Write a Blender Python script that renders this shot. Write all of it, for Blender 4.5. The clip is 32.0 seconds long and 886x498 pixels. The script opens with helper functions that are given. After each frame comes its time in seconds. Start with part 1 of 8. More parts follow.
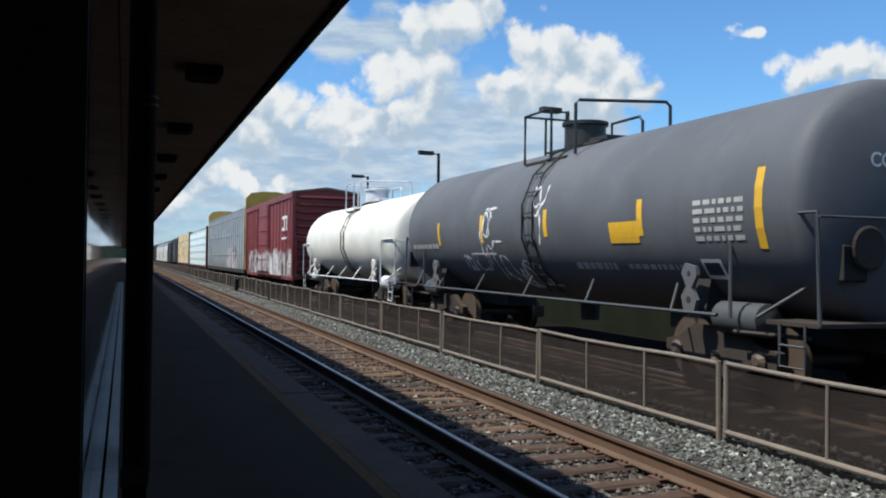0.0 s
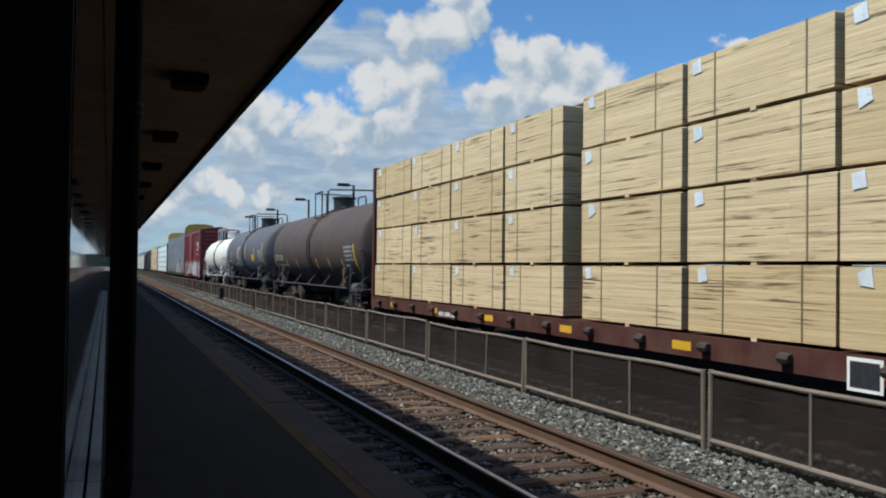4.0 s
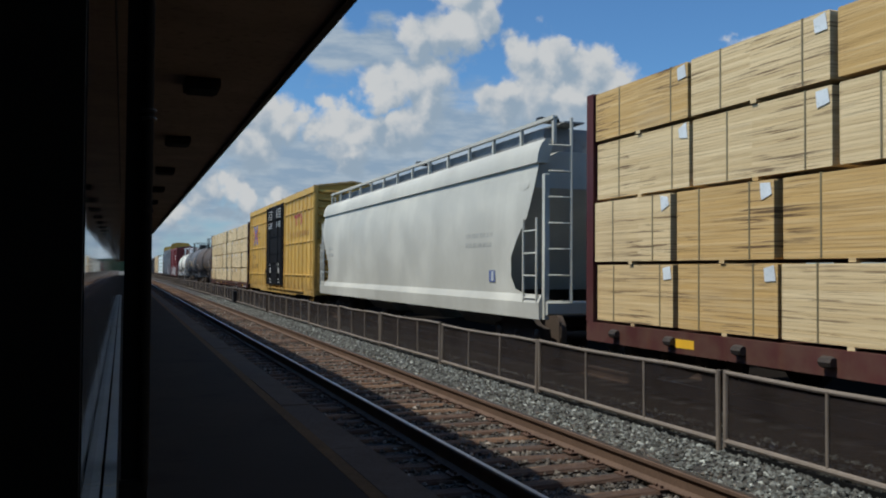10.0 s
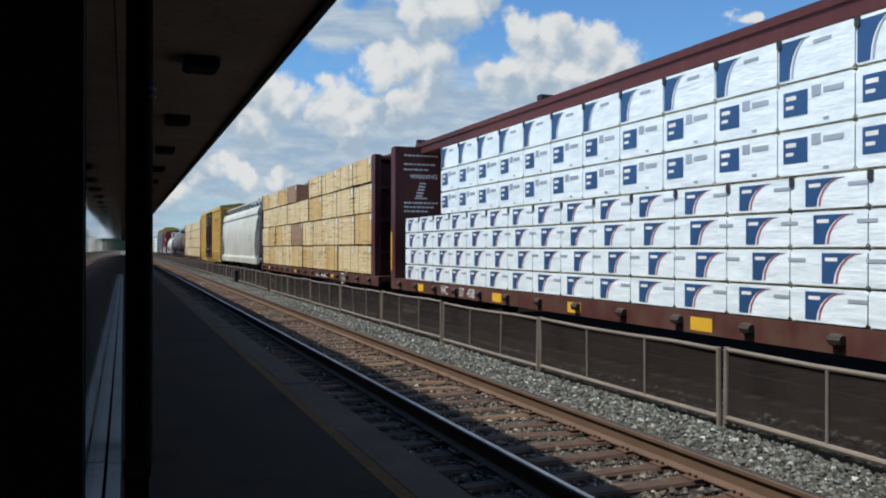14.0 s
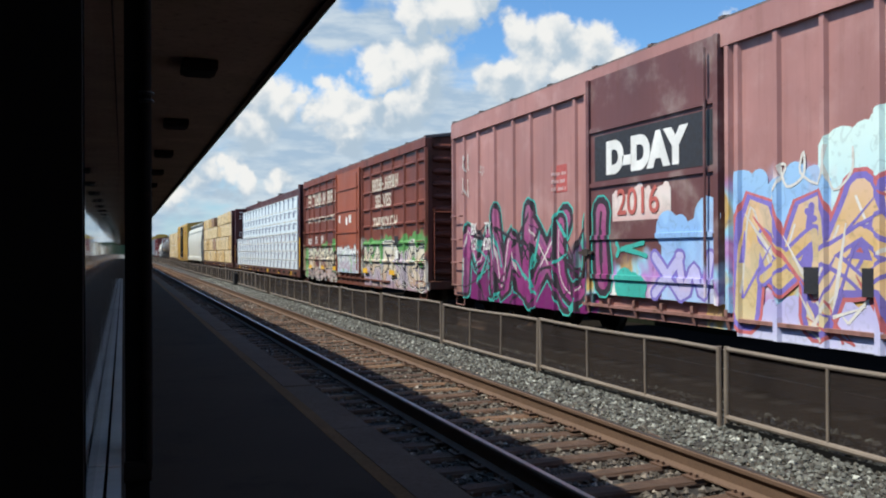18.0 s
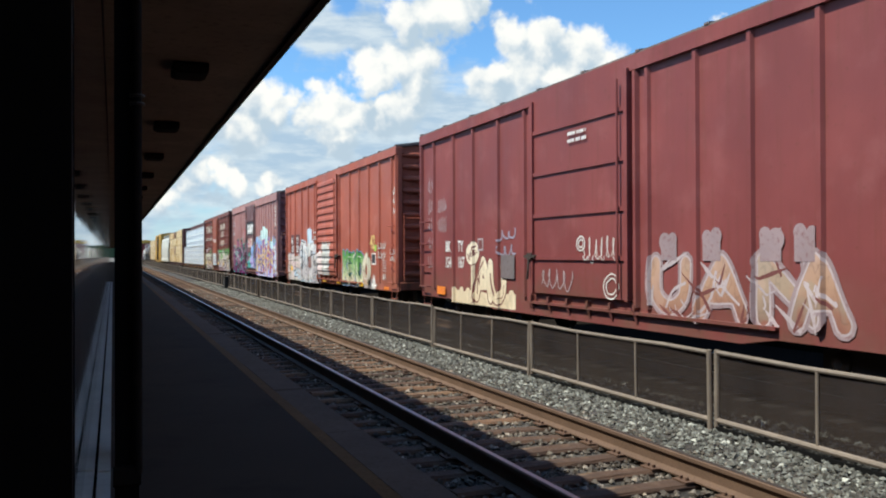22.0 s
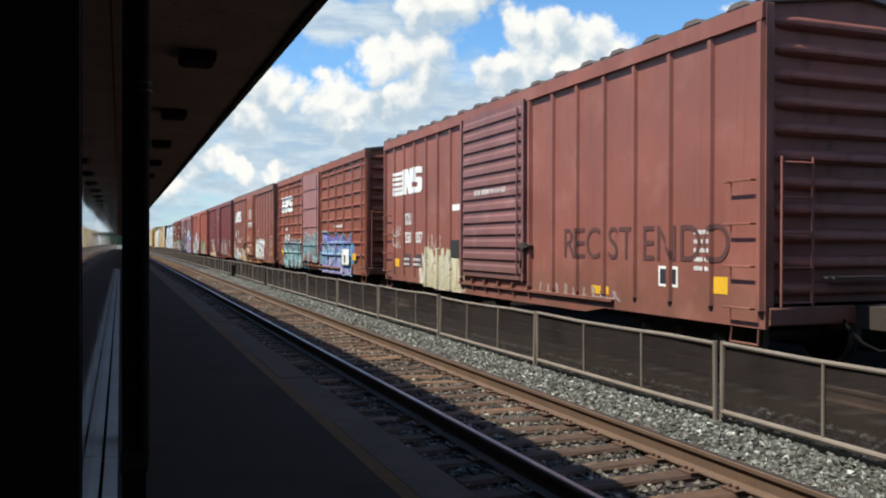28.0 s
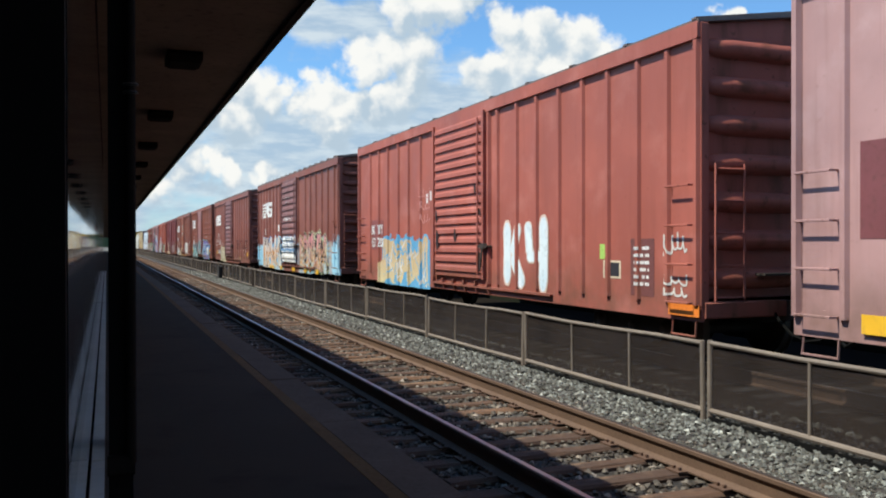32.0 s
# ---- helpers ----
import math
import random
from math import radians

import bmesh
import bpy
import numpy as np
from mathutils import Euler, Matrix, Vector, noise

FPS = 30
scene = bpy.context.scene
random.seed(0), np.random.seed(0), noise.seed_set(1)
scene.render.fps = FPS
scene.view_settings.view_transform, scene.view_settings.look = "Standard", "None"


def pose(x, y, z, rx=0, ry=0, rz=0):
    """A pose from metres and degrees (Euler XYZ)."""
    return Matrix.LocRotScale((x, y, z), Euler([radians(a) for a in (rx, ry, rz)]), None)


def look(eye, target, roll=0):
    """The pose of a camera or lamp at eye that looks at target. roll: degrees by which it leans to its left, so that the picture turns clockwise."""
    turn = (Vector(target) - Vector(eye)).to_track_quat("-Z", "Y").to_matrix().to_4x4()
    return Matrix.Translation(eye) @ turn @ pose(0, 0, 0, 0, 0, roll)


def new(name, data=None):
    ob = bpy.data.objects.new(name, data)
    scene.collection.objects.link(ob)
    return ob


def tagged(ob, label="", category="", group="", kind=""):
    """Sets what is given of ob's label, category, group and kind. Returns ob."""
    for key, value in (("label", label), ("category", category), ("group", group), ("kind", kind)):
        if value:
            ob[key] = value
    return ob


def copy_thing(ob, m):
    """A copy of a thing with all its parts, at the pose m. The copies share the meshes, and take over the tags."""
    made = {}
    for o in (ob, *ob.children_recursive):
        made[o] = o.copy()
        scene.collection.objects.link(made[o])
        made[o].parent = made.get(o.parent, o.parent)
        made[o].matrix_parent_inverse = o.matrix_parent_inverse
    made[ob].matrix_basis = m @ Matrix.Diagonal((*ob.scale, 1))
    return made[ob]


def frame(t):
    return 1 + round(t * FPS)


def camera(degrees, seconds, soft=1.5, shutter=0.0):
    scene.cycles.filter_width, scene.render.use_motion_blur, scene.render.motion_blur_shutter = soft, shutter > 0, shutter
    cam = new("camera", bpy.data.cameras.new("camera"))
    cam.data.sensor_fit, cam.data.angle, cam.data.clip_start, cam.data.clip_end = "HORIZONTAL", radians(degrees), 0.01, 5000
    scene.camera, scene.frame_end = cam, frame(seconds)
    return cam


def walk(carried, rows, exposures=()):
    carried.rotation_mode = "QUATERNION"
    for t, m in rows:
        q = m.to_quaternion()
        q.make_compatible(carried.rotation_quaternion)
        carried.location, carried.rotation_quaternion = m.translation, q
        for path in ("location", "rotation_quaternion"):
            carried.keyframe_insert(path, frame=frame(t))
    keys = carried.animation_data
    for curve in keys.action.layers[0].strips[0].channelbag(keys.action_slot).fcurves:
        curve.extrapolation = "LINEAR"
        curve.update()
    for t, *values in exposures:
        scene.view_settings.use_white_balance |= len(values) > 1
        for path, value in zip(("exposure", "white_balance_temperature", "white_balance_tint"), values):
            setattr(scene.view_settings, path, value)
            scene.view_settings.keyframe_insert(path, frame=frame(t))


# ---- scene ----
# ---- camera: held still at a train door, only shaken a little ----
cam = camera(55.2, 32.0, soft=2.0)
EYE = (0.0, 0.0, 1.70)


def held(t, yaw, pitch, roll):
    return t, pose(*EYE, 90 + pitch, -roll, -yaw)


walk(cam, [
    held(0, 20.61, 0.75, 0.73), held(0.5, 20.84, 0.98, 0.89), held(1, 20.81, 1.06, 0.85), held(1.5, 21.03, 1.12, 0.82), held(2, 21.34, 1.29, 0.69),
    held(2.5, 21.50, 1.22, 0.97), held(4.5, 21.52, 1.44, 0.69), held(5, 21.33, 1.67, 0.59), held(5.5, 21.37, 2.17, 0.64), held(6, 21.44, 1.99, 0.83),
    held(6.5, 21.37, 1.73, 0.90), held(7, 21.24, 1.69, 0.81), held(7.5, 20.58, 1.58, 0.79), held(8, 20.62, 1.40, 0.91), held(8.5, 20.51, 1.42, 0.63),
    held(9, 20.65, 1.70, 0.40), held(9.5, 20.89, 1.63, 0.39), held(10, 20.72, 1.48, 0.37), held(10.5, 20.73, 1.58, 0.19),
    held(11, 20.89, 1.46, 0.17), held(11.5, 20.79, 1.27, 0.30), held(12, 20.58, 0.93, 0.10), held(12.5, 20.63, 0.72, 0.05),
    held(13, 20.92, 0.68, 0.05), held(13.5, 20.85, 0.26, 0.13), held(15.5, 20.07, -0.18, 0.01), held(16, 20.25, 0.03, -0.22),
    held(16.5, 20.62, -0.04, -0.22), held(17, 20.63, -0.08, -0.02), held(17.5, 20.58, -0.07, -0.11), held(18, 20.69, 0.12, -0.27),
    held(18.5, 20.80, 0.08, -0.24), held(19, 20.75, -0.13, 0.01), held(19.5, 20.61, 0.01, -0.20), held(20, 20.87, 0.21, -0.34),
    held(20.5, 21.23, 0.34, -0.15), held(21, 21.18, 0.28, -0.00), held(21.5, 21.12, 0.25, -0.24), held(22, 21.29, 0.35, -0.24),
    held(22.5, 21.36, 0.21, -0.04), held(23, 21.19, 0.02, 0.10), held(23.5, 21.21, 0.15, -0.06), held(24, 21.39, 0.11, 0.02),
    held(24.5, 21.17, -0.16, 0.23), held(26.5, 21.03, -0.37, 0.16), held(27, 21.02, -0.21, -0.04), held(27.5, 20.98, -0.34, -0.10),
    held(28, 20.85, -0.37, 0.14), held(28.5, 20.78, -0.29, -0.08), held(29, 20.91, -0.16, -0.15), held(29.5, 20.95, -0.21, -0.00),
    held(30, 20.83, -0.35, 0.08), held(30.5, 20.77, -0.15, -0.16), held(31, 21.22, -0.34, -0.05), held(31.5, 21.49, -0.35, 0.06),
    held(32, 21.66, -0.31, -0.09),
], exposures=[(0, 0.3, 6250, 9), (1, 0.32, 6250, 9), (2.5, 0.44, 6250, 9), (4.5, -0.06, 6150, 9), (5.3, -0.04, 6150, 9), (6.2, 0.18, 6150, 9), (7, 0.34, 6150, 9), (8, 0.14, 6150, 9), (9, -0.2, 6150, 9), (10, -0.25, 6200, 9), (11, -0.24, 6200, 9), (12, -0.28, 6200, 9), (13, -0.08, 6250, 9), (15.5, 0.17, 6400, 9), (16.5, 0.18, 6450, 9), (17, 0.34, 6450, 9), (18, 0.36, 6500, 9), (18.5, 0.18, 6500, 9), (19, 0.24, 6500, 9), (20, 0.3, 6500, 9), (21, 0.42, 6550, 8), (23, 0.6, 6600, 7), (24.5, 0.44, 6600, 7), (27, 0.52, 6600, 8), (29, 0.48, 6650, 8), (29.5, 0.28, 6650, 8), (30, 0.36, 6600, 8), (32, 0.46, 6550, 8)])

# ---- world, sun ----
SUN = Vector((-0.615, 0.03, 1.0)).normalized()
world = bpy.data.worlds.new("sky")
scene.world = world
world.use_nodes = True


def build_sky():
    nt = world.node_tree
    N, L = nt.nodes, nt.links
    N.clear()
    out, bg = N.new("ShaderNodeOutputWorld"), N.new("ShaderNodeBackground")
    sky = N.new("ShaderNodeTexSky")
    sky.sky_type, sky.sun_disc = "NISHITA", False
    sky.sun_elevation = math.asin(SUN.z)
    sky.sun_rotation = math.atan2(SUN.x, SUN.y)
    sky.altitude, sky.air_density, sky.dust_density, sky.ozone_density = 100, 1.0, 0.6, 1.2
    tc = N.new("ShaderNodeTexCoord").outputs["Generated"]

    def put(socket, v):
        if isinstance(v, bpy.types.NodeSocket):
            L.new(v, socket)
        else:
            socket.default_value = v

    def m(op, a, b=None, c=None):
        n = N.new("ShaderNodeMath")
        n.operation = op
        for k, v in enumerate((a, b, c)):
            if v is not None:
                put(n.inputs[k], v)
        return n.outputs[0]

    def vec(op, a, b=None, scale=None):
        n = N.new("ShaderNodeVectorMath")
        n.operation = op
        put(n.inputs[0], a)
        if b is not None:
            put(n.inputs[1], b)
        if scale is not None:
            n.inputs["Scale"].default_value = scale
        return n.outputs["Value"] if op == "DISTANCE" else n.outputs["Vector"]

    def ease(v, lo, hi, a=0.0, b=1.0):
        n = N.new("ShaderNodeMapRange")
        n.interpolation_type = "SMOOTHSTEP"
        for k, q in (("Value", v), ("From Min", lo), ("From Max", hi), ("To Min", a), ("To Max", b)):
            put(n.inputs[k], q)
        return n.outputs["Result"]

    def cloudy(scale, detail, rough, at=tc, kind="Fac"):
        n = N.new("ShaderNodeTexNoise")
        n.inputs["Scale"].default_value, n.inputs["Detail"].default_value, n.inputs["Roughness"].default_value = scale, detail, rough
        L.new(at, n.inputs["Vector"])
        return n.outputs[kind]

    def blend(f, a, b, how="MIX"):
        n = N.new("ShaderNodeMix")
        n.data_type, n.blend_type = "RGBA", how
        for k, v in (("Factor", f), ("A", a), ("B", b)):
            put([q for q in n.inputs if q.name == k and (q.type == "RGBA" or k == "Factor" and q.type == "VALUE")][0], v)
        return n.outputs["Result"]

    # rolling edges: the sky's directions are stirred at three scales before the clouds are laid out on them
    stir = vec("SCALE", vec("SUBTRACT", cloudy(13.0, 2.0, 0.5, tc, "Color"), (0.5, 0.5, 0.5)), scale=0.075)
    stir = vec("ADD", stir, vec("SCALE", vec("SUBTRACT", cloudy(34.0, 3.0, 0.55, tc, "Color"), (0.5, 0.5, 0.5)), scale=0.04))
    at = vec("ADD", tc, stir)

    def heaps(groups, down=0.0, aside=0.0):
        total = None
        for az, el, wide in (q for g in groups for q in g):
            a, e = radians(az + aside), radians(el - down)
            d = vec("DISTANCE", at, (math.sin(a) * math.cos(e), math.cos(a) * math.cos(e), math.sin(e)))
            v = m("SUBTRACT", 1.0, m("DIVIDE", d, radians(wide)))
            total = v if total is None else m("SMOOTH_MAX", total, v, 0.12)
        return total

    groups = (CLOUD_LEFT, CLOUD_MIDDLE, CLOUD_RIGHT, CLOUD_LOW, CLOUD_ELSEWHERE)
    body = heaps(groups)
    lit_side = heaps(groups[:4], 0.9, 0.5)
    fine = cloudy(70.0, 5.0, 0.6)
    cover = ease(m("ADD", body, m("MULTIPLY", m("SUBTRACT", fine, 0.5), 0.6)), -0.04, 0.42)
    # tops towards the sun are white, undersides bluish grey, with small lumps all over
    relief = m("SUBTRACT", cloudy(22.0, 6.0, 0.55), cloudy(22.0, 6.0, 0.55, vec("ADD", tc, (0.008, 0.0, 0.016))))
    tone = m("ADD", m("MULTIPLY", m("SUBTRACT", body, lit_side), 0.85), m("MULTIPLY", relief, 1.5))
    up = N.new("ShaderNodeSeparateXYZ")
    L.new(tc, up.inputs[0])
    puff = blend(ease(tone, -0.36, 0.42), CLOUD_GREY, CLOUD_WHITE)
    # clear sky, paler towards the horizon
    clear = blend(1.0, sky.outputs["Color"], SKY_TINT, "MULTIPLY")
    clear = blend(ease(up.outputs["Z"], 0.19, -0.02, 0.0, 0.62), clear, HAZE)
    # thin drawn-out sheets behind the heaps
    flat = N.new("ShaderNodeMapping")
    flat.inputs["Scale"].default_value = (1.0, 1.0, 4.0)
    L.new(tc, flat.inputs["Vector"])
    sheet = m("ADD", heaps((VEILS,)), m("MULTIPLY", m("SUBTRACT", cloudy(11.0, 6.0, 0.6, flat.outputs[0]), 0.5), 1.5))
    sheet_tone = blend(ease(cloudy(16.0, 5.0, 0.55, flat.outputs[0]), 0.35, 0.65), VEIL_GREY, VEIL_WHITE)
    far = blend(ease(sheet, -0.4, 0.4, 0.0, 0.95), clear, sheet_tone)
    L.new(blend(cover, far, puff), bg.inputs["Color"])
    bg.inputs["Strength"].default_value = SKY_STRENGTH
    L.new(bg.outputs[0], out.inputs[0])


SKY_STRENGTH = 0.066
SKY_TINT = (1.05, 1.6, 2.05, 1)
HAZE = (5.2, 6.8, 8.2, 1)
CLOUD_GREY, CLOUD_WHITE = (5.3, 6.6, 7.9, 1), (10.5, 10.5, 10.3, 1)
VEIL_GREY, VEIL_WHITE = (4.7, 6.2, 7.9, 1), (7.4, 8.4, 9.2, 1)
# clouds: bearing to the right of the track, height, half width, in degrees
CLOUD_LEFT = ((6.5, 11.2, 2.3), (8.0, 10.6, 2.2), (9.6, 10.1, 2.0), (11.2, 9.8, 1.6), (6.0, 9.2, 2.7), (4.3, 8.0, 2.6), (8.3, 8.8, 2.5), (2.8, 7.0, 2.5), (1.0, 5.4, 2.2))
CLOUD_MIDDLE = ((16.2, 12.0, 1.9), (18.2, 12.6, 2.1), (20.4, 12.9, 2.2), (19.6, 11.2, 2.2), (18.8, 9.6, 2.3), (17.2, 9.0, 1.9), (19.4, 15.4, 1.8), (21.4, 16.0, 2.2),
                (23.4, 16.6, 2.0), (13.6, 9.6, 1.8), (15.3, 9.3, 1.9), (14.6, 8.0, 1.7), (22.0, 18.5, 2.4))
CLOUD_RIGHT = ((26.2, 14.1, 2.0), (28.2, 13.9, 2.1), (30.4, 13.1, 2.0), (32.4, 12.2, 2.0), (34.0, 11.0, 1.6), (26.8, 12.0, 2.4), (29.4, 11.2, 2.4), (24.9, 11.6, 1.7),
               (31.6, 10.4, 2.2), (43.2, 11.9, 1.6), (45.0, 12.3, 1.7), (46.9, 12.0, 1.9), (49.0, 11.4, 2.2), (39.7, 14.1, 0.9))
CLOUD_LOW = ((5.7, 4.9, 1.6), (7.2, 5.2, 1.5), (4.4, 4.3, 1.4), (10.0, 4.9, 1.2), (2.4, 3.2, 1.4), (0.6, 2.4, 1.4))
CLOUD_ELSEWHERE = ((-25, 25, 9), (60, 22, 8), (110, 30, 12), (-80, 20, 12), (170, 25, 14), (-140, 35, 12), (40, 45, 8))
VEILS = ((8.8, 7.2, 3.0), (11.4, 6.6, 3.0), (14.5, 6.2, 2.8), (17.0, 7.0, 2.8), (21.5, 8.6, 3.4), (25.0, 8.8, 3.4), (29.0, 9.0, 3.4), (4.0, 5.0, 3.0), (0.0, 2.6, 3.4), (9.0, 3.0, 3.2),
         (14.0, 14.6, 2.0), (16.4, 14.6, 1.8), (18.4, 13.8, 1.6), (-4.0, 4.0, 4.0))
build_sky()

sun_data = bpy.data.lights.new("sun", "SUN")
sun_data.energy, sun_data.angle, sun_data.color = 5.0, radians(0.6), (1.0, 0.96, 0.84)
sun = new("sun", sun_data)
sun.matrix_world = look(SUN * 50, (0, 0, 0))

# ---- materials ----
class Nodes:
    """A small wrapper to write node materials briefly."""

    def __init__(self, name):
        self.mat = bpy.data.materials.new(name)
        self.mat.use_nodes = True
        self.nt = self.mat.node_tree
        self.bsdf = self.nt.nodes["Principled BSDF"]
        self.tc = self.nt.nodes.new("ShaderNodeTexCoord")

    def put(self, socket, v):
        if isinstance(v, bpy.types.NodeSocket):
            self.nt.links.new(v, socket)
        elif v is not None:
            if socket.type == "RGBA" and len(v) == 3:
                v = (*v, 1)
            socket.default_value = v

    def node(self, kind, out=0, ins=None, **props):
        n = self.nt.nodes.new("ShaderNode" + kind)
        for k, v in props.items():
            setattr(n, k, v)
        for k, v in (ins or {}).items():
            self.put(n.inputs[k], v)
        return n.outputs[out]

    def coords(self, scale=(1, 1, 1), shift=(0, 0, 0)):
        return self.node("Mapping", ins={"Vector": self.tc.outputs["Object"], "Scale": scale, "Location": shift})

    def noise(self, scale, detail=4.0, vec=None, rough=0.55, out=0):
        return self.node("TexNoise", out, {"Vector": vec or self.tc.outputs["Object"], "Scale": scale, "Detail": detail, "Roughness": rough})

    def math(self, op, a, b=None, c=None, clamp=False):
        ins = {0: a}
        if b is not None:
            ins[1] = b
        if c is not None:
            ins[2] = c
        return self.node("Math", 0, ins, operation=op, use_clamp=clamp)

    def step(self, v, lo, hi, a=0.0, b=1.0):
        return self.node("MapRange", 0, {"Value": v, "From Min": lo, "From Max": hi, "To Min": a, "To Max": b}, interpolation_type="SMOOTHSTEP")

    def mix(self, f, a, b, blend="MIX"):
        n = self.nt.nodes.new("ShaderNodeMix")
        n.data_type, n.blend_type = "RGBA", blend
        for k, v in (("Factor", f), ("A", a), ("B", b)):
            sockets = [s for s in n.inputs if s.name == k and (s.type == "RGBA" or k == "Factor" and s.type == "VALUE")]
            self.put(sockets[0], v)
        return [s for s in n.outputs if s.type == "RGBA"][0]

    def ramp(self, v, stops, constant=False):
        n = self.nt.nodes.new("ShaderNodeValToRGB")
        n.color_ramp.interpolation = "CONSTANT" if constant else "LINEAR"
        els = n.color_ramp.elements
        els[0].position, els[0].color = stops[0][0], (*stops[0][1], 1)
        els[1].position, els[1].color = stops[1][0], (*stops[1][1], 1)
        for p, c in stops[2:]:
            e = els.new(p)
            e.color = (*c, 1)
        self.put(n.inputs["Fac"], v)
        return n.outputs[0]

    def bump(self, h, strength=0.3, dist=0.01):
        self.put(self.bsdf.inputs["Normal"], self.node("Bump", 0, {"Height": h, "Strength": strength, "Distance": dist}))

    def done(self, color, rough=0.6, metal=0.0, spec=None):
        self.put(self.bsdf.inputs["Base Color"], color)
        self.put(self.bsdf.inputs["Roughness"], rough)
        self.put(self.bsdf.inputs["Metallic"], metal)
        if spec is not None:
            self.put(self.bsdf.inputs["Specular IOR Level"], spec)
        return self.mat


def dim(c, f):
    return tuple(min(1.0, v * f) for v in c)


def worn(name, col, rough=0.6, metal=0.0, dirt=(0.05, 0.035, 0.025), amount=0.45, scale=1.0, bump=0.15, spec=None):
    """A plain coloured surface with two scales of unevenness."""
    n = Nodes(name)
    big, small = n.noise(0.9 * scale, 5), n.noise(14 * scale, 4)
    c = n.mix(n.step(big, 0.35, 0.75), dim(col, 0.86), dim(col, 1.12))
    c = n.mix(n.math("MULTIPLY", n.step(small, 0.52, 0.8), amount), c, dirt)
    n.bump(small, bump, 0.006)
    return n.done(c, n.step(small, 0.2, 0.8, rough - 0.1, rough + 0.12), metal, spec)


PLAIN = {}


def car_paint(name, col, tags=(), rust=0.35, fade=(0.75, 0.68, 0.62), rough=0.55, rustcol=(0.11, 0.04, 0.02), foot=1.0):
    """Sun-faded car-body paint with rust streaks; tags: sprayed pictures (y0, y1, z0, z1, seed, palette)."""
    # end copy: more rust, duller fade, so its colour holds part of the shade
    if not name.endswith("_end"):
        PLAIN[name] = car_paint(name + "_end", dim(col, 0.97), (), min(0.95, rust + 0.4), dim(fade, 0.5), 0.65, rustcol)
    if col[0] > 1.6 * col[1]:
        col = (col[0] * 0.94, col[1], col[2] * 0.95)
    n = Nodes(name)
    xyz = n.node("SeparateXYZ", 0, {0: n.tc.outputs["Object"]}).node
    y, z = xyz.outputs["Y"], xyz.outputs["Z"]
    big = n.noise(0.55, 5)
    c = n.mix(n.step(big, 0.38, 0.72), dim(col, 0.88), dim(col, 1.1))
    c = n.mix(n.math("MULTIPLY", n.step(n.noise(1.7, 6), 0.48, 0.8), 0.26), c, fade)
    streak = n.noise(1.0, 5, n.coords((3, 9, 0.55)))
    c = n.mix(n.math("MULTIPLY", n.step(streak, 0.5, 0.75), min(0.95, rust * 1.6)), c, rustcol)
    wash = n.noise(0.35, 5, n.coords((1, 1.4, 0.5), (0, 9.0, 4.0)), 0.62)
    c = n.mix(n.math("MULTIPLY", n.step(wash, 0.5, 0.78), 0.4), c, dim(col, 0.55))
    speck = n.noise(9, 5)
    c = n.mix(n.math("MULTIPLY", n.step(speck, 0.62, 0.72), rust * 1.3), c, dim(rustcol, 0.8))
    low = n.math("MULTIPLY", n.step(z, 1.7, 0.8), n.step(n.noise(2.5, 4), 0.3, 0.7, 0.1 * foot, 0.55 * foot))
    c = n.mix(low, c, (0.12, 0.075, 0.05))
    for (ya, yb, za, zb, seed, pal) in tags:
        wob = n.noise(0.9, 3, n.coords((1, 1, 1), (0, seed * 3.1, seed)))
        edge = n.math("MULTIPLY_ADD", n.math("SUBTRACT", wob, 0.5), 1.5, zb)
        mask = n.math("MULTIPLY", n.step(n.math("SUBTRACT", z, edge), 0.14, -0.1), n.math("GREATER_THAN", z, za))
        yw = n.math("MULTIPLY_ADD", n.math("SUBTRACT", wob, 0.5), 0.9, y)
        mask = n.math("MULTIPLY", mask, n.math("MULTIPLY", n.math("LESS_THAN", yw, yb), n.math("GREATER_THAN", yw, ya)))
        warp = n.node("TexNoise", 1, {"Vector": n.coords((1, 1, 1), (0, seed, seed * 2.0)), "Scale": 1.5, "Detail": 2.0})
        flat = n.coords((0.0, 1.25, 0.62), (0, seed * 1.7, seed * 0.9))
        v = n.node("VectorMath", 0, {0: flat, 1: n.node("VectorMath", 0, {0: warp, "Scale": 0.75}, operation="SCALE")}, operation="ADD")
        tone = n.noise(0.9, 2.5, v)
        k = len(pal)
        body = n.ramp(tone, [(0.0 if i == 0 else 0.33 + 0.34 * i / k, p) for i, p in enumerate(pal)])
        body = n.mix(n.math("MULTIPLY", n.step(n.noise(2.6, 3, v), 0.55, 0.62), 0.5), body, dim(pal[0], 0.4))
        sprayed = n.math("MULTIPLY", mask, n.step(speck, 0.7, 0.6, 0.55, 0.95))
        c = n.mix(sprayed, c, body)
    n.bump(n.math("ADD", streak, n.math("MULTIPLY", speck, 0.6)), 0.18, 0.012)
    return n.done(c, n.step(big, 0.3, 0.7, rough - 0.08, rough + 0.12), 0.0, 0.3)


def make_platform():
    n = Nodes("platform_asphalt")
    g, s = n.noise(140, 3), n.noise(0.6, 5)
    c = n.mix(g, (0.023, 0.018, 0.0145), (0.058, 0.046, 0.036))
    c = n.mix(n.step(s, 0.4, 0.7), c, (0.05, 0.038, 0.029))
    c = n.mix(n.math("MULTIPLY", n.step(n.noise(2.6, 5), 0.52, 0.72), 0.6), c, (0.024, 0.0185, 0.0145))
    n.bump(g, 0.4, 0.004)
    return n.done(c, 0.9, 0.0, 0.08)


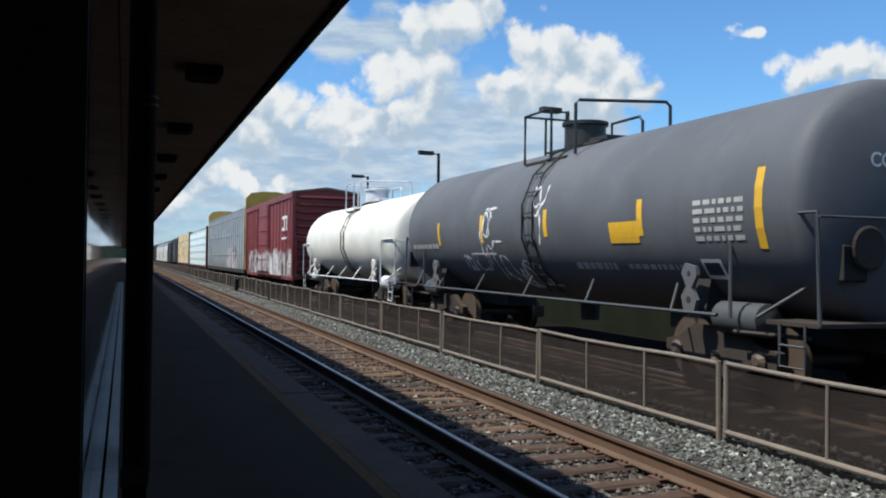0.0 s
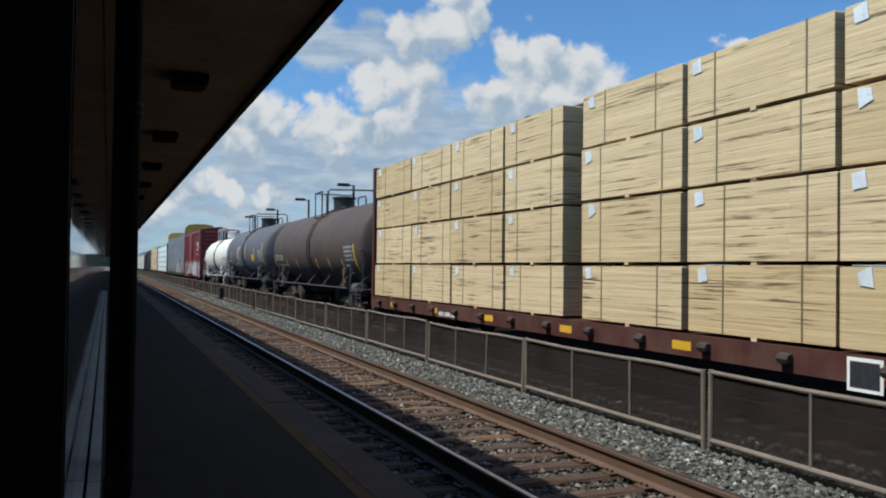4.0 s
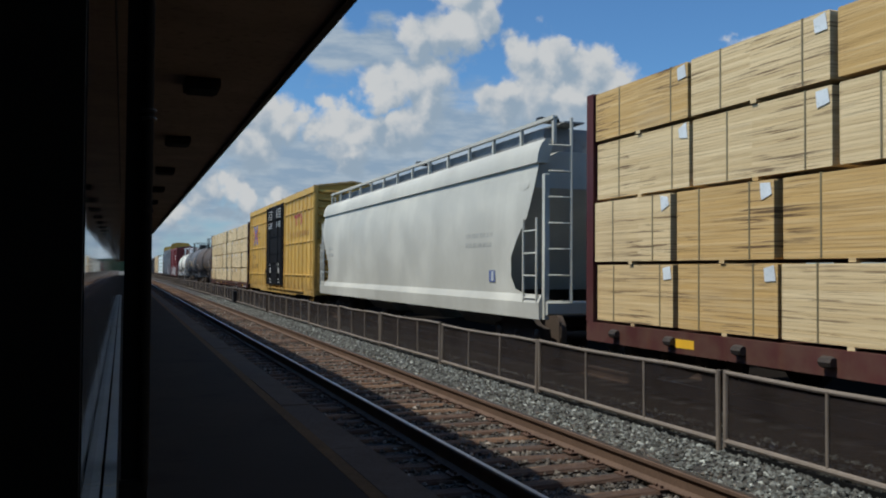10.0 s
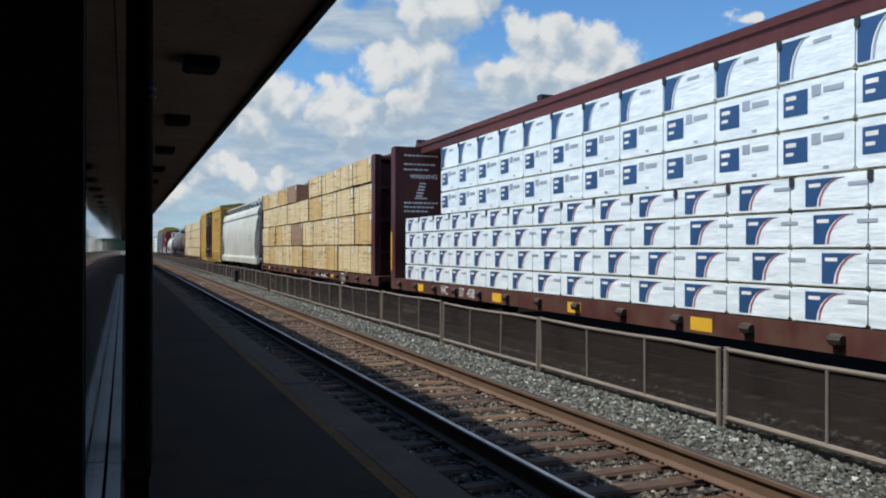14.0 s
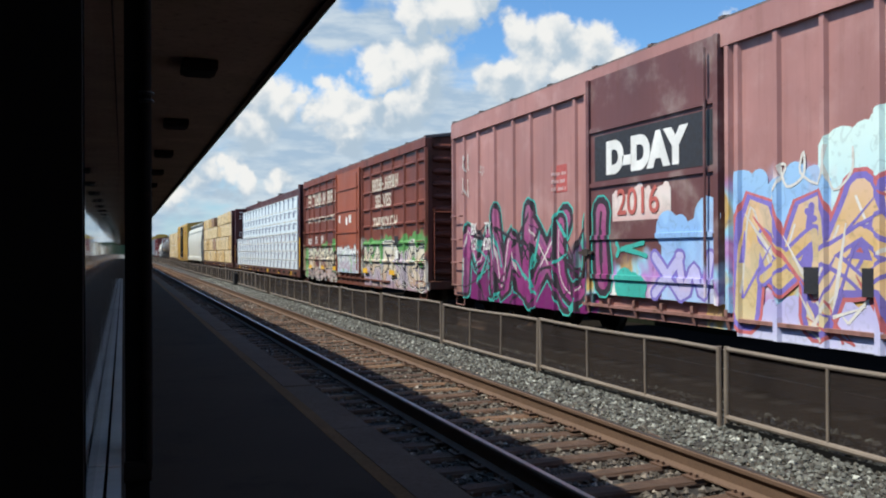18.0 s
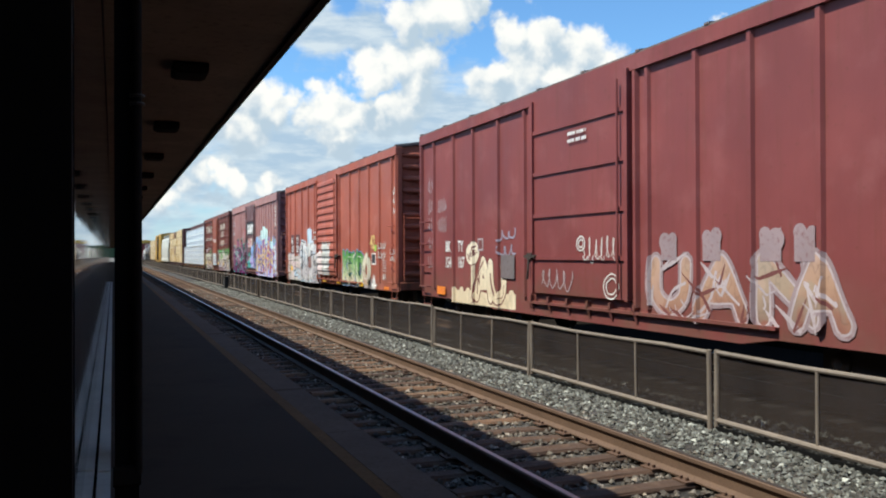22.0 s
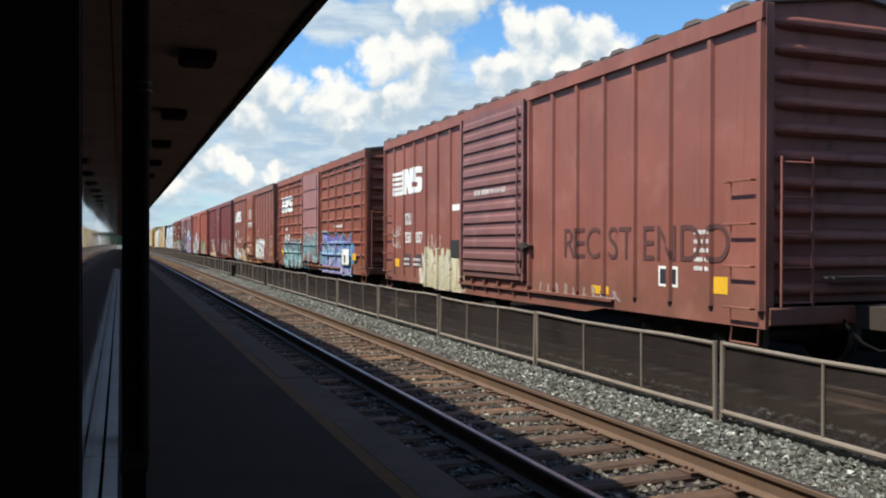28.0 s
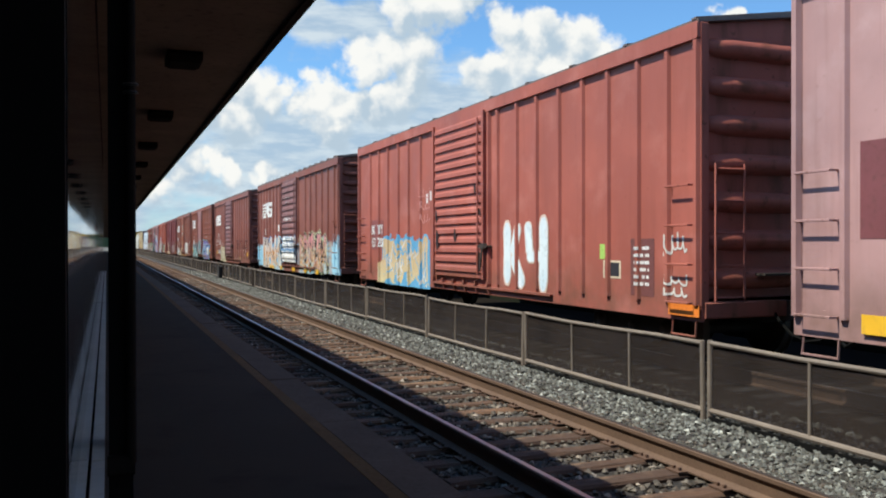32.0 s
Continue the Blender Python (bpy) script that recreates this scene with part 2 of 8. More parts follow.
def make_ballast(name, a, b, scale=26):
    n = Nodes(name)
    cell = n.nt.nodes.new("ShaderNodeTexVoronoi")
    cell.inputs["Scale"].default_value = scale
    n.put(cell.inputs["Vector"], n.tc.outputs["Object"])
    bw = n.node("RGBToBW", 0, {0: cell.outputs["Color"]})
    c = n.mix(bw, a, b)
    c = n.mix(n.step(n.noise(0.8, 5), 0.45, 0.7), c, dim(a, 0.8))
    n.bump(cell.outputs["Distance"], 1.0, 0.03)
    return n.done(c, 0.9)


def make_shaded_bed():
    """Near-black ballast: the shade under the freight train is put into its colour."""
    n = Nodes("shaded_ballast")
    cell = n.node("TexVoronoi", 0, {"Vector": n.tc.outputs["Object"], "Scale": 20.0})
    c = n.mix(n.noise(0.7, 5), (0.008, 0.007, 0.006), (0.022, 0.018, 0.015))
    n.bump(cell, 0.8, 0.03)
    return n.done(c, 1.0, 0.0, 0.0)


def make_stones(name, tint):
    n = Nodes(name)
    r = n.nt.nodes.new("ShaderNodeNewGeometry").outputs["Random Per Island"]
    c = n.ramp(r, [(0.0, (0.025, 0.023, 0.02)), (0.35, (0.07, 0.07, 0.066)), (0.7, (0.135, 0.137, 0.133)), (0.93, (0.23, 0.235, 0.225)), (1.0, (0.5, 0.5, 0.48))])
    c = n.mix(n.math("MULTIPLY", n.step(n.noise(30, 4), 0.4, 0.7), 0.4), c, (0.1, 0.07, 0.05))
    c = n.mix(1.0, c, tint, "MULTIPLY")
    return n.done(c, 0.85)


def make_tie():
    n = Nodes("tie_wood")
    r = n.node("ObjectInfo", 0).node.outputs["Random"]
    base = n.ramp(r, [(0.0, (0.045, 0.024, 0.015)), (0.35, (0.085, 0.043, 0.024)), (0.75, (0.135, 0.068, 0.035)), (1.0, (0.21, 0.12, 0.066))])
    grain = n.noise(3.0, 6, n.coords((1.2, 22, 22)))
    c = n.mix(n.step(grain, 0.4, 0.7), base, (0.05, 0.03, 0.022))
    c = n.mix(n.math("MULTIPLY", n.step(n.noise(5, 4), 0.5, 0.75), 0.5), c, (0.2, 0.13, 0.08))
    c = n.mix(n.math("MULTIPLY", n.step(n.noise(1.6, 4, n.coords((1, 6, 1))), 0.5, 0.66), 0.75), c, (0.03, 0.02, 0.015))
    n.bump(grain, 0.9, 0.02)
    return n.done(c, 0.9)


def make_mesh_screen():
    """Fine woven wire screen, half of it open."""
    n = Nodes("wire_screen")
    hole = n.step(n.noise(1.3, 4), 0.35, 0.7, 0.4, 0.6)
    c = n.mix(n.noise(2.0, 4), (0.014, 0.009, 0.008), (0.036, 0.024, 0.02))
    n.done(c, 0.7)
    clear = n.node("BsdfTransparent", 0)
    out = n.nt.nodes["Material Output"]
    n.nt.links.new(n.node("MixShader", 0, {0: n.math("MULTIPLY", hole, 1.0), 1: n.bsdf.outputs[0], 2: clear}), out.inputs[0])
    return n.mat


def make_glass_dark():
    n = Nodes("dark_glass")
    n.done((0.012, 0.013, 0.015), n.step(n.noise(3, 3), 0.3, 0.7, 0.02, 0.06), 0.0, 0.9)
    return n.mat


def make_lumber(name, a, b, gap):
    """Ends and sides of stacked boards, each board a little different."""
    n = Nodes(name)
    r = n.node("ObjectInfo", 0).node.outputs["Random"]
    base = n.mix(n.step(r, 0.12, 0.55), a, b)
    z = n.node("SeparateXYZ", 2, {0: n.tc.outputs["Object"]})
    board = n.math("FLOOR", n.math("MULTIPLY", z, 1 / 0.042))
    own = n.node("TexWhiteNoise", 0, {"Vector": n.node("CombineXYZ", 0, {0: n.math("MULTIPLY", r, 50.0), 1: n.math("FLOOR", n.math("MULTIPLY", n.node("SeparateXYZ", 1, {0: n.tc.outputs["Object"]}), 0.41)), 2: board})}, noise_dimensions="3D")
    c = n.mix(n.math("MULTIPLY", own, 0.45), base, dim(a, 0.72))
    lay = n.noise(1.0, 5, n.coords((2, 0.5, 20)))
    c = n.mix(n.step(lay, 0.4, 0.72, 0, 0.35), c, dim(b, 1.08))
    line = n.math("LESS_THAN", n.math("FRACT", n.math("MULTIPLY", z, 1 / 0.042)), 0.14)
    c = n.mix(n.math("MULTIPLY", line, n.step(n.noise(1.3, 4), 0.35, 0.65, 0.05, 0.6)), c, gap)
    slot = n.step(n.noise(1.0, 4, n.coords((1, 0.8, 34), (0, 3.0, 7.0)), 0.6), 0.56, 0.62)
    c = n.mix(n.math("MULTIPLY", slot, n.step(n.noise(0.7, 3, n.coords((1, 1, 1), (0, 11.0, 3.0))), 0.4, 0.6, 0.2, 0.9)), c, (0.1, 0.055, 0.025))
    c = n.mix(n.math("MULTIPLY", n.step(n.noise(0.8, 4), 0.5, 0.75), 0.3), c, (0.5, 0.38, 0.22))
    n.bump(n.math("ADD", lay, n.math("MULTIPLY", own, 0.8)), 0.6, 0.015)
    return n.done(c, 0.85)


def make_wrap(name, second=False):
    """White printed wrapping film, creased, on one bundle."""
    n = Nodes(name)
    crease = n.noise(3.0, 6, n.coords((1, 1, 2.2)), 0.65)
    c = n.mix(n.step(crease, 0.3, 0.75), (0.68, 0.75, 0.79), (0.82, 0.87, 0.89))
    fold = n.noise(1.4, 3, n.node("VectorRotate", 0, {"Vector": n.coords((1, 0.7, 4.5)), "Angle": 0.5}, rotation_type="X_AXIS"), 0.6)
    n.bump(n.math("ADD", crease, n.math("MULTIPLY", fold, 1.2)), 0.4, 0.035)
    return n.done(c, 0.38)


def make_leaves():
    n = Nodes("far_woods")
    c = n.mix(n.noise(0.25, 6), (0.02, 0.04, 0.02), (0.06, 0.1, 0.045))
    return n.done(c, 0.9)


M_PLATFORM = make_platform()
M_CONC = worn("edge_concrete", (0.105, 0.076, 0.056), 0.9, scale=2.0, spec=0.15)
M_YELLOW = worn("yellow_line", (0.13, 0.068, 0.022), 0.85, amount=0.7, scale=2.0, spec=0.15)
M_GROUND = make_ballast("ground_gravel", (0.06, 0.058, 0.05), (0.13, 0.125, 0.11), 14)
M_BED = make_ballast("ballast_bed", (0.022, 0.018, 0.015), (0.085, 0.077, 0.07), 24)
M_SHADED_BED = make_shaded_bed()
M_STONE = make_stones("ballast_stone", (0.9, 0.92, 0.86))
# browner, darker tint for the stones between the ties
M_CRIB = make_stones("crib_stone_brown", (0.8, 0.68, 0.58))
M_TIE = make_tie()
M_RAIL = worn("rail_rust", (0.12, 0.072, 0.047), 0.75, 0.2, scale=3)
M_RAILTOP = worn("rail_polished", (0.62, 0.54, 0.47), 0.4, 0.9, amount=0.25, scale=3)
M_RAILTOP_DULL = worn("rail_dull", (0.05, 0.04, 0.034), 0.6, 0.4, amount=0.3, scale=3)
M_PLATE = worn("tie_plate_rust", (0.10, 0.055, 0.035), 0.8, 0.2, scale=4)
M_PIPE = worn("galvanised_pipe", (0.19, 0.155, 0.125), 0.65, 0.1, (0.13, 0.075, 0.045), 0.6, 3)
M_SCREEN = make_mesh_screen()
M_SOFFIT = worn("soffit_brown", (0.25, 0.185, 0.145), 0.9, spec=0.1)
M_FASCIA = worn("fascia_brown", (0.03, 0.021, 0.017), 0.85, spec=0.1)
M_BLACK = worn("black_rubber", (0.006, 0.006, 0.006), 0.85, dirt=(0.01, 0.01, 0.01), spec=0.08)
M_GLASS = make_glass_dark()
M_ALU = worn("sill_aluminium", (0.5, 0.55, 0.53), 0.45, 0.0, (0.3, 0.3, 0.29), 0.25, 3)
M_LAMPBOX = worn("lamp_housing", (0.009, 0.008, 0.007), 0.8, spec=0.1)
M_STEEL = worn("truck_steel", (0.05, 0.037, 0.03), 0.75, 0.2, scale=2)
M_WHEEL = worn("wheel_steel", (0.12, 0.088, 0.068), 0.6, 0.4, scale=3)
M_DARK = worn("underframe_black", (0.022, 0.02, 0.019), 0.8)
M_WHITE = worn("white_lettering", (0.78, 0.77, 0.74), 0.6, dirt=(0.35, 0.25, 0.2), amount=0.35, scale=2)
M_SPRAY = worn("sprayed_white", (0.64, 0.62, 0.58), 0.65, dirt=(0.36, 0.26, 0.2), amount=0.5, scale=1.4)
M_INK = worn("black_lettering", (0.025, 0.025, 0.03), 0.6)
M_REFLECT = worn("yellow_reflector", (0.75, 0.42, 0.03), 0.45, dirt=(0.3, 0.18, 0.05), amount=0.3)
M_ORANGE = worn("orange_paint", (0.72, 0.2, 0.03), 0.5)
M_POLE = worn("lamp_pole_dark", (0.035, 0.034, 0.032), 0.5, 0.4)
M_WOODS = make_leaves()
M_ADDED_WALL = worn("added_dark_wall", (0.014, 0.016, 0.011), 0.9, dirt=(0.03, 0.035, 0.012), amount=0.6, spec=0.05)
M_ROOF = worn("roof_galvanised", (0.17, 0.13, 0.115), 0.6, 0.3, (0.1, 0.05, 0.03), 0.6)


# ---- mesh helpers ----
class Shape:
    """Vertices and faces that become one mesh."""

    def __init__(self):
        self.v, self.f = [], []

    def add(self, verts, faces):
        k = len(self.v)
        self.v += [tuple(p) for p in verts]
        self.f += [tuple(i + k for i in f) for f in faces]
        return self

    def box(self, x0, x1, y0, y1, z0, z1):
        return self.add([(x, y, z) for z in (z0, z1) for y in (y0, y1) for x in (x0, x1)],
                        [(0, 2, 3, 1), (4, 5, 7, 6), (0, 1, 5, 4), (2, 6, 7, 3), (0, 4, 6, 2), (1, 3, 7, 5)])

    def bevel_box(self, x0, x1, y0, y1, z0, z1, b=0.01):
        """A box whose eight corners along x are cut, so that its rims catch light."""
        ring = [(y0 + b, z0), (y1 - b, z0), (y1, z0 + b), (y1, z1 - b), (y1 - b, z1), (y0 + b, z1), (y0, z1 - b), (y0, z0 + b)]
        return self.prism_x(ring, x0, x1)

    def prism_x(self, ring, x0, x1):
        n = len(ring)
        return self.add([(x0, *p) for p in ring] + [(x1, *p) for p in ring],
                        [tuple(range(n - 1, -1, -1)), tuple(range(n, 2 * n))] + [(i, (i + 1) % n, n + (i + 1) % n, n + i) for i in range(n)])

    def prism_y(self, ring, y0, y1):
        n = len(ring)
        return self.add([(p[0], y0, p[1]) for p in ring] + [(p[0], y1, p[1]) for p in ring],
                        [tuple(range(n)), tuple(range(2 * n - 1, n - 1, -1))] + [(i, n + i, n + (i + 1) % n, (i + 1) % n) for i in range(n)])

    def tube(self, points, r, n=6):
        """A round bar along a broken line."""
        pts = [Vector(p) for p in points]
        rings = []
        for i, p in enumerate(pts):
            d = (pts[min(i + 1, len(pts) - 1)] - pts[max(i - 1, 0)]).normalized()
            side = d.cross(Vector((0, 0, 1)) if abs(d.z) < 0.9 else Vector((1, 0, 0))).normalized()
            up = side.cross(d)
            rings.append([p + side * (r * math.cos(a)) + up * (r * math.sin(a)) for a in (2 * math.pi * k / n for k in range(n))])
        faces = [(i * n + k, i * n + (k + 1) % n, (i + 1) * n + (k + 1) % n, (i + 1) * n + k) for i in range(len(pts) - 1) for k in range(n)]
        faces += [tuple(range(n - 1, -1, -1)), tuple(range((len(pts) - 1) * n, len(pts) * n))]
        return self.add([v for ring in rings for v in ring], faces)

    def lathe_y(self, profile, cx, cz, n=32):
        """Turns (radius, y) points about an axis along y."""
        verts = [(cx + r * math.cos(a), y, cz + r * math.sin(a)) for r, y in profile for a in (2 * math.pi * k / n for k in range(n))]
        faces = [(i * n + k, i * n + (k + 1) % n, (i + 1) * n + (k + 1) % n, (i + 1) * n + k) for i in range(len(profile) - 1) for k in range(n)]
        faces += [tuple(range(n - 1, -1, -1)), tuple(range((len(profile) - 1) * n, len(profile) * n))]
        return self.add(verts, faces)

    def lathe_x(self, profile, cy, cz, n=20):
        verts = [(x, cy + r * math.cos(a), cz + r * math.sin(a)) for r, x in profile for a in (2 * math.pi * k / n for k in range(n))]
        faces = [(i * n + (k + 1) % n, i * n + k, (i + 1) * n + k, (i + 1) * n + (k + 1) % n) for i in range(len(profile) - 1) for k in range(n)]
        faces += [tuple(range(n)), tuple(range(len(profile) * n - 1, (len(profile) - 1) * n - 1, -1))]
        return self.add(verts, faces)

    def lathe_z(self, profile, cx, cy, n=16):
        verts = [(cx + r * math.cos(a), cy + r * math.sin(a), z) for r, z in profile for a in (2 * math.pi * k / n for k in range(n))]
        faces = [(i * n + k, i * n + (k + 1) % n, (i + 1) * n + (k + 1) % n, (i + 1) * n + k) for i in range(len(profile) - 1) for k in range(n)]
        faces += [tuple(range(n - 1, -1, -1)), tuple(range((len(profile) - 1) * n, len(profile) * n))]
        return self.add(verts, faces)

    def mesh(self, name, material, smooth=False):
        me = bpy.data.meshes.new(name)
        me.from_pydata(self.v, [], self.f)
        bm = bmesh.new()
        bm.from_mesh(me)
        bmesh.ops.recalc_face_normals(bm, faces=bm.faces)
        bm.to_mesh(me)
        bm.free()
        me.materials.append(material)
        if smooth:
            me.shade_smooth()
            me.set_sharp_from_angle(angle=radians(40))
        me.update()
        return me


def part(name, shape, material, parent=None, label="", smooth=False):
    ob = new(name, shape if isinstance(shape, bpy.types.Mesh) else shape.mesh(name, material, smooth))
    if parent is not None:
        ob.parent = parent
    if label:
        ob["label"] = label
    return ob


def thing(name, label, category, group="", kind=""):
    return tagged(new(name), label, category, group, kind)


def letters(text, size, y, z, x=-1.556, squeeze=1.0, thick=0.0):
    """Lettering as a flat mesh on a car's near side; y, z: its lower left corner as read from the platform."""
    cu = bpy.data.curves.new("lettering", "FONT")
    cu.body, cu.size, cu.extrude, cu.offset = text, size, 0.001, thick
    tmp = bpy.data.objects.new("lettering", cu)
    scene.collection.objects.link(tmp)
    me = bpy.data.meshes.new_from_object(tmp.evaluated_get(bpy.context.evaluated_depsgraph_get()))
    bpy.data.objects.remove(tmp)
    bpy.data.curves.remove(cu)
    me.transform(Matrix(((0, 0, -1, x), (-squeeze, 0, 0, y), (0, 1, 0, z), (0, 0, 0, 1))))
    return me


def lettering(text, size, y, z, parent, material=None, x=-1.556, squeeze=0.85, thick=0.0, name="lettering"):
    me = letters(text, size, y, z, x, squeeze, thick)
    me.materials.clear()
    me.materials.append(material or M_WHITE)
    # every letter is a piece of its own
    bm = bmesh.new()
    bm.from_mesh(me)
    seen, islands = set(), []
    for v in bm.verts:
        if v.index in seen:
            continue
        stack, group = [v], []
        seen.add(v.index)
        while stack:
            q = stack.pop()
            group.append(q)
            for e in q.link_edges:
                o = e.other_vert(q)
                if o.index not in seen:
                    seen.add(o.index)
                    stack.append(o)
        islands.append(group)
    for group in islands:
        where = {v: i for i, v in enumerate(group)}
        one = bpy.data.meshes.new("letter")
        one.from_pydata([v.co[:] for v in group], [], [[where[v] for v in f.verts] for f in bm.faces if f.verts[0] in where])
        one.materials.append(me.materials[0])
        if -1.6 < x < -1.5 and parent.name in POSTS:
            conform(one, parent)
        part("letter", one, None, parent)
    bm.free()
    bpy.data.meshes.remove(me)


def bars(y, z, w, h, rows, parent, material=None, x=-1.556, name="stencil_text"):
    """Unreadable small writing as rows of short bars; y: the left edge as read, w: width."""
    s, rnd = Shape(), random.Random(int(abs(y * 100) + z * 37))
    on_side = parent.name in POSTS and -1.62 < x
    x = max(x, -1.566) if on_side else x
    for i in range(rows):
        zz, at, tall = z + h * (rows - 1 - i) / rows, 0.0, 0.5 * h / rows
        step, left = max(0.035, tall * 0.62), rnd.randint(3, 7)
        while at + step < w:
            if left:
                s.box(x, x + 0.003, y - at - step * rnd.uniform(0.62, 0.8), y - at, zz, zz + tall * rnd.uniform(0.85, 1.0))
            left = left - 1 if left else rnd.randint(2, 7)
            at += step
    me = s.mesh(name, material or M_WHITE)
    return tagged(part(name, conform(me, parent) if on_side else me, None, parent), kind="stuff")


def patch(y0, y1, z0, z1, parent, material, name="sign_patch", x=-1.555, label=""):
    return part(name, Shape().box(x, x + 0.003, y0, y1, z0, z1), material, parent, label)


# ---- the setting: ground, tracks, platform, canopy ----
def structure(ob, label, category="structure"):
    return tagged(ob, label, category, kind="structure")


def build_ground():
    structure(part("ground", Shape().add([(-1500, -1500, -0.62), (1500, -1500, -0.62), (1500, 2500, -0.62), (-1500, 2500, -0.62)], [(0, 1, 2, 3)]), M_GROUND),
              "flat grey gravel ground of a rail yard", "ground")
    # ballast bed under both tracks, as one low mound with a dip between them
    part("track_bed", Shape().prism_y([(6.4, -0.6), (14.5, -0.6), (12.4, -0.19), (6.75, -0.19)], -40, 900), M_SHADED_BED, structure(new("freight_bed"), "ballast under the freight track, shade painted in as black", "ballast"))
    ring = [(1.9, -0.6), (6.9, -0.6), (6.9, -0.22), (6.5, -0.27), (6.0, -0.27), (5.6, -0.2), (4.95, -0.2), (4.8, -0.24), (2.5, -0.24), (1.9, -0.23)]
    structure(part("ballast_bed", Shape().prism_y(ring, -40, 900), M_BED), "bed of crushed grey stone under the near track", "ballast")


def rail_ring(cx):
    return [(cx - 0.07, -0.18), (cx + 0.07, -0.18), (cx + 0.07, -0.168), (cx + 0.012, -0.145), (cx + 0.01, -0.045), (cx + 0.036, -0.035),
            (cx + 0.036, -0.006), (cx + 0.03, 0.0), (cx - 0.03, 0.0), (cx - 0.036, -0.006), (cx - 0.036, -0.035), (cx - 0.01, -0.045), (cx - 0.012, -0.145), (cx - 0.07, -0.168)]


def split_tie(seed):
    """A weathered timber tie: worn, chipped edges and a sagging top."""
    rnd, s, n = random.Random(40 + seed), Shape(), 9
    wide, verts = rnd.uniform(0.1, 0.122), []
    for k in range(n):
        x = -1.3 + 2.6 * k / (n - 1) + (rnd.uniform(-0.04, 0.04) if k in (0, n - 1) else 0)
        a, b, top = wide - rnd.uniform(0, 0.028), wide - rnd.uniform(0, 0.028), -0.182 - rnd.uniform(0, 0.012)
        verts += [(x, -wide, -0.36), (x, -wide, -0.215), (x, -a + 0.012, top), (x, b - 0.012, top - rnd.uniform(0, 0.008)), (x, wide, -0.215), (x, wide, -0.36)]
    faces = [(6 * k + j, 6 * k + j + 1, 6 * k + j + 7, 6 * k + j + 6) for k in range(n - 1) for j in range(5)] + [tuple(range(6)), tuple(range(6 * n - 6, 6 * n))]
    s.add(verts, faces)
    return s.mesh("tie", M_TIE)


def build_track(name, xs, tops, label, near):
    track = structure(new(name), label, "railway track")
    for cx, top in zip(xs, tops):
        r = part("rail", Shape().prism_y(rail_ring(cx), -40, 900), M_RAIL, track, "rusty steel rail")
        part("railhead", Shape().box(cx - 0.02, cx + 0.022, -40, 900, 0.0, 0.003), top, r, "running surface worn by wheels")
    mid = sum(xs) / 2
    if near:
        rnd = random.Random(5)
        ties = [split_tie(k) for k in range(7)]
        plate = Shape().box(-0.16, 0.16, -0.09, 0.09, -0.182, -0.17)
        for x in (-0.11, 0.11):
            plate.box(x - 0.012, x + 0.012, -0.05, -0.03, -0.17, -0.145).box(x - 0.012, x + 0.012, 0.03, 0.05, -0.17, -0.145)
        plate = plate.mesh("tie_plate", M_PLATE)
        for i in range(262):
            y = -9.0 + i * 0.51 + rnd.uniform(-0.035, 0.035)
            t = part("tie", ties[i * 5 % 7], None, track)
            t.location, t.rotation_euler = (mid + rnd.uniform(-0.07, 0.07), y, rnd.uniform(-0.016, 0.006)), (rnd.uniform(-0.05, 0.05), rnd.uniform(-0.005, 0.005), rnd.uniform(-0.035, 0.035))
            if 15 < i < 50:
                for cx in xs:
                    p = part("tie_plate", plate, None, track)
                    p.location = (cx, y, 0)
        far = Shape()
        for i in range(928):
            y = 124.62 + i * 0.51
            far.box(mid - 1.3, mid + 1.3, y - 0.115, y + 0.115, -0.36, -0.184)
        tagged(part("far_ties", far, M_TIE, track), kind="stuff")
    else:
        far = Shape()
        for i in range(700):
            y = -30 + i * 0.51
            far.box(mid - 1.3, mid + 1.3, y - 0.115, y + 0.115, -0.36, -0.184)
        # black ties instead of wood, to go with the shade painted into the bed
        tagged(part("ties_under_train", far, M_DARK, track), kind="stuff")


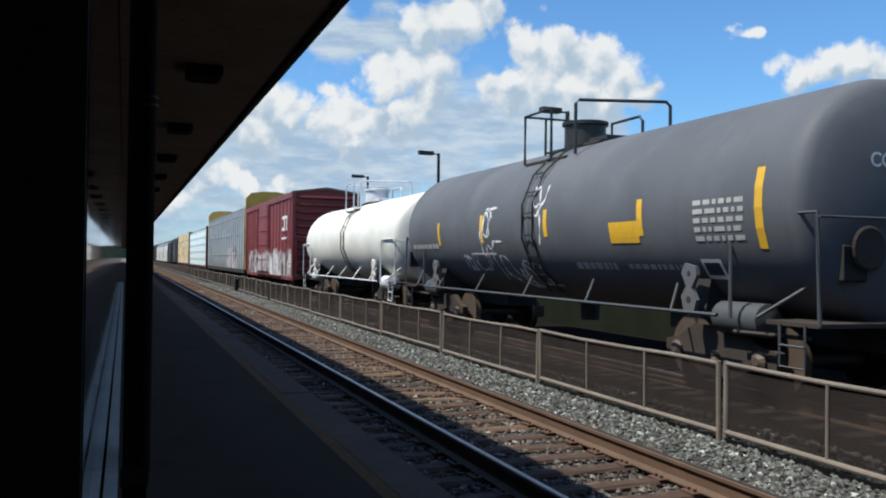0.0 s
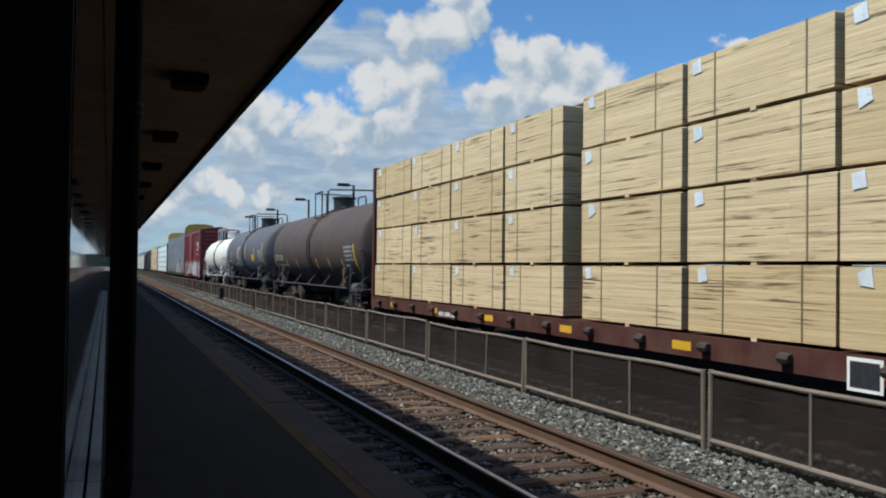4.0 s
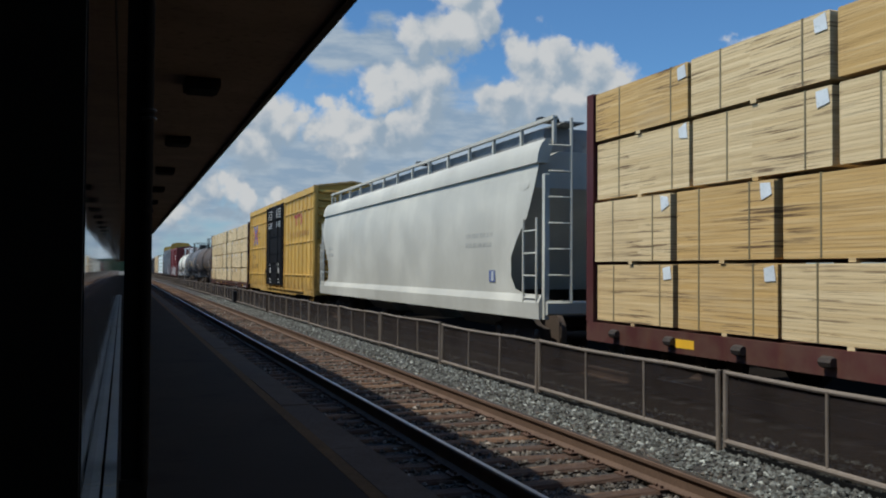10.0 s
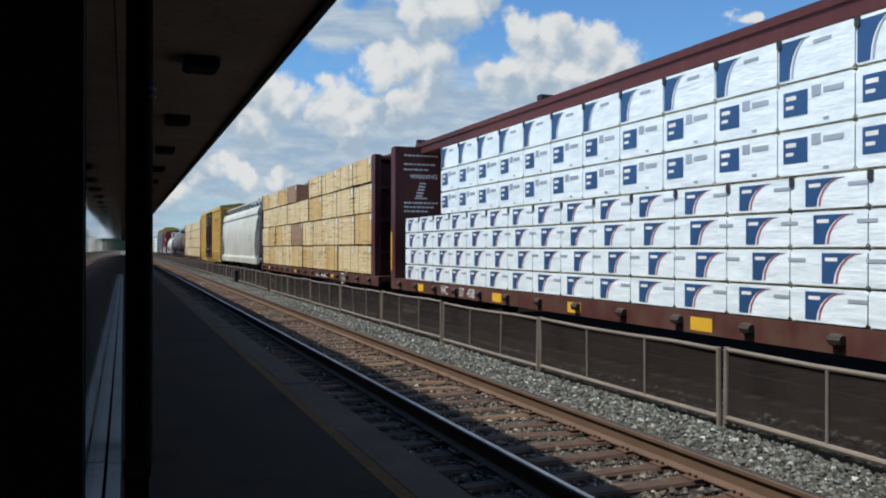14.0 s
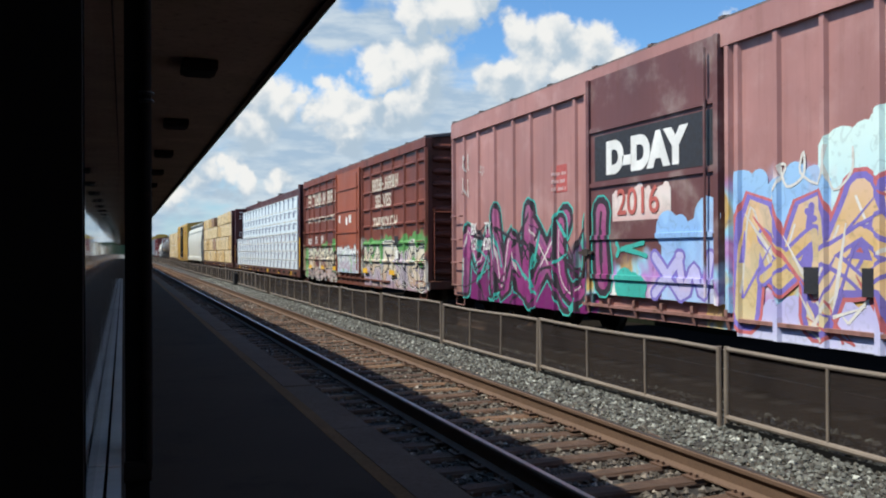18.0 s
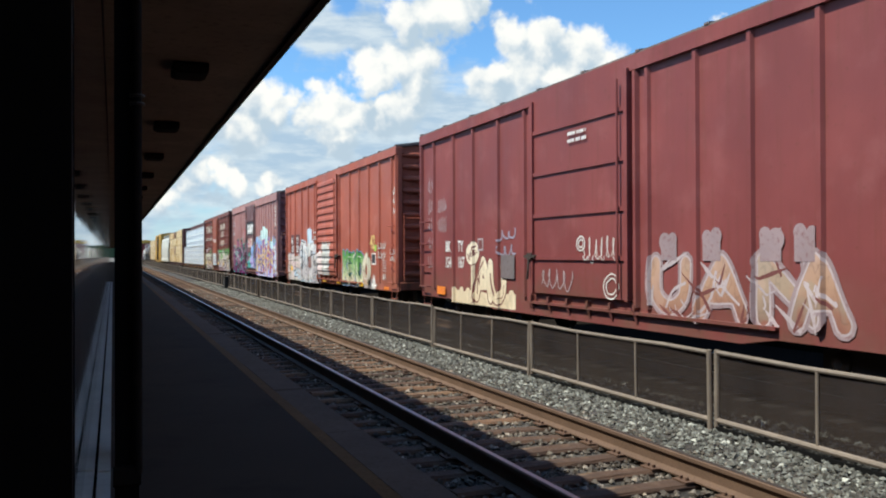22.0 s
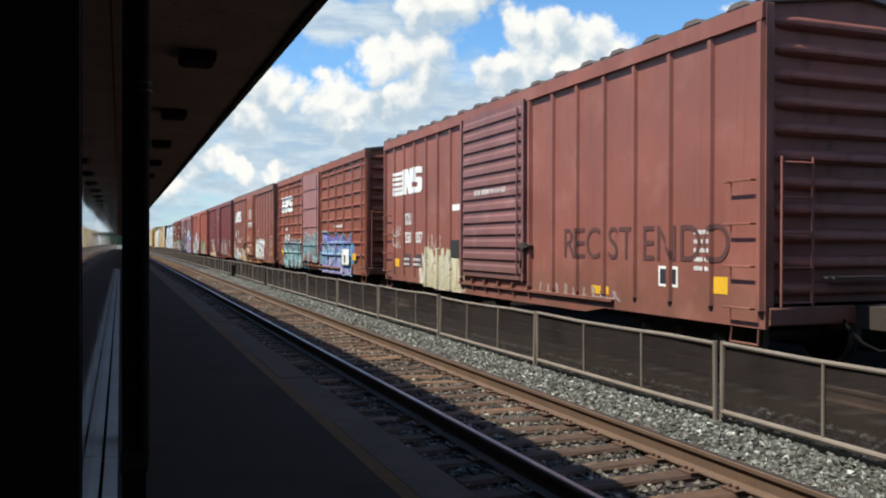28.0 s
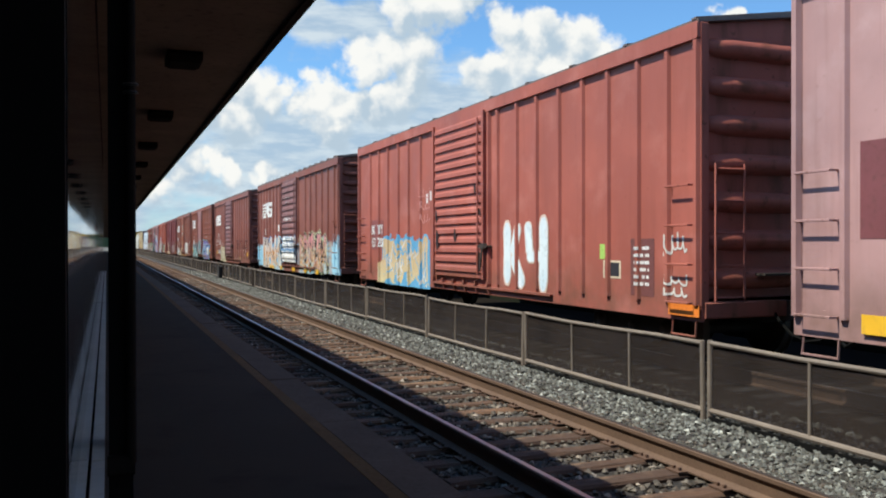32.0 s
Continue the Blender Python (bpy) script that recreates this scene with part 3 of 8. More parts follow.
def build_stones():
    rng = np.random.default_rng(3)
    base = np.array([(1, 0, 0), (-1, 0, 0), (0, 1, 0), (0, -1, 0), (0, 0, 1), (0, 0, -1)], float)
    tris = np.array([(0, 2, 4), (2, 1, 4), (1, 3, 4), (3, 0, 4), (2, 0, 5), (1, 2, 5), (3, 1, 5), (0, 3, 5)])

    def scatter(name, count, x0, x1, y0, y1, z, size, label, keep=None, material=None):
        u = rng.random(count)
        y = y0 * (y1 / y0) ** u - 10.0
        x = rng.uniform(x0, x1, count)
        if keep is not None:
            ok = keep(x, y)
            x, y = x[ok], y[ok]
        n = len(x)
        s = size * rng.uniform(0.55, 1.35, (n, 1, 1)) * (1 + 0.012 * np.maximum(y, 0)[:, None, None])
        pts = base[None] * rng.uniform(0.55, 1.25, (n, 6, 1))
        a, b = rng.uniform(0, 6.28, n), rng.uniform(-0.6, 0.6, n)
        c, sn, cb, sb = np.cos(a), np.sin(a), np.cos(b), np.sin(b)
        rot = np.stack([np.stack([c, -sn * cb, sn * sb], -1), np.stack([sn, c * cb, -c * sb], -1), np.stack([0 * c, sb, cb], -1)], 1)
        pts = np.einsum("nij,nkj->nki", rot, pts) * s * np.array([1, 1, 0.75])
        zz = z(x) if callable(z) else np.full(n, z)
        pts += np.stack([x, y, zz + rng.uniform(-0.012, 0.02, n)], -1)[:, None]
        me = bpy.data.meshes.new(name)
        me.from_pydata(pts.reshape(-1, 3).tolist(), [], (tris[None] + 6 * np.arange(n)[:, None, None]).reshape(-1, 3).tolist())
        me.materials.append(material or M_STONE)
        tagged(new(name, me), label, "ballast", kind="stuff")

    def bed(x):
        return np.where((x > 5.6) & (x < 6.9), -0.2 - 0.07 * np.clip(1 - np.abs(x - 6.25) / 0.65, 0, 1), -0.2)

    def between(x, y):
        k = (y + 9.0) / 0.51
        return np.abs(k - np.round(k)) > 0.2

    scatter("ballast_stones", 42000, 4.62, 6.9, 6.0, 75, bed, 0.032, "loose grey crushed stone beside the track")
    scatter("crib_stones", 30000, 2.1, 5.2, 6.0, 60, lambda x: np.where(x > 4.9, -0.2, -0.222), 0.03, "brown crushed stone lying between the ties", between, M_CRIB)


def build_platform():
    p = structure(new("platform"), "dark asphalt platform with a worn yellow line and concrete edge", "platform")
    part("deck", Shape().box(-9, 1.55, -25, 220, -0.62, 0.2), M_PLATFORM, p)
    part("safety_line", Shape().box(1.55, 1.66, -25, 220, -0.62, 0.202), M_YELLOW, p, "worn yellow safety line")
    for i in range(60):
        y = -5 + i * 2.4
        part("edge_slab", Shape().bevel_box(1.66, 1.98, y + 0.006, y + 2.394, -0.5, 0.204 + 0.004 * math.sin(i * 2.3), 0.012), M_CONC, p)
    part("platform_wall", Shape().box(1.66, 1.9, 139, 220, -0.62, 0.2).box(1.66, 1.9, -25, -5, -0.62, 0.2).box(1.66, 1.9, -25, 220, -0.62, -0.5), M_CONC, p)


def build_canopy():
    c = structure(new("canopy"), "long dark brown platform canopy roof", "canopy")
    part("soffit", Shape().box(-9, 1.335, -25, 220, 3.48, 3.52), M_SOFFIT, c)
    part("fascia", Shape().box(1.335, 1.40, -25, 220, 3.45, 3.55), M_FASCIA, c)
    part("roof_deck", Shape().box(-9, 1.335, -25, 220, 3.524, 3.55), M_FASCIA, c)
    for i in range(56):
        y = 0.85 + (i - 1) * 3.71
        b = tagged(part("canopy_light", Shape().bevel_box(0.52, 0.83, y - 0.22, y + 0.22, 3.39, 3.476, 0.03), M_LAMPBOX), "unlit dark boxy light under the canopy", "ceiling light", "canopy lights")
        part("lens", Shape().bevel_box(0.55, 0.80, y - 0.19, y + 0.19, 3.375, 3.388, 0.01), M_BLACK, b)
    # plain walls that close the place
    # added low wall that hides bright ground, keeping the gap below the cars dark
    structure(part("wall_east", Shape().box(12.6, 12.8, -60, 700, -0.62, 0.6), M_ADDED_WALL), "low dark wall added beyond the far track", "wall")
    structure(part("wall_west", Shape().box(-9.2, -9.0, -25, 220, -0.62, 3.55), M_FASCIA), "plain dark wall behind the platform", "wall")
    structure(part("wall_south", Shape().box(-9, 1.7, -25.2, -25, 0.2, 3.47), M_FASCIA), "plain dark wall closing the platform end", "wall")


def build_doorway():
    """The glazed screen close beside the camera: a dark jamb, glass, a sill, a post with a conduit."""
    d = structure(new("glazed_screen"), "dark glazed screen with an aluminium sill and black posts", "window wall")
    part("jamb", Shape().bevel_box(-3.0, -0.062, 1.50, 1.55, 0.2, 3.47, 0.03), M_BLACK, d, "thick black door jamb")
    part("pane", Shape().box(-0.075, -0.06, 1.56, 18, 1.2, 3.2), M_GLASS, d, "dark glass that mirrors the tracks")
    part("upper_panel", Shape().box(-0.16, -0.058, 1.56, 18, 3.2, 3.47), M_BLACK, d)
    part("base_panel", Shape().box(-0.16, -0.07, 1.56, 18, 0.2, 1.16), M_BLACK, d)
    for a, b in ((1.6, 2.13), (2.15, 7.9), (7.95, 17.5)):
        s = part("sill", Shape().box(-0.07, -0.042, a, b, 1.165, 1.20).box(-0.034, -0.006, a, b, 1.16, 1.195), M_ALU, d, "pale aluminium sill with a groove")
        part("groove", Shape().box(-0.042, -0.034, a, b, 1.15, 1.18), M_BLACK, s)
    part("post", Shape().bevel_box(0.004, 0.062, 2.3, 2.36, 0.2, 3.47, 0.008), M_BLACK, d, "slim black post")
    c = part("conduit", Shape().tube([(0.058, 2.28, 1.15), (0.058, 2.28, 3.47)], 0.012, 10), M_LAMPBOX, d, "thin dark conduit pipe", True)
    for z in (2.08, 2.10, 2.7):
        part("collar", Shape().lathe_z([(0.017, z), (0.019, z + 0.004), (0.017, z + 0.008)], 0.058, 2.28, 12), M_POLE, c)
    part("bracket", Shape().bevel_box(0.0, 0.066, 2.27, 2.30, 1.12, 1.17, 0.006), M_LAMPBOX, d)


def build_fence():
    X, first, pitch = 6.22, 3.34, 4.42
    rnd = random.Random(8)

    def section():
        f = thing("track_fence", "low pipe fence section with dark wire screen between tracks", "fence", "fence sections between the tracks")
        n = pitch - 0.12
        part("top_rail", Shape().tube([(0, 0, 0.60), (0.01, n * 0.2, 0.606), (0.016, n * 0.42, 0.588), (0.006, n * 0.7, 0.583), (0, n, 0.602)], 0.025, 8), M_PIPE, f, smooth=True)
        foot = part("bottom_rail", Shape().tube([(0, 0, -0.15), (0.006, n * 0.4, -0.158), (0, n, -0.15)], 0.031, 8), M_PIPE, f, smooth=True)
        for k, r in ((0, 0.03), (1 / 3, 0.017), (2 / 3, 0.017), (1, 0.03)):
            low = -0.3 if k in (0, 1) else -0.15
            part("upright", Shape().tube([(0, n * k, low), (0, n * k, 0.63 if low < -0.2 else 0.59)], r, 8), M_PIPE, f, smooth=True)
        part("screen", Shape().box(0.012, 0.016, 0.03, n - 0.03, -0.14, 0.59), M_SCREEN, f, "dark rusty wire screen")
        # thin black strip that stands in for the shade at the fence's foot
        part("kick_strip", Shape().box(-0.045, -0.02, 0.03, n - 0.03, -0.29, -0.205), M_BLACK, foot, "black strip standing in for shade along the foot")
        return f

    f = section()
    f.matrix_basis = pose(X, first, 0)
    for i in range(1, 46):
        copy_thing(f, pose(X, first + pitch * i, rnd.uniform(-0.02, 0.02), rnd.uniform(-0.15, 0.15), rnd.uniform(-0.9, 0.9), rnd.uniform(-0.22, 0.22)))
    for i in (1, 2, 3):
        copy_thing(f, pose(X, first - pitch * i, 0))
    far = Shape()
    y0 = first + pitch * 46
    far.box(X, X + 0.02, y0, y0 + 500, -0.2, 0.6)
    tagged(part("far_fence", far, M_STEEL), "the dark fence running on into the distance", "fence", kind="stuff")
    # a dark box and a pale marker on the fence farther on
    b = thing("signal_box", "small dark equipment box hung on the fence", "equipment box")
    part("case", Shape().bevel_box(6.0, 6.2, 50.0, 50.7, -0.3, 0.42, 0.03), M_DARK, b)
    part("lid", Shape().bevel_box(5.98, 6.2, 49.97, 50.73, 0.42, 0.46, 0.01), M_DARK, b)
    m = thing("track_marker", "short pale marker post beside the fence", "marker post")
    part("stake", Shape().bevel_box(6.1, 6.2, 38.7, 38.8, -0.3, 0.58, 0.01), M_CONC, m)


def build_far():
    """Street lamps beyond the train and low woods on the horizon."""
    def lamp():
        s = thing("street_lamp", "dark square-headed lamp on a slim pole beyond the train", "street lamp", "lamps beyond the train")
        part("pole", Shape().tube([(0, 0, -0.62), (0, 0, 6.8)], 0.075, 8), M_POLE, s, smooth=True)
        part("arm", Shape().tube([(0, 0, 6.75), (-0.4, 0, 6.78)], 0.035, 6), M_POLE, s)
        part("head", Shape().bevel_box(-1.0, -0.3, -0.17, 0.17, 6.7, 6.88, 0.03), M_POLE, s, "flat rectangular lamp head")
        return s
    first = lamp()
    first.matrix_basis = pose(LAMP_X, LAMP_Y0, 0)
    for i in range(1, 6):
        copy_thing(first, pose(LAMP_X, LAMP_Y0 + LAMP_STEP * i, 0))
    rnd = random.Random(2)
    s = Shape()
    ys = [(-900 + i * 22, 11 + 6 * noise.noise((i * 0.21, 3, 1)) + rnd.uniform(-1.5, 1.5)) for i in range(100)]
    for (a, h), (b, g) in zip(ys, ys[1:]):
        s.add([(a, 900, -1), (b, 900, -1), (b, 900, g), (a, 900, h), (a, 960, -1), (b, 960, -1), (b, 960, g * 0.9), (a, 960, h * 0.9)],
              [(0, 1, 2, 3), (3, 2, 6, 7), (5, 4, 7, 6)])
    structure(part("far_woods", s, M_WOODS), "low dark wooded rise along the horizon", "backdrop")


LAMP_X, LAMP_Y0, LAMP_STEP = 14.0, 25.4, 12.6
build_ground()
build_platform()
build_canopy()
build_doorway()
build_fence()
build_far()


# ---- the freight train ----
TRACK_X = 8.75
SIDE = -1.55
CARS = []


def car(name, label, y_front, y_back, category="freight car"):
    """A car of the passing train; its origin is on the rails at its middle, y counted along the train."""
    c = thing(name, label, category, "cars of the freight train")
    mid = (y_front + y_back) / 2
    c.matrix_basis = pose(TRACK_X, mid, 0)
    CARS.append((c, mid))
    return c, (y_front - y_back) / 2


WHEEL = Shape().lathe_x([(0.10, -0.07), (0.14, -0.05), (0.33, -0.03), (0.38, -0.07), (0.455, -0.07), (0.46, 0.04), (0.49, 0.05), (0.49, 0.075), (0.38, 0.07), (0.1, 0.07)], 0, 0.44, 24).mesh("wheel", M_WHEEL, True)
AXLE = Shape().tube([(-0.95, 0, 0.44), (0.95, 0, 0.44)], 0.08, 10).mesh("axle", M_STEEL, True)


def frame_side():
    s = Shape()
    s.prism_x([(-1.15, 0.34), (-0.98, 0.3), (-0.72, 0.33), (-0.35, 0.16), (0.35, 0.16), (0.72, 0.33), (0.98, 0.3), (1.15, 0.34), (1.15, 0.58), (0.85, 0.64), (0.5, 0.84), (-0.5, 0.84), (-0.85, 0.64), (-1.15, 0.58)], -0.07, 0.07)
    return s.mesh("side_frame", M_STEEL)


SIDE_FRAME = frame_side()
SPRING = Shape().lathe_z([(0.06, 0.26), (0.075, 0.3), (0.06, 0.34), (0.075, 0.38), (0.06, 0.42), (0.075, 0.46), (0.06, 0.5)], 0, 0, 10).mesh("spring", M_WHEEL)
CAP = Shape().lathe_x([(0.12, -0.06), (0.13, 0.0), (0.06, 0.05)], 0, 0.45, 12).mesh("bearing_cap", M_WHEEL)
BOLSTER = Shape().bevel_box(-1.05, 1.05, -0.2, 0.2, 0.52, 0.76, 0.04).mesh("bolster", M_STEEL)


def truck(c, y):
    t = part("truck", BOLSTER, None, c, "four-wheeled truck of rusty cast steel")
    t.location = (0, y, 0)
    for x in (-1.03, 1.03):
        p = part("side_frame", SIDE_FRAME, None, t)
        p.location = (x, 0, 0)
        for k in (0.0,):
            q = part("spring", SPRING, None, t)
            q.location = (x * 1.08, k, 0)
    for yy in (-0.86, 0.86):
        a = part("axle", AXLE, None, t)
        a.location = (0, yy, 0)
        for x, r in ((-0.76, 180), (0.76, 0)):
            w = part("wheel", WHEEL, None, t)
            w.matrix_basis = pose(x, yy, 0.02, 0, 0, r)
        for x, r in ((-1.14, 180),):
            b = part("bearing_cap", CAP, None, t)
            b.matrix_basis = pose(x, yy, 0, 0, 0, r)


def coupler(c, h):
    for k in (-1, 1):
        e = k * h
        part("air_hose", Shape().tube([(-0.35, e, 0.78), (-0.36, e + k * 0.12, 0.66), (-0.33, e + k * 0.3, 0.5), (-0.26, e + k * 0.48, 0.42), (-0.16, e + k * 0.62, 0.45)], 0.022, 6), M_BLACK, c, smooth=True)
        part("coupler", Shape().bevel_box(-0.16, 0.16, *sorted((k * (h - 0.3), k * (h + 0.62))), 0.66, 0.94, 0.05), M_STEEL, c)


def underframe(c, h, z=0.85, colour=None):
    part("centre_sill", Shape().box(-0.35, 0.35, -h + 0.2, h - 0.2, 0.62, z - 0.004), colour or M_DARK, c)
    for y in (-h + 2.2, h - 2.2):
        truck(c, y)
    coupler(c, h)


def corrugated_end(c, h, z0, z1, count, material, end, half=1.45):
    """A car's end wall with pressed ribs that run across; it steps out towards the roof peak."""
    k = -1 if end < 0 else 1
    e = part("end_wall", Shape().prism_y([(-half, z0), (half, z0), (half, z1), (0, z1 + 0.2), (-half, z1)], k * (h - 0.14), k * (h - 0.1)), material, c, "pressed steel end wall with bulging ribs")
    step = (z1 - z0 - 0.15) / count
    depth = min(0.15, step * 0.42)
    # half-round section with tapered ends
    arc = [(0.0, -0.3), (0.55, -0.26), (0.93, -0.15), (1.0, 0.0), (0.86, 0.12), (0.5, 0.2), (0.0, 0.25)]
    m, b = len(arc), k * (h - 0.1)
    for i in range(count):
        z = z0 + 0.12 + step * (i + 0.5)
        s, v = Shape(), []
        for x, f in ((-half + 0.04, 0.02), (-half + 0.1, 0.5), (-half + 0.22, 0.86), (-half + 0.4, 1.0), (half - 0.4, 1.0), (half - 0.22, 0.86), (half - 0.1, 0.5), (half - 0.04, 0.02)):
            v += [(x, b + k * depth * f * d, z + step * q * (0.4 + 0.6 * f)) for d, q in arc]
        s.add(v, [(m * i2 + j, m * i2 + j + 1, m * i2 + m + j + 1, m * i2 + m + j) for i2 in range(7) for j in range(m - 1)])
        part("end_rib", s, material, e, smooth=True)
    return e


def boxcar(name, label, y_front, y_back, paint, door_paint=None, eave=4.56, sill=0.88, ribs=6, door=(-1.5, 1.6), slats=0, ladder=None, end_ribs=11, roof=None, outer=False,
           end_paint=None, low_sill=0.0, crossbars=0, narrow=0.65, bays=(), door_bars=(), rail=0.22, humps=False, ledge=None):
    """A steel box car: side sheets between posts, a sliding door, pressed ends, a ribbed roof."""
    c, h = car(name, label, y_front, y_back)
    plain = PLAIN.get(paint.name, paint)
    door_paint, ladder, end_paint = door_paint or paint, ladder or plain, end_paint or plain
    d0, d1 = door
    DOORS[c.name] = door
    if slats:
        st = (eave - sill - 0.42) / slats
        SLATTED[c.name] = [(sill + 0.2 + st * (i + 0.5), st) for i in range(slats)]
    else:
        DOOR_BARS[c.name] = door_bars or [sill + (eave - sill) * z for z in (0.2, 0.4, 0.6, 0.8)]
    SIDE_BARS[c.name] = crossbars if isinstance(crossbars, tuple) else [sill + (eave - sill) * (q + 1) / (crossbars + 1) for q in range(crossbars)]
    underframe(c, h, sill)
    part("floor", Shape().box(-1.5, 1.5, -h + 0.1, h - 0.1, sill, sill + 0.1), M_DARK, c)
    for side in (-1, 1):
        x = SIDE * -side
        def sx(a):
            return sorted((side * 1.55, side * (1.55 + a)))
        part("side_sheet", Shape().box(*sorted((side * 1.49, side * 1.55)), -h, h, sill + 0.1, eave - 0.1), paint, c)
        part("eave_rail", Shape().bevel_box(*sorted((side * 1.48, side * 1.62)), -h, h, eave - rail, eave, 0.02), paint, c)
        # the sill deepens between the trucks
        ring = [(-h, sill + 0.1), (-h, sill - 0.2), (-h + 3.6, sill - 0.2), (-h + 4.2, sill - 0.2 - low_sill * 0.6), (h - 4.2, sill - 0.2 - low_sill * 0.6), (h - 3.6, sill - 0.2), (h, sill - 0.2), (h, sill + 0.1)]
        part("side_sill", Shape().prism_x(ring, *sorted((side * 1.5, side * 1.552))), paint, c)
        spans = ((-h + 0.06, d0 - 0.12), (d1 + 0.12, h - 0.06))
        for a, b in spans:
            n = ribs
            far_end = a < 0 and b < 0
            ya0, yb0 = (a + narrow, b) if far_end else (a, b - narrow)
            posts = [ya0 + (yb0 - ya0) * i / n for i in range(n + 1)]
            if narrow:
                posts = [a] + posts if far_end else posts + [b]
            if bays:
                posts = [a] + sorted(q for q in bays if a < q < b) + [b]
            n = len(posts) - 1
            for i, y in enumerate(posts):
                w, dp = (0.06, 0.05) if 0 < i < n else (0.06, 0.07)
                ring = [(side * 1.549, y - w), (side * (1.55 + dp), y - w * 0.55), (side * (1.55 + dp), y + w * 0.55), (side * 1.549, y + w)]
                s = Shape()
                s.add([(px, py, sill + 0.02) for px, py in ring] + [(px, py, eave - rail - 0.01) for px, py in ring], [(0, 1, 5, 4), (1, 2, 6, 5), (2, 3, 7, 6), (0, 1, 2, 3), (4, 5, 6, 7)])
                part("side_post", s, paint, c)
                if side < 0 and 0 < i < n:
                    POSTS.setdefault(c.name, []).append(y)
            for z in () if side > 0 else (crossbars if isinstance(crossbars, tuple) else [sill + (eave - sill) * (j + 1) / (crossbars + 1) for j in range(crossbars)]):
                for i in range(n):
                    ya, yb = posts[i] + 0.09, posts[i + 1] - 0.09
                    part("side_bar", Shape().prism_y([(side * 1.549, z - 0.05), (side * 1.60, z - 0.02), (side * 1.60, z + 0.02), (side * 1.549, z + 0.05)], ya, yb), paint, c)
        dr = part("door", Shape().box(*sx(0.075), d0, d1, sill + 0.12, eave - 0.16), door_paint, c, "sliding steel door")
        def on(a, b):
            return sorted((side * (1.625 + a), side * (1.625 + b)))
        if slats:
            for i in range(slats if side < 0 else 0):
                z = sill + 0.2 + (eave - sill - 0.42) * (i + 0.5) / slats
                st = (eave - sill - 0.42) / slats
                sgn = side
                part("door_corrugation", Shape().prism_y([(sgn * 1.624, z - st * 0.4), (sgn * 1.66, z - st * 0.3), (sgn * 1.652, z + st * 0.1), (sgn * 1.624, z + st * 0.3)], d0 + 0.12, d1 - 0.12), door_paint, dr)
        else:
            for zz in door_bars or [sill + (eave - sill) * z for z in (0.2, 0.4, 0.6, 0.8)]:
                part("door_bar", Shape().bevel_box(*on(-0.001, 0.03), d0 + 0.06, d1 - 0.06, zz - 0.035, zz + 0.035, 0.012), door_paint, dr)
        for y in (d0 + 0.03, d1 - 0.03):
            part("door_edge", Shape().bevel_box(*on(-0.001, 0.045), y - 0.045, y + 0.045, sill + 0.1, eave - 0.16, 0.015), door_paint, dr)
        if side < 0:
            y = d0 - 0.02 if slats else d1 + 0.02
            latch = Shape().bevel_box(-1.7, -1.6, y - 0.09, y + 0.09, 1.6, 1.72, 0.02).bevel_box(-1.69, -1.553, y - 0.2, y + 0.22, 1.63, 1.68, 0.012)
            latch.tube([(-1.7, y, 1.62), (-1.72, y - 0.02, 1.4), (-1.71, y + 0.03, 1.24)], 0.02, 6)
            part("door_latch", latch, M_STEEL, dr, "dark steel door latch and lever")
        part("lock_bar", Shape().tube([(side * 1.69, d0 + 0.22, sill + 0.2), (side * 1.69, d0 + 0.22, eave - 0.3)], 0.02, 6), door_paint, dr)
        part("door_track", Shape().bevel_box(*sorted((side * 1.553, side * 1.615)), d0 - (d1 - d0) * 0.95, d1 + 0.25, sill - 0.085, sill - 0.04, 0.01), ledge or plain, c)
        for k in range(6 if side < 0 else 0):
            y = d0 - 0.1 + (d1 - d0 + 0.2) * k / 5
            part("door_bracket", Shape().prism_y([(-1.553, sill - 0.2), (-1.575, sill - 0.2), (-1.63, sill - 0.02), (-1.63, sill + 0.06), (-1.553, sill + 0.06)], y - 0.03, y + 0.03), plain, c)
        for y0 in (-h + 0.12, h - 0.62):
            for z in (0.92, 1.43, 1.95, 2.48) if side < 0 else ():
                part("grab_iron", Shape().tube([(side * 1.56, y0, z), (side * 1.67, y0, z), (side * 1.67, y0 + 0.5, z), (side * 1.56, y0 + 0.5, z)], 0.016, 5), ladder, c)
            part("step", Shape().tube([(side * 1.52, y0, sill), (side * 1.55, y0, 0.48), (side * 1.55, y0 + 0.5, 0.48), (side * 1.52, y0 + 0.5, sill)], 0.018, 5), ladder, c)
    # roof: shallow gable with raised seams
    part("roof", Shape().prism_y([(-1.6, eave - 0.01), (0, eave + 0.2), (1.6, eave - 0.01), (1.6, eave + 0.035), (0, eave + 0.245), (-1.6, eave + 0.035)], -h, h), roof or M_ROOF, c, "shallow gabled steel roof")
    seams = 13 if humps else 10
    for i in range(seams + 1):
        y = -h + 0.08 + (2 * h - 0.16) * i / seams
        part("roof_seam", Shape().prism_y([(-1.61, eave + 0.03), (0, eave + 0.24), (1.61, eave + 0.03), (1.61, eave + 0.06), (0, eave + 0.29), (-1.61, eave + 0.06)], y - 0.05, y + 0.05), roof or M_ROOF, c)
    for i in range(17 if humps else 0):
        y = -h + 0.45 + (2 * h - 0.9) * i / 16
        hump = [(y - 0.2, eave + 0.03), (y + 0.2, eave + 0.03), (y + 0.11, eave + 0.095), (y - 0.11, eave + 0.095)]
        part("roof_hump", Shape().prism_x(hump, -1.612, -1.35), roof or M_ROOF, c)
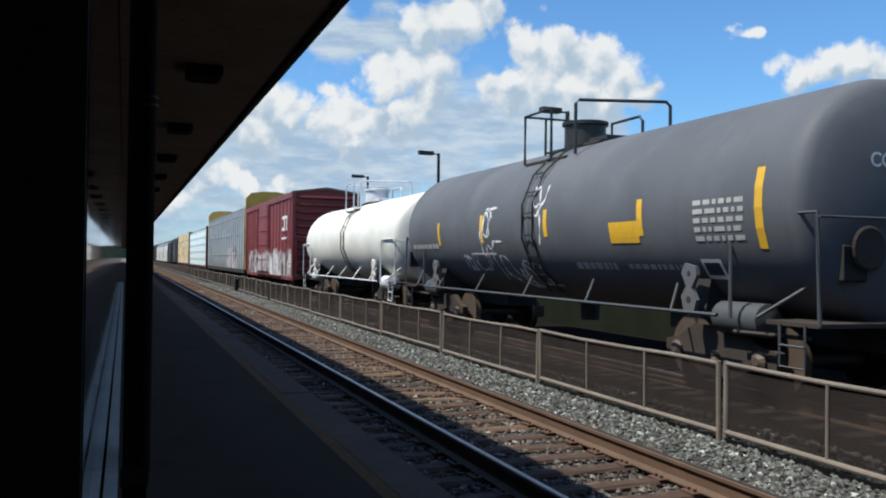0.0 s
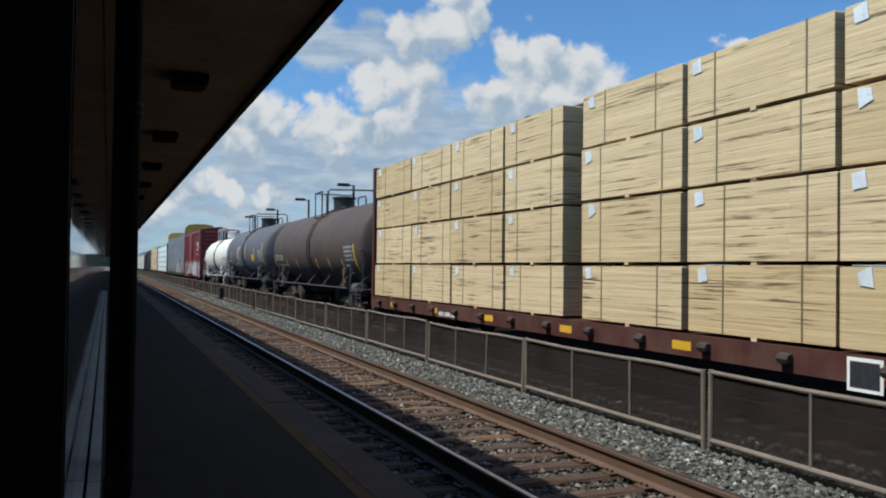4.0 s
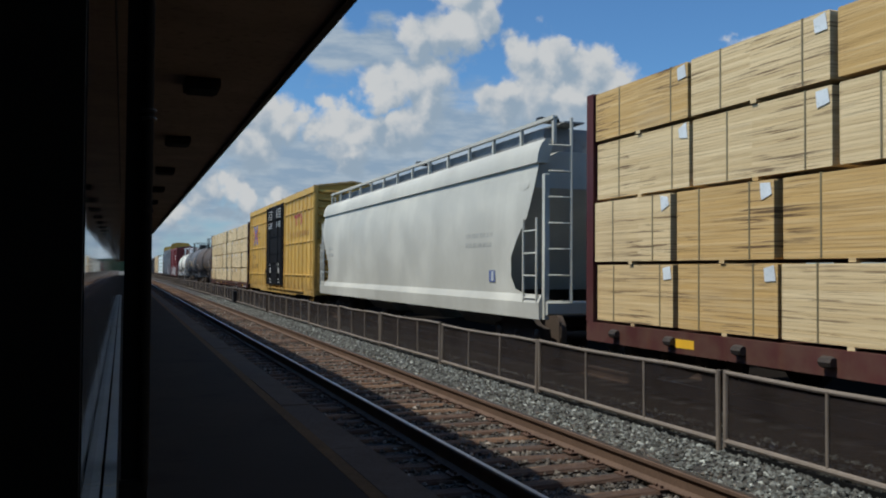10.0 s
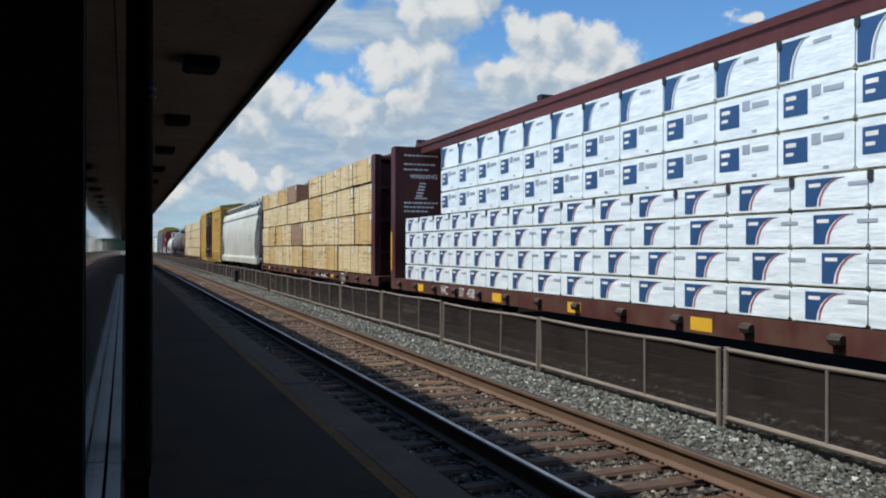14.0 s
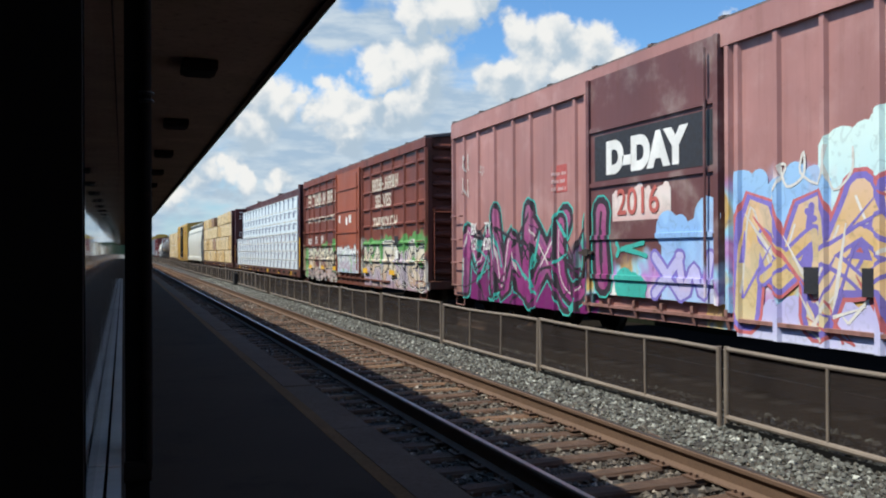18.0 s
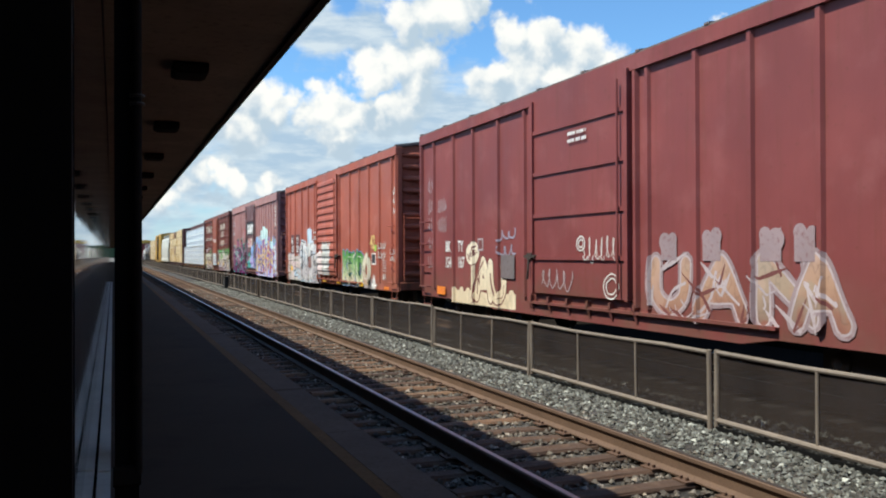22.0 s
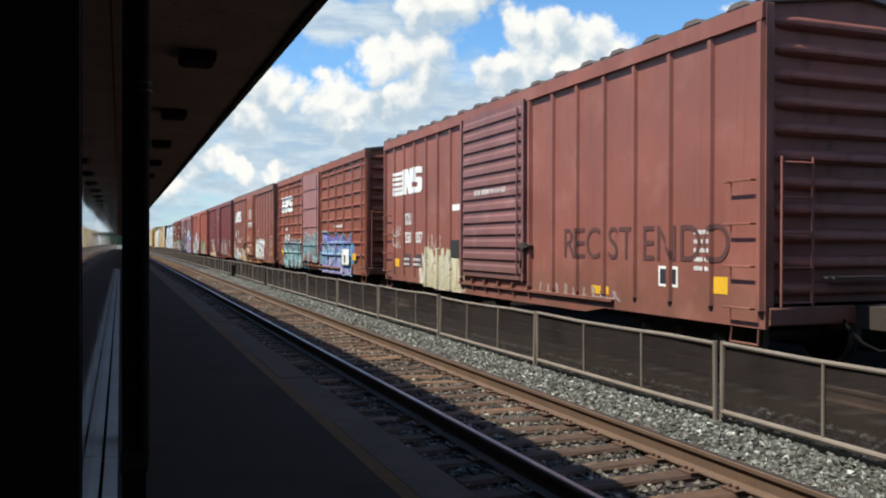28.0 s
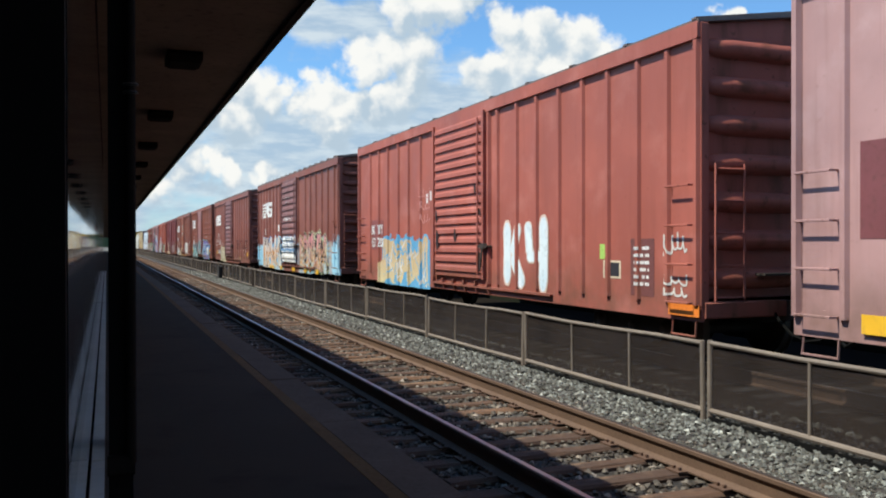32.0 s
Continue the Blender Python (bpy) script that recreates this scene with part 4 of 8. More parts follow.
    for end in (-1, 1):
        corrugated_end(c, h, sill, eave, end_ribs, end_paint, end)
        for x in (-1.5, 1.5):
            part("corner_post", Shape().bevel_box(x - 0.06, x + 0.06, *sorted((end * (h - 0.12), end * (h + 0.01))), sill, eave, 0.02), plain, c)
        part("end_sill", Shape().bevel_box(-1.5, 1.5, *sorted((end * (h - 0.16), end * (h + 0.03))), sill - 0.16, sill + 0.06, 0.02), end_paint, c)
        lad = part("end_ladder", Shape().tube([(-1.42, end * (h + 0.12), 0.95), (-1.42, end * (h + 0.12), 2.75)], 0.018, 5).tube([(-0.95, end * (h + 0.12), 0.95), (-0.95, end * (h + 0.12), 2.75)], 0.018, 5), ladder, c)
        for z in (1.0, 1.42, 1.84, 2.26, 2.68):
            part("rung", Shape().tube([(-1.42, end * (h + 0.12), z), (-0.95, end * (h + 0.12), z)], 0.014, 5), ladder, lad)
        part("brake_platform", Shape().box(-0.7, 0.5, *sorted((end * (h + 0.02), end * (h + 0.22))), 1.28, 1.31), M_STEEL, c)
    return c, h


POSTS = {}


def striped_emblem(c, y, z, w, hgt, material=None, out=0.006):
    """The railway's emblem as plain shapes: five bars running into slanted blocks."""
    m = material or M_WHITE
    x = SIDE - out
    for i in range(5):
        zz = z + hgt * (0.0 + 0.21 * i)
        me = Shape().box(x, x + 0.003, y - w * (0.42 - 0.025 * (4 - i)), y - w * 0.008 * i, zz, zz + hgt * (0.13 if i else 0.17)).mesh("emblem_stripe", m)
        part("emblem_stripe", conform(me, c), None, c)

    def slab(pts):
        return [(y - w * a, z + hgt * b) for a, b in pts]
    for k, pts in enumerate((((0.33, 0), (0.47, 0), (0.50, 1.02), (0.40, 1.02)), ((0.42, 1.02), (0.53, 1.02), (0.64, 0), (0.54, 0)), ((0.55, 0), (0.64, 0), (0.68, 1.02), (0.58, 1.02)),
                             ((0.62, 0.0), (0.92, 0.0), (0.99, 0.1), (0.99, 0.24), (0.63, 0.24)), ((0.84, 0.2), (0.99, 0.22), (1.0, 0.5), (0.95, 0.6), (0.80, 0.6), (0.86, 0.42)),
                             ((0.67, 0.46), (0.88, 0.4), (0.9, 0.6), (0.68, 0.62)), ((0.67, 0.5), (0.78, 0.5), (0.8, 0.8), (0.68, 0.9)), ((0.68, 0.8), (1.0, 0.74), (1.0, 0.94), (0.92, 1.02), (0.74, 1.02), (0.68, 0.9)))):
        me = Shape().prism_x(slab(pts), x - 0.0012 * (k + 1), x + 0.002).mesh("emblem_block", m)
        part("emblem_block", conform(me, c), None, c)


# ---- paints of the box cars ----
P_MULTI = [(0.06, 0.14, 0.5), (0.55, 0.36, 0.1), (0.3, 0.62, 0.78), (0.42, 0.2, 0.5), (0.8, 0.8, 0.78)]
P_PURPLE = [(0.16, 0.02, 0.12), (0.3, 0.04, 0.2), (0.02, 0.3, 0.24), (0.1, 0.02, 0.1), (0.1, 0.38, 0.34)]
P_GREY = [(0.45, 0.42, 0.4), (0.1, 0.1, 0.1), (0.55, 0.42, 0.42), (0.34, 0.34, 0.36), (0.66, 0.66, 0.64)]
P_CREAM = [(0.62, 0.5, 0.34), (0.5, 0.36, 0.24), (0.66, 0.6, 0.48), (0.3, 0.2, 0.15), (0.72, 0.68, 0.6)]
P_WHITE = [(0.72, 0.74, 0.72), (0.78, 0.78, 0.76), (0.5, 0.55, 0.6), (0.16, 0.15, 0.15), (0.8, 0.8, 0.78)]
P_TEAL = [(0.02, 0.03, 0.035), (0.1, 0.35, 0.4), (0.16, 0.3, 0.14), (0.05, 0.05, 0.06), (0.5, 0.55, 0.55)]
P_BLUE = [(0.06, 0.25, 0.5), (0.1, 0.42, 0.6), (0.2, 0.12, 0.4), (0.04, 0.05, 0.1), (0.45, 0.6, 0.65)]
P_SOUTH = [(0.5, 0.42, 0.3), (0.07, 0.28, 0.06), (0.42, 0.16, 0.12), (0.05, 0.05, 0.05), (0.62, 0.58, 0.5)]


def spray(name, top, mid, low, z0, z1):
    """Sprayed fill that changes colour from its foot to its top."""
    n = Nodes(name)
    z = n.node("SeparateXYZ", 2, {0: n.tc.outputs["Object"]})
    f = n.math("ADD", n.node("MapRange", 0, {"Value": z, "From Min": z0, "From Max": z1}), n.math("MULTIPLY", n.math("SUBTRACT", n.noise(2.2, 3), 0.5), 0.6))
    c = n.ramp(f, [(0.05, low), (0.5, mid), (0.85, top)])
    c = n.mix(n.math("MULTIPLY", n.step(n.noise(11, 4), 0.55, 0.7), 0.35), c, dim(mid, 0.5))
    swirl = n.noise(1.6, 2.0, n.coords((0.2, 1.3, 0.9), (0, z0 * 7, z1 * 5)))
    cut = n.math("ABSOLUTE", n.math("SUBTRACT", n.math("FRACT", n.math("MULTIPLY", swirl, 5.0)), 0.5))
    c = n.mix(n.math("MULTIPLY", n.step(cut, 0.07, 0.03), 0.2), c, dim(low, 0.3))
    other = n.noise(1.1, 3.0, n.coords((0.2, 1.1, 0.8), (0, z1 * 11, z0 * 3)))
    c = n.mix(n.math("MULTIPLY", n.step(other, 0.56, 0.6), 0.2), c, (low[2] * 0.5 + mid[1] * 0.5, mid[0] * 0.4 + top[1] * 0.5, top[0] * 0.5 + low[1] * 0.4))
    c = n.mix(n.math("MULTIPLY", n.step(n.math("SUBTRACT", swirl, 0.55), 0.0, 0.05), 0.35), c, dim(top, 1.25))
    return n.done(c, 0.6)


def stroke(shape, pts, widths, x):
    """A flat painted stroke along points (y, z)."""
    left, right = [], []
    for i, (y, z) in enumerate(pts):
        a, b = pts[max(i - 1, 0)], pts[min(i + 1, len(pts) - 1)]
        dy, dz = b[0] - a[0], b[1] - a[1]
        k = math.hypot(dy, dz) or 1
        w = widths[i] / 2
        d = x + 0.00008 * i / len(pts)
        left.append((d, y - dz / k * w, z + dy / k * w))
        right.append((d, y + dz / k * w, z - dy / k * w))
    n = len(pts)
    shape.add(left + right, [(i, i + 1, n + i + 1, n + i) for i in range(n - 1)])


# letter-like forms in a unit cell: strokes as (across, up) points
FORM_K = (((0.1, 0), (0.16, 0.5), (0.1, 1)), ((0.24, 0.5), (0.5, 0.72), (0.85, 1)), ((0.35, 0.5), (0.62, 0.3), (0.92, 0)))
FORM_E = (((0.85, 0.95), (0.25, 0.92), (0.12, 0.5), (0.25, 0.06), (0.88, 0.06)), ((0.25, 0.5), (0.75, 0.53)))
FORM_N = (((0.1, 0), (0.13, 0.95)), ((0.13, 0.95), (0.5, 0.5), (0.88, 0.05)), ((0.88, 0.05), (0.86, 1)))
FORM_O = (((0.5, 0.96), (0.12, 0.62), (0.22, 0.1), (0.62, 0.03), (0.9, 0.42), (0.78, 0.86), (0.5, 0.96)),)
FORM_A = (((0.05, 0), (0.3, 0.62), (0.5, 1)), ((0.5, 1), (0.7, 0.6), (0.95, 0)), ((0.25, 0.36), (0.75, 0.36)))
FORM_R = (((0.12, 0), (0.15, 1)), ((0.15, 0.95), (0.78, 0.92), (0.75, 0.55), (0.2, 0.5)), ((0.4, 0.5), (0.65, 0.25), (0.95, 0)))
FORM_S = (((0.9, 0.85), (0.5, 1), (0.12, 0.8), (0.32, 0.56), (0.8, 0.42), (0.85, 0.12), (0.45, 0), (0.08, 0.15)),)
FORM_W = (((0.0, 1), (0.2, 0.04), (0.5, 0.7), (0.77, 0.04), (1, 1)),)
FORM_M = (((0.05, 0), (0.15, 0.95), (0.5, 0.35), (0.85, 0.95), (0.95, 0)),)
FORM_U = (((0.1, 1), (0.14, 0.3), (0.5, 0.02), (0.86, 0.3), (0.9, 1)),)
FORM_D = (((0.12, 0), (0.13, 1)), ((0.13, 0.97), (0.7, 0.88), (0.9, 0.5), (0.7, 0.1), (0.12, 0.03)))
FORM_T = (((0.02, 0.92), (0.5, 0.97), (1.0, 0.95)), ((0.52, 0.95), (0.5, 0.5), (0.48, 0)))
FORM_G = (((0.88, 0.82), (0.5, 1), (0.12, 0.6), (0.25, 0.1), (0.65, 0.02), (0.9, 0.3), (0.62, 0.42)),)
FORM_I = (((0.5, 0), (0.46, 0.5), (0.5, 1)),)
FORM_X = (((0.05, 1), (0.5, 0.5), (0.95, 0)), ((0.95, 1), (0.5, 0.48), (0.05, 0)))
LAYERS = {}


def rounded(pts, n=5):
    """A smooth line through the points."""
    pts = [pts[0]] + list(pts) + [pts[-1]]
    out = []
    for a, b, c, d in zip(pts, pts[1:], pts[2:], pts[3:]):
        for k in range(n):
            t = k / n
            out.append(tuple(0.5 * (2 * q + (r - p) * t + (2 * p - 5 * q + 4 * r - u) * t * t + (3 * q - p - 3 * r + u) * t ** 3) for p, q, r, u in zip(a, b, c, d)))
    return out + [pts[-2]]


def brush(shape, pts, wide, x):
    """A painted stroke with round ends."""
    n = len(pts)
    stroke(shape, pts, [wide * (0.92 + 0.08 * math.sin(7.0 * k / n)) for k in range(n)], x)
    for d, (y, z) in ((x + 0.00008, pts[0]), (x + 0.00012, pts[-1])):
        shape.add([(d, y + 0.47 * wide * math.cos(a), z + 0.47 * wide * math.sin(a)) for a in (k * math.pi / 5 for k in range(10))], [tuple(range(10))])


def conform(me, c, on_door=False):
    """Presses a flat painted shape onto the posts and bars that stand out of the car's side."""
    posts = [] if on_door else [(1, q, 0.063, 0.036, 0.052) for q in POSTS.get(c.name, ())]
    bars_ = DOOR_BARS.get(c.name, ()) if on_door else SIDE_BARS.get(c.name, ())
    posts += [(2, q, *((0.04, 0.035, 0.031) if on_door else (0.052, 0.02, 0.052))) for q in bars_]
    bm = bmesh.new()
    bm.from_mesh(me)
    low = [min(v.co[k] for v in bm.verts) for k in range(3)]
    high = [max(v.co[k] for v in bm.verts) for k in range(3)]
    posts = [p for p in posts if low[p[0]] - p[2] < p[1] < high[p[0]] + p[2]]
    for axis, q, outer, inner, proud in posts:
        way = Vector((0, 1, 0)) if axis == 1 else Vector((0, 0, 1))
        for at in (q - outer, q - inner, q + inner, q + outer):
            bmesh.ops.bisect_plane(bm, geom=bm.verts[:] + bm.edges[:] + bm.faces[:], plane_co=way * at, plane_no=way, dist=1e-5)
    for v in bm.verts:
        lift = 0.0
        for axis, q, outer, inner, proud in posts:
            lift = max(lift, proud * min(1.0, max(0.0, (outer - abs(v.co[axis] - q)) / (outer - inner))))
        v.co.x -= lift
    if on_door:
        for z, st in SLATTED.get(c.name, ()):
            if low[2] - st < z < high[2] + st:
                for at in (z - st * 0.4, z - st * 0.3, z + st * 0.1, z + st * 0.3):
                    bmesh.ops.bisect_plane(bm, geom=bm.verts[:] + bm.edges[:] + bm.faces[:], plane_co=(0, 0, at), plane_no=(0, 0, 1), dist=1e-5)
                for v in bm.verts:
                    k = (v.co.z - z) / st
                    if -0.4 < k < 0.3:
                        v.co.x -= 0.036 * (k + 0.4) / 0.1 if k < -0.3 else 0.036 - 0.02 * (k + 0.3) if k < 0.1 else 0.028 * (0.3 - k) / 0.2
    bm.to_mesh(me)
    bm.free()
    return me


def painted(name, shape, material, c, parent, on_door, label=""):
    me = shape.mesh(name, material)
    conform(me, c, on_door)
    return part(name, me, None, parent, label)


def level(c, y):
    """Where paint lies: on the side sheet, or on the door."""
    d0, d1 = DOORS.get(c.name, (0, 0))
    on = d0 < y < d1
    LAYERS[c.name] = LAYERS.get(c.name, 0) + 1
    return -1.6285 if on else -1.5535, on, 0.0007 * LAYERS[c.name]


def lettered(c, y0, y1, z0, z1, forms, fill, line, halo=None, glint=None, wide=0.2, edge=0.035, rim=0.06, seed=1, lean=0.0, lap=1.12, busy=3):
    """A sprayed piece of letter-like forms side by side, each with a rim, an outline, a fill and highlights; y0: its left end as read."""
    rnd = random.Random(seed)
    w, tall = (y0 - y1) / len(forms), z1 - z0
    base, on, lay = level(c, (y0 + y1) / 2)
    for i, form in enumerate(forms):
        size, foot, tilt = rnd.uniform(0.86, 1.0), rnd.uniform(0.0, 0.08), lean + rnd.uniform(-0.08, 0.08)
        lines = [rounded([(y0 - (i + u * lap) * w - tilt * v * tall * 0.5, z0 + wide / 2 + (foot + v * size * (1 - foot)) * (tall - wide)) for u, v in pts]) for pts in form]
        out, fat, body, light = Shape(), Shape(), Shape(), Shape()
        for k, pts in enumerate(lines):
            d = base - lay - 0.00004 * k - 0.00002 * (i % 2)
            brush(out, pts, wide + 2 * (edge + rim), d)
            brush(fat, pts, wide + 2 * edge, d - 0.0002)
            brush(body, pts, wide, d - 0.0004)
            if glint:
                brush(light, [(y + wide * 0.27, z + wide * 0.12) for y, z in pts[1:len(pts) * 2 // 3]], max(0.016, wide * 0.1), d - 0.0006)
        cuts = Shape()
        for k in range(busy if wide > 0.15 else 0):
            (ya, za), (yb, zb) = rnd.choice(rnd.choice(lines)), rnd.choice(rnd.choice(lines))
            bend = rnd.uniform(-0.12, 0.12)
            path = rounded([(ya, za), ((ya + yb) / 2 + bend, (za + zb) / 2 + bend), (yb, zb)])
            brush(cuts, path, wide * rnd.uniform(0.08, 0.3), base - lay - 0.0005 - 0.00004 * k)
        o = painted("graffiti_letter", fat, line, c, c, on)
        if cuts.f:
            painted("inner_line", cuts, line, c, o, on)
        if halo:
            painted("rim", out, halo, c, o, on)
        painted("fill", body, fill, c, o, on)
        if glint:
            painted("highlight", light, glint, c, o, on)


def slashes(c, y0, y1, z0, z1, materials, count, seed, wide=0.05):
    """Quick hard strokes of spray: thin tapering shards crossing a piece, some of them bent."""
    rnd = random.Random(seed)
    base, on, lay = level(c, (y0 + y1) / 2)
    for q, material in enumerate(materials):
        s = Shape()
        for k in range(count):
            y, z = y0 + (y1 - y0) * (k + rnd.uniform(0.1, 0.9)) / count, rnd.uniform(z0 + 0.1 * (z1 - z0), z1)
            long = rnd.uniform(0.25, 0.6) * (z1 - z0)
            turn = rnd.choice((-1.0, -0.75, -0.4, 0.3, 0.6, 1.1)) + rnd.uniform(-0.2, 0.2)
            py, pz = min(y0, max(y1, y + long * math.sin(turn))), max(z0, z - long * math.cos(turn))
            hook = rnd.uniform(-0.5, 0.5) * long
            qy, qz = min(y0, max(y1, py + hook)), min(z1, pz + abs(hook) * rnd.uniform(0.3, 1.0))
            w = wide * rnd.uniform(0.5, 1.1)
            pts = [(y, z), ((y + py) / 2, (z + pz) / 2), (py, pz)]
            stroke(s, pts, [w * 0.3, w, w * 0.8], base - lay - 0.00006 * (k % 6))
            if rnd.random() < 0.7:
                stroke(s, [(py, pz), (qy, qz)], [w * 0.8, w * 0.2], base - lay - 0.00006 * (k % 6) - 0.00003)
        tagged(painted("spray_stroke", s, material, c, c, on), kind="stuff")


def cloud(c, y0, y1, z0, z1, material, seed=1, count=9, low=0.14, high=0.3, name="sprayed_cloud"):
    """A soft-edged sprayed patch: overlapping round puffs and a block behind them."""
    rnd = random.Random(seed)
    base, on, lay = level(c, (y0 + y1) / 2)
    s = Shape()
    top = [z1 - rnd.uniform(0, 0.25) * (z1 - z0) for _ in range(count + 1)]
    ring = [(y0 + (y1 - y0) * k / count, q) for k, q in enumerate(top)] + [(y1, z0), (y0, z0)]
    s.add([(base - lay + 0.0003, y, z) for y, z in ring], [tuple(range(len(ring)))])
    for k in range(count):
        y, r = y0 + (y1 - y0) * (k + 0.5) / count, rnd.uniform(low, high)
        z = top[k] - r * 0.4
        s.add([(base - lay + 0.0002 - 0.00005 * (k % 5), y + r * math.cos(a), max(z0, z + r * math.sin(a))) for a in (q * math.pi / 8 for q in range(16))], [tuple(range(16))])
    painted(name, s, material, c, c, on)


def handstyle(c, y0, y1, z0, z1, material, seed, wide=0.03, rows=1, waves=5):
    """A quick sprayed signature: one running line of loops and peaks per row."""
    rnd = random.Random(seed)
    base, on, lay = level(c, (y0 + y1) / 2)
    for r in range(rows):
        za, zb = z0 + (z1 - z0) * (rows - 1 - r) / rows, z0 + (z1 - z0) * (rows - r - 0.15) / rows
        pts, n, turn = [], waves * 4, rnd.uniform(0, 6.28)
        for k in range(n + 1):
            turn += rnd.uniform(0.9, 2.3)
            r = rnd.uniform(0.25, 0.55)
            y = y0 + (y1 - y0) * k / n - (y0 - y1) / waves * r * 0.7 * math.cos(turn)
            pts.append((min(y0, max(y1, y)), (za + zb) / 2 + (zb - za) * r * math.sin(turn)))
        s = Shape()
        brush(s, rounded(pts, 4), wide * 0.75, base - lay)
        painted("sprayed_signature", s, material, c, c, on)


DOORS, DOOR_BARS, SIDE_BARS, SLATTED = {}, {}, {}, {}


def build_boxcars():
    ink = M_INK
    faint_white = worn("faint_white", (0.5, 0.42, 0.4), 0.6)
    # brown car with faded roadname, cream and green spray along its foot
    paint = car_paint("paint_southern", (0.1927, 0.0517, 0.0376), [(-8.2, -1.4, 0.7, 2.0, 3, P_SOUTH), (1.6, 8.2, 0.7, 1.6, 4, P_CREAM)], 0.7, (0.3, 0.1, 0.055), rustcol=(0.07, 0.024, 0.014))
    doorp = car_paint("door_southern", (0.33, 0.085, 0.05), (), 0.3, (0.42, 0.13, 0.07))
    c, h = boxcar("boxcar", "rust-streaked brown box car, orange door, cream and green graffiti", -122.9, -138.3, paint, doorp, low_sill=0.16, bays=(6.7, 5.84, 4.74, 3.6, 2.46, -2.52, -3.67, -4.79, -5.85, -6.91), ribs=5, door=(-1.45, 1.75), crossbars=6, eave=4.56)
    old_cream = worn("worn_cream_letters", (0.62, 0.55, 0.45), 0.7, dirt=(0.27, 0.08, 0.05), amount=0.9, scale=0.6)

    def block(y, z, w, hh, kind):
        """One faded letter of the old roadname as a plain shape of bars."""
        x0, x1, t = SIDE - 0.008, SIDE - 0.005, w * 0.3
        q = Shape().box(x0, x1, y - t, y, z, z + hh)
        if kind != 1:
            q.box(x0, x1, y - w, y - w + t, z, z + hh)
        if kind != 3:
            q.box(x0, x1, y - w + t, y - t, z + (hh - t if kind in (0, 2) else 0), z + (hh if kind in (0, 2) else t))
        if kind != 2:
            q.box(x0, x1, y - w + t, y - t, z + hh * 0.42, z + hh * 0.6)
        part("faded_letter_block", conform(q.mesh("faded_letter_block", old_cream), c), None, c)
    for y, kind in ((6.84, 0), (6.02, 2), (5.45, 4), (4.78, 1), (4.25, 3), (3.5, 0), (2.98, 0), (2.28, 3)):
        block(y, 3.42, 0.4, 0.56, kind)
    for k in range(8):
        block(-2.64 - 0.335 * k, 3.48, 0.25, 0.4, (0, 2, 4, 1, 3, 0, 0, 3)[k])
    lettering("SERVES", 0.52, -2.95, 3.02, c, old_cream, SIDE - 0.006, 0.98, 0.012)
    lettering("THE SOUTH", 0.5, -2.72, 2.36, c, old_cream, SIDE - 0.006, 0.9, 0.012)
    lettering("GIVE A GREEN LIGHT TO INNOVATIONS", 0.3, 6.86, 2.84, c, old_cream, SIDE - 0.006, 0.82, 0.004)
    lettering("SOU", 0.36, 6.8, 1.98, c, M_WHITE, SIDE - 0.006, 0.66, 0.006)
    lettering("531", 0.38, 5.68, 2.02, c, M_WHITE, SIDE - 0.006, 0.78, 0.008)
    lettering("299", 0.38, 4.66, 2.02, c, M_WHITE, SIDE - 0.006, 0.78, 0.008)
    datum = worn("dark_data_panel", (0.13, 0.04, 0.04), 0.6)
    patch(4.82, 5.68, 1.1, 1.48, c, datum)
    patch(3.72, 4.64, 1.1, 1.48, c, datum)
    patch(2.5, 3.5, 1.98, 2.5, c, datum)
    for yy in (6.5, 4.3, 2.35, -1.8, -4.6):
        patch(yy - 0.5, yy, 1.02, 1.16, c, M_REFLECT, "reflector", SIDE - 0.09)
    cream = spray("spray_cream", (0.62, 0.6, 0.5), (0.6, 0.5, 0.36), (0.45, 0.3, 0.22), 0.8, 2.0)
    blush = spray("spray_blush", (0.6, 0.52, 0.46), (0.52, 0.3, 0.26), (0.45, 0.36, 0.34), 0.8, 2.0)
    leaf = spray("spray_leaf_green", (0.1, 0.28, 0.08), (0.13, 0.36, 0.1), (0.2, 0.42, 0.16), 0.8, 2.0)
    lilac = spray("spray_lilac_foot", (0.4, 0.33, 0.4), (0.4, 0.33, 0.4), (0.36, 0.2, 0.2), 0.5, 1.2)
    pale_sky = spray("spray_pale_sky", (0.66, 0.68, 0.66), (0.56, 0.6, 0.62), (0.4, 0.5, 0.6), 0.9, 2.0)
    cloud(c, 7.55, 6.95, 0.64, 1.85, leaf, 1, 4)
    cloud(c, 4.2, 3.5, 1.5, 1.95, leaf, 2, 3)
    cloud(c, 2.5, 1.9, 0.66, 2.1, leaf, 3, 3)
    lettered(c, 6.95, 3.75, 1.42, 1.86, (FORM_X, FORM_M, FORM_K), cream, ink, M_SPRAY, wide=0.13, edge=0.04, rim=0.02, seed=11)
    lettered(c, 3.6, 2.05, 0.95, 1.88, (FORM_K, FORM_X), cream, ink, M_SPRAY, wide=0.2, edge=0.06, rim=0.02, seed=12)
    lettered(c, 7.1, 2.1, 0.60, 1.08, (FORM_X, FORM_K, FORM_O, FORM_X, FORM_R, FORM_W), blush, ink, M_SPRAY, wide=0.14, edge=0.04, rim=0.02, seed=13)
    cloud(c, 1.6, -1.3, 0.98, 1.85, pale_sky, 4, 8, 0.06, 0.12)
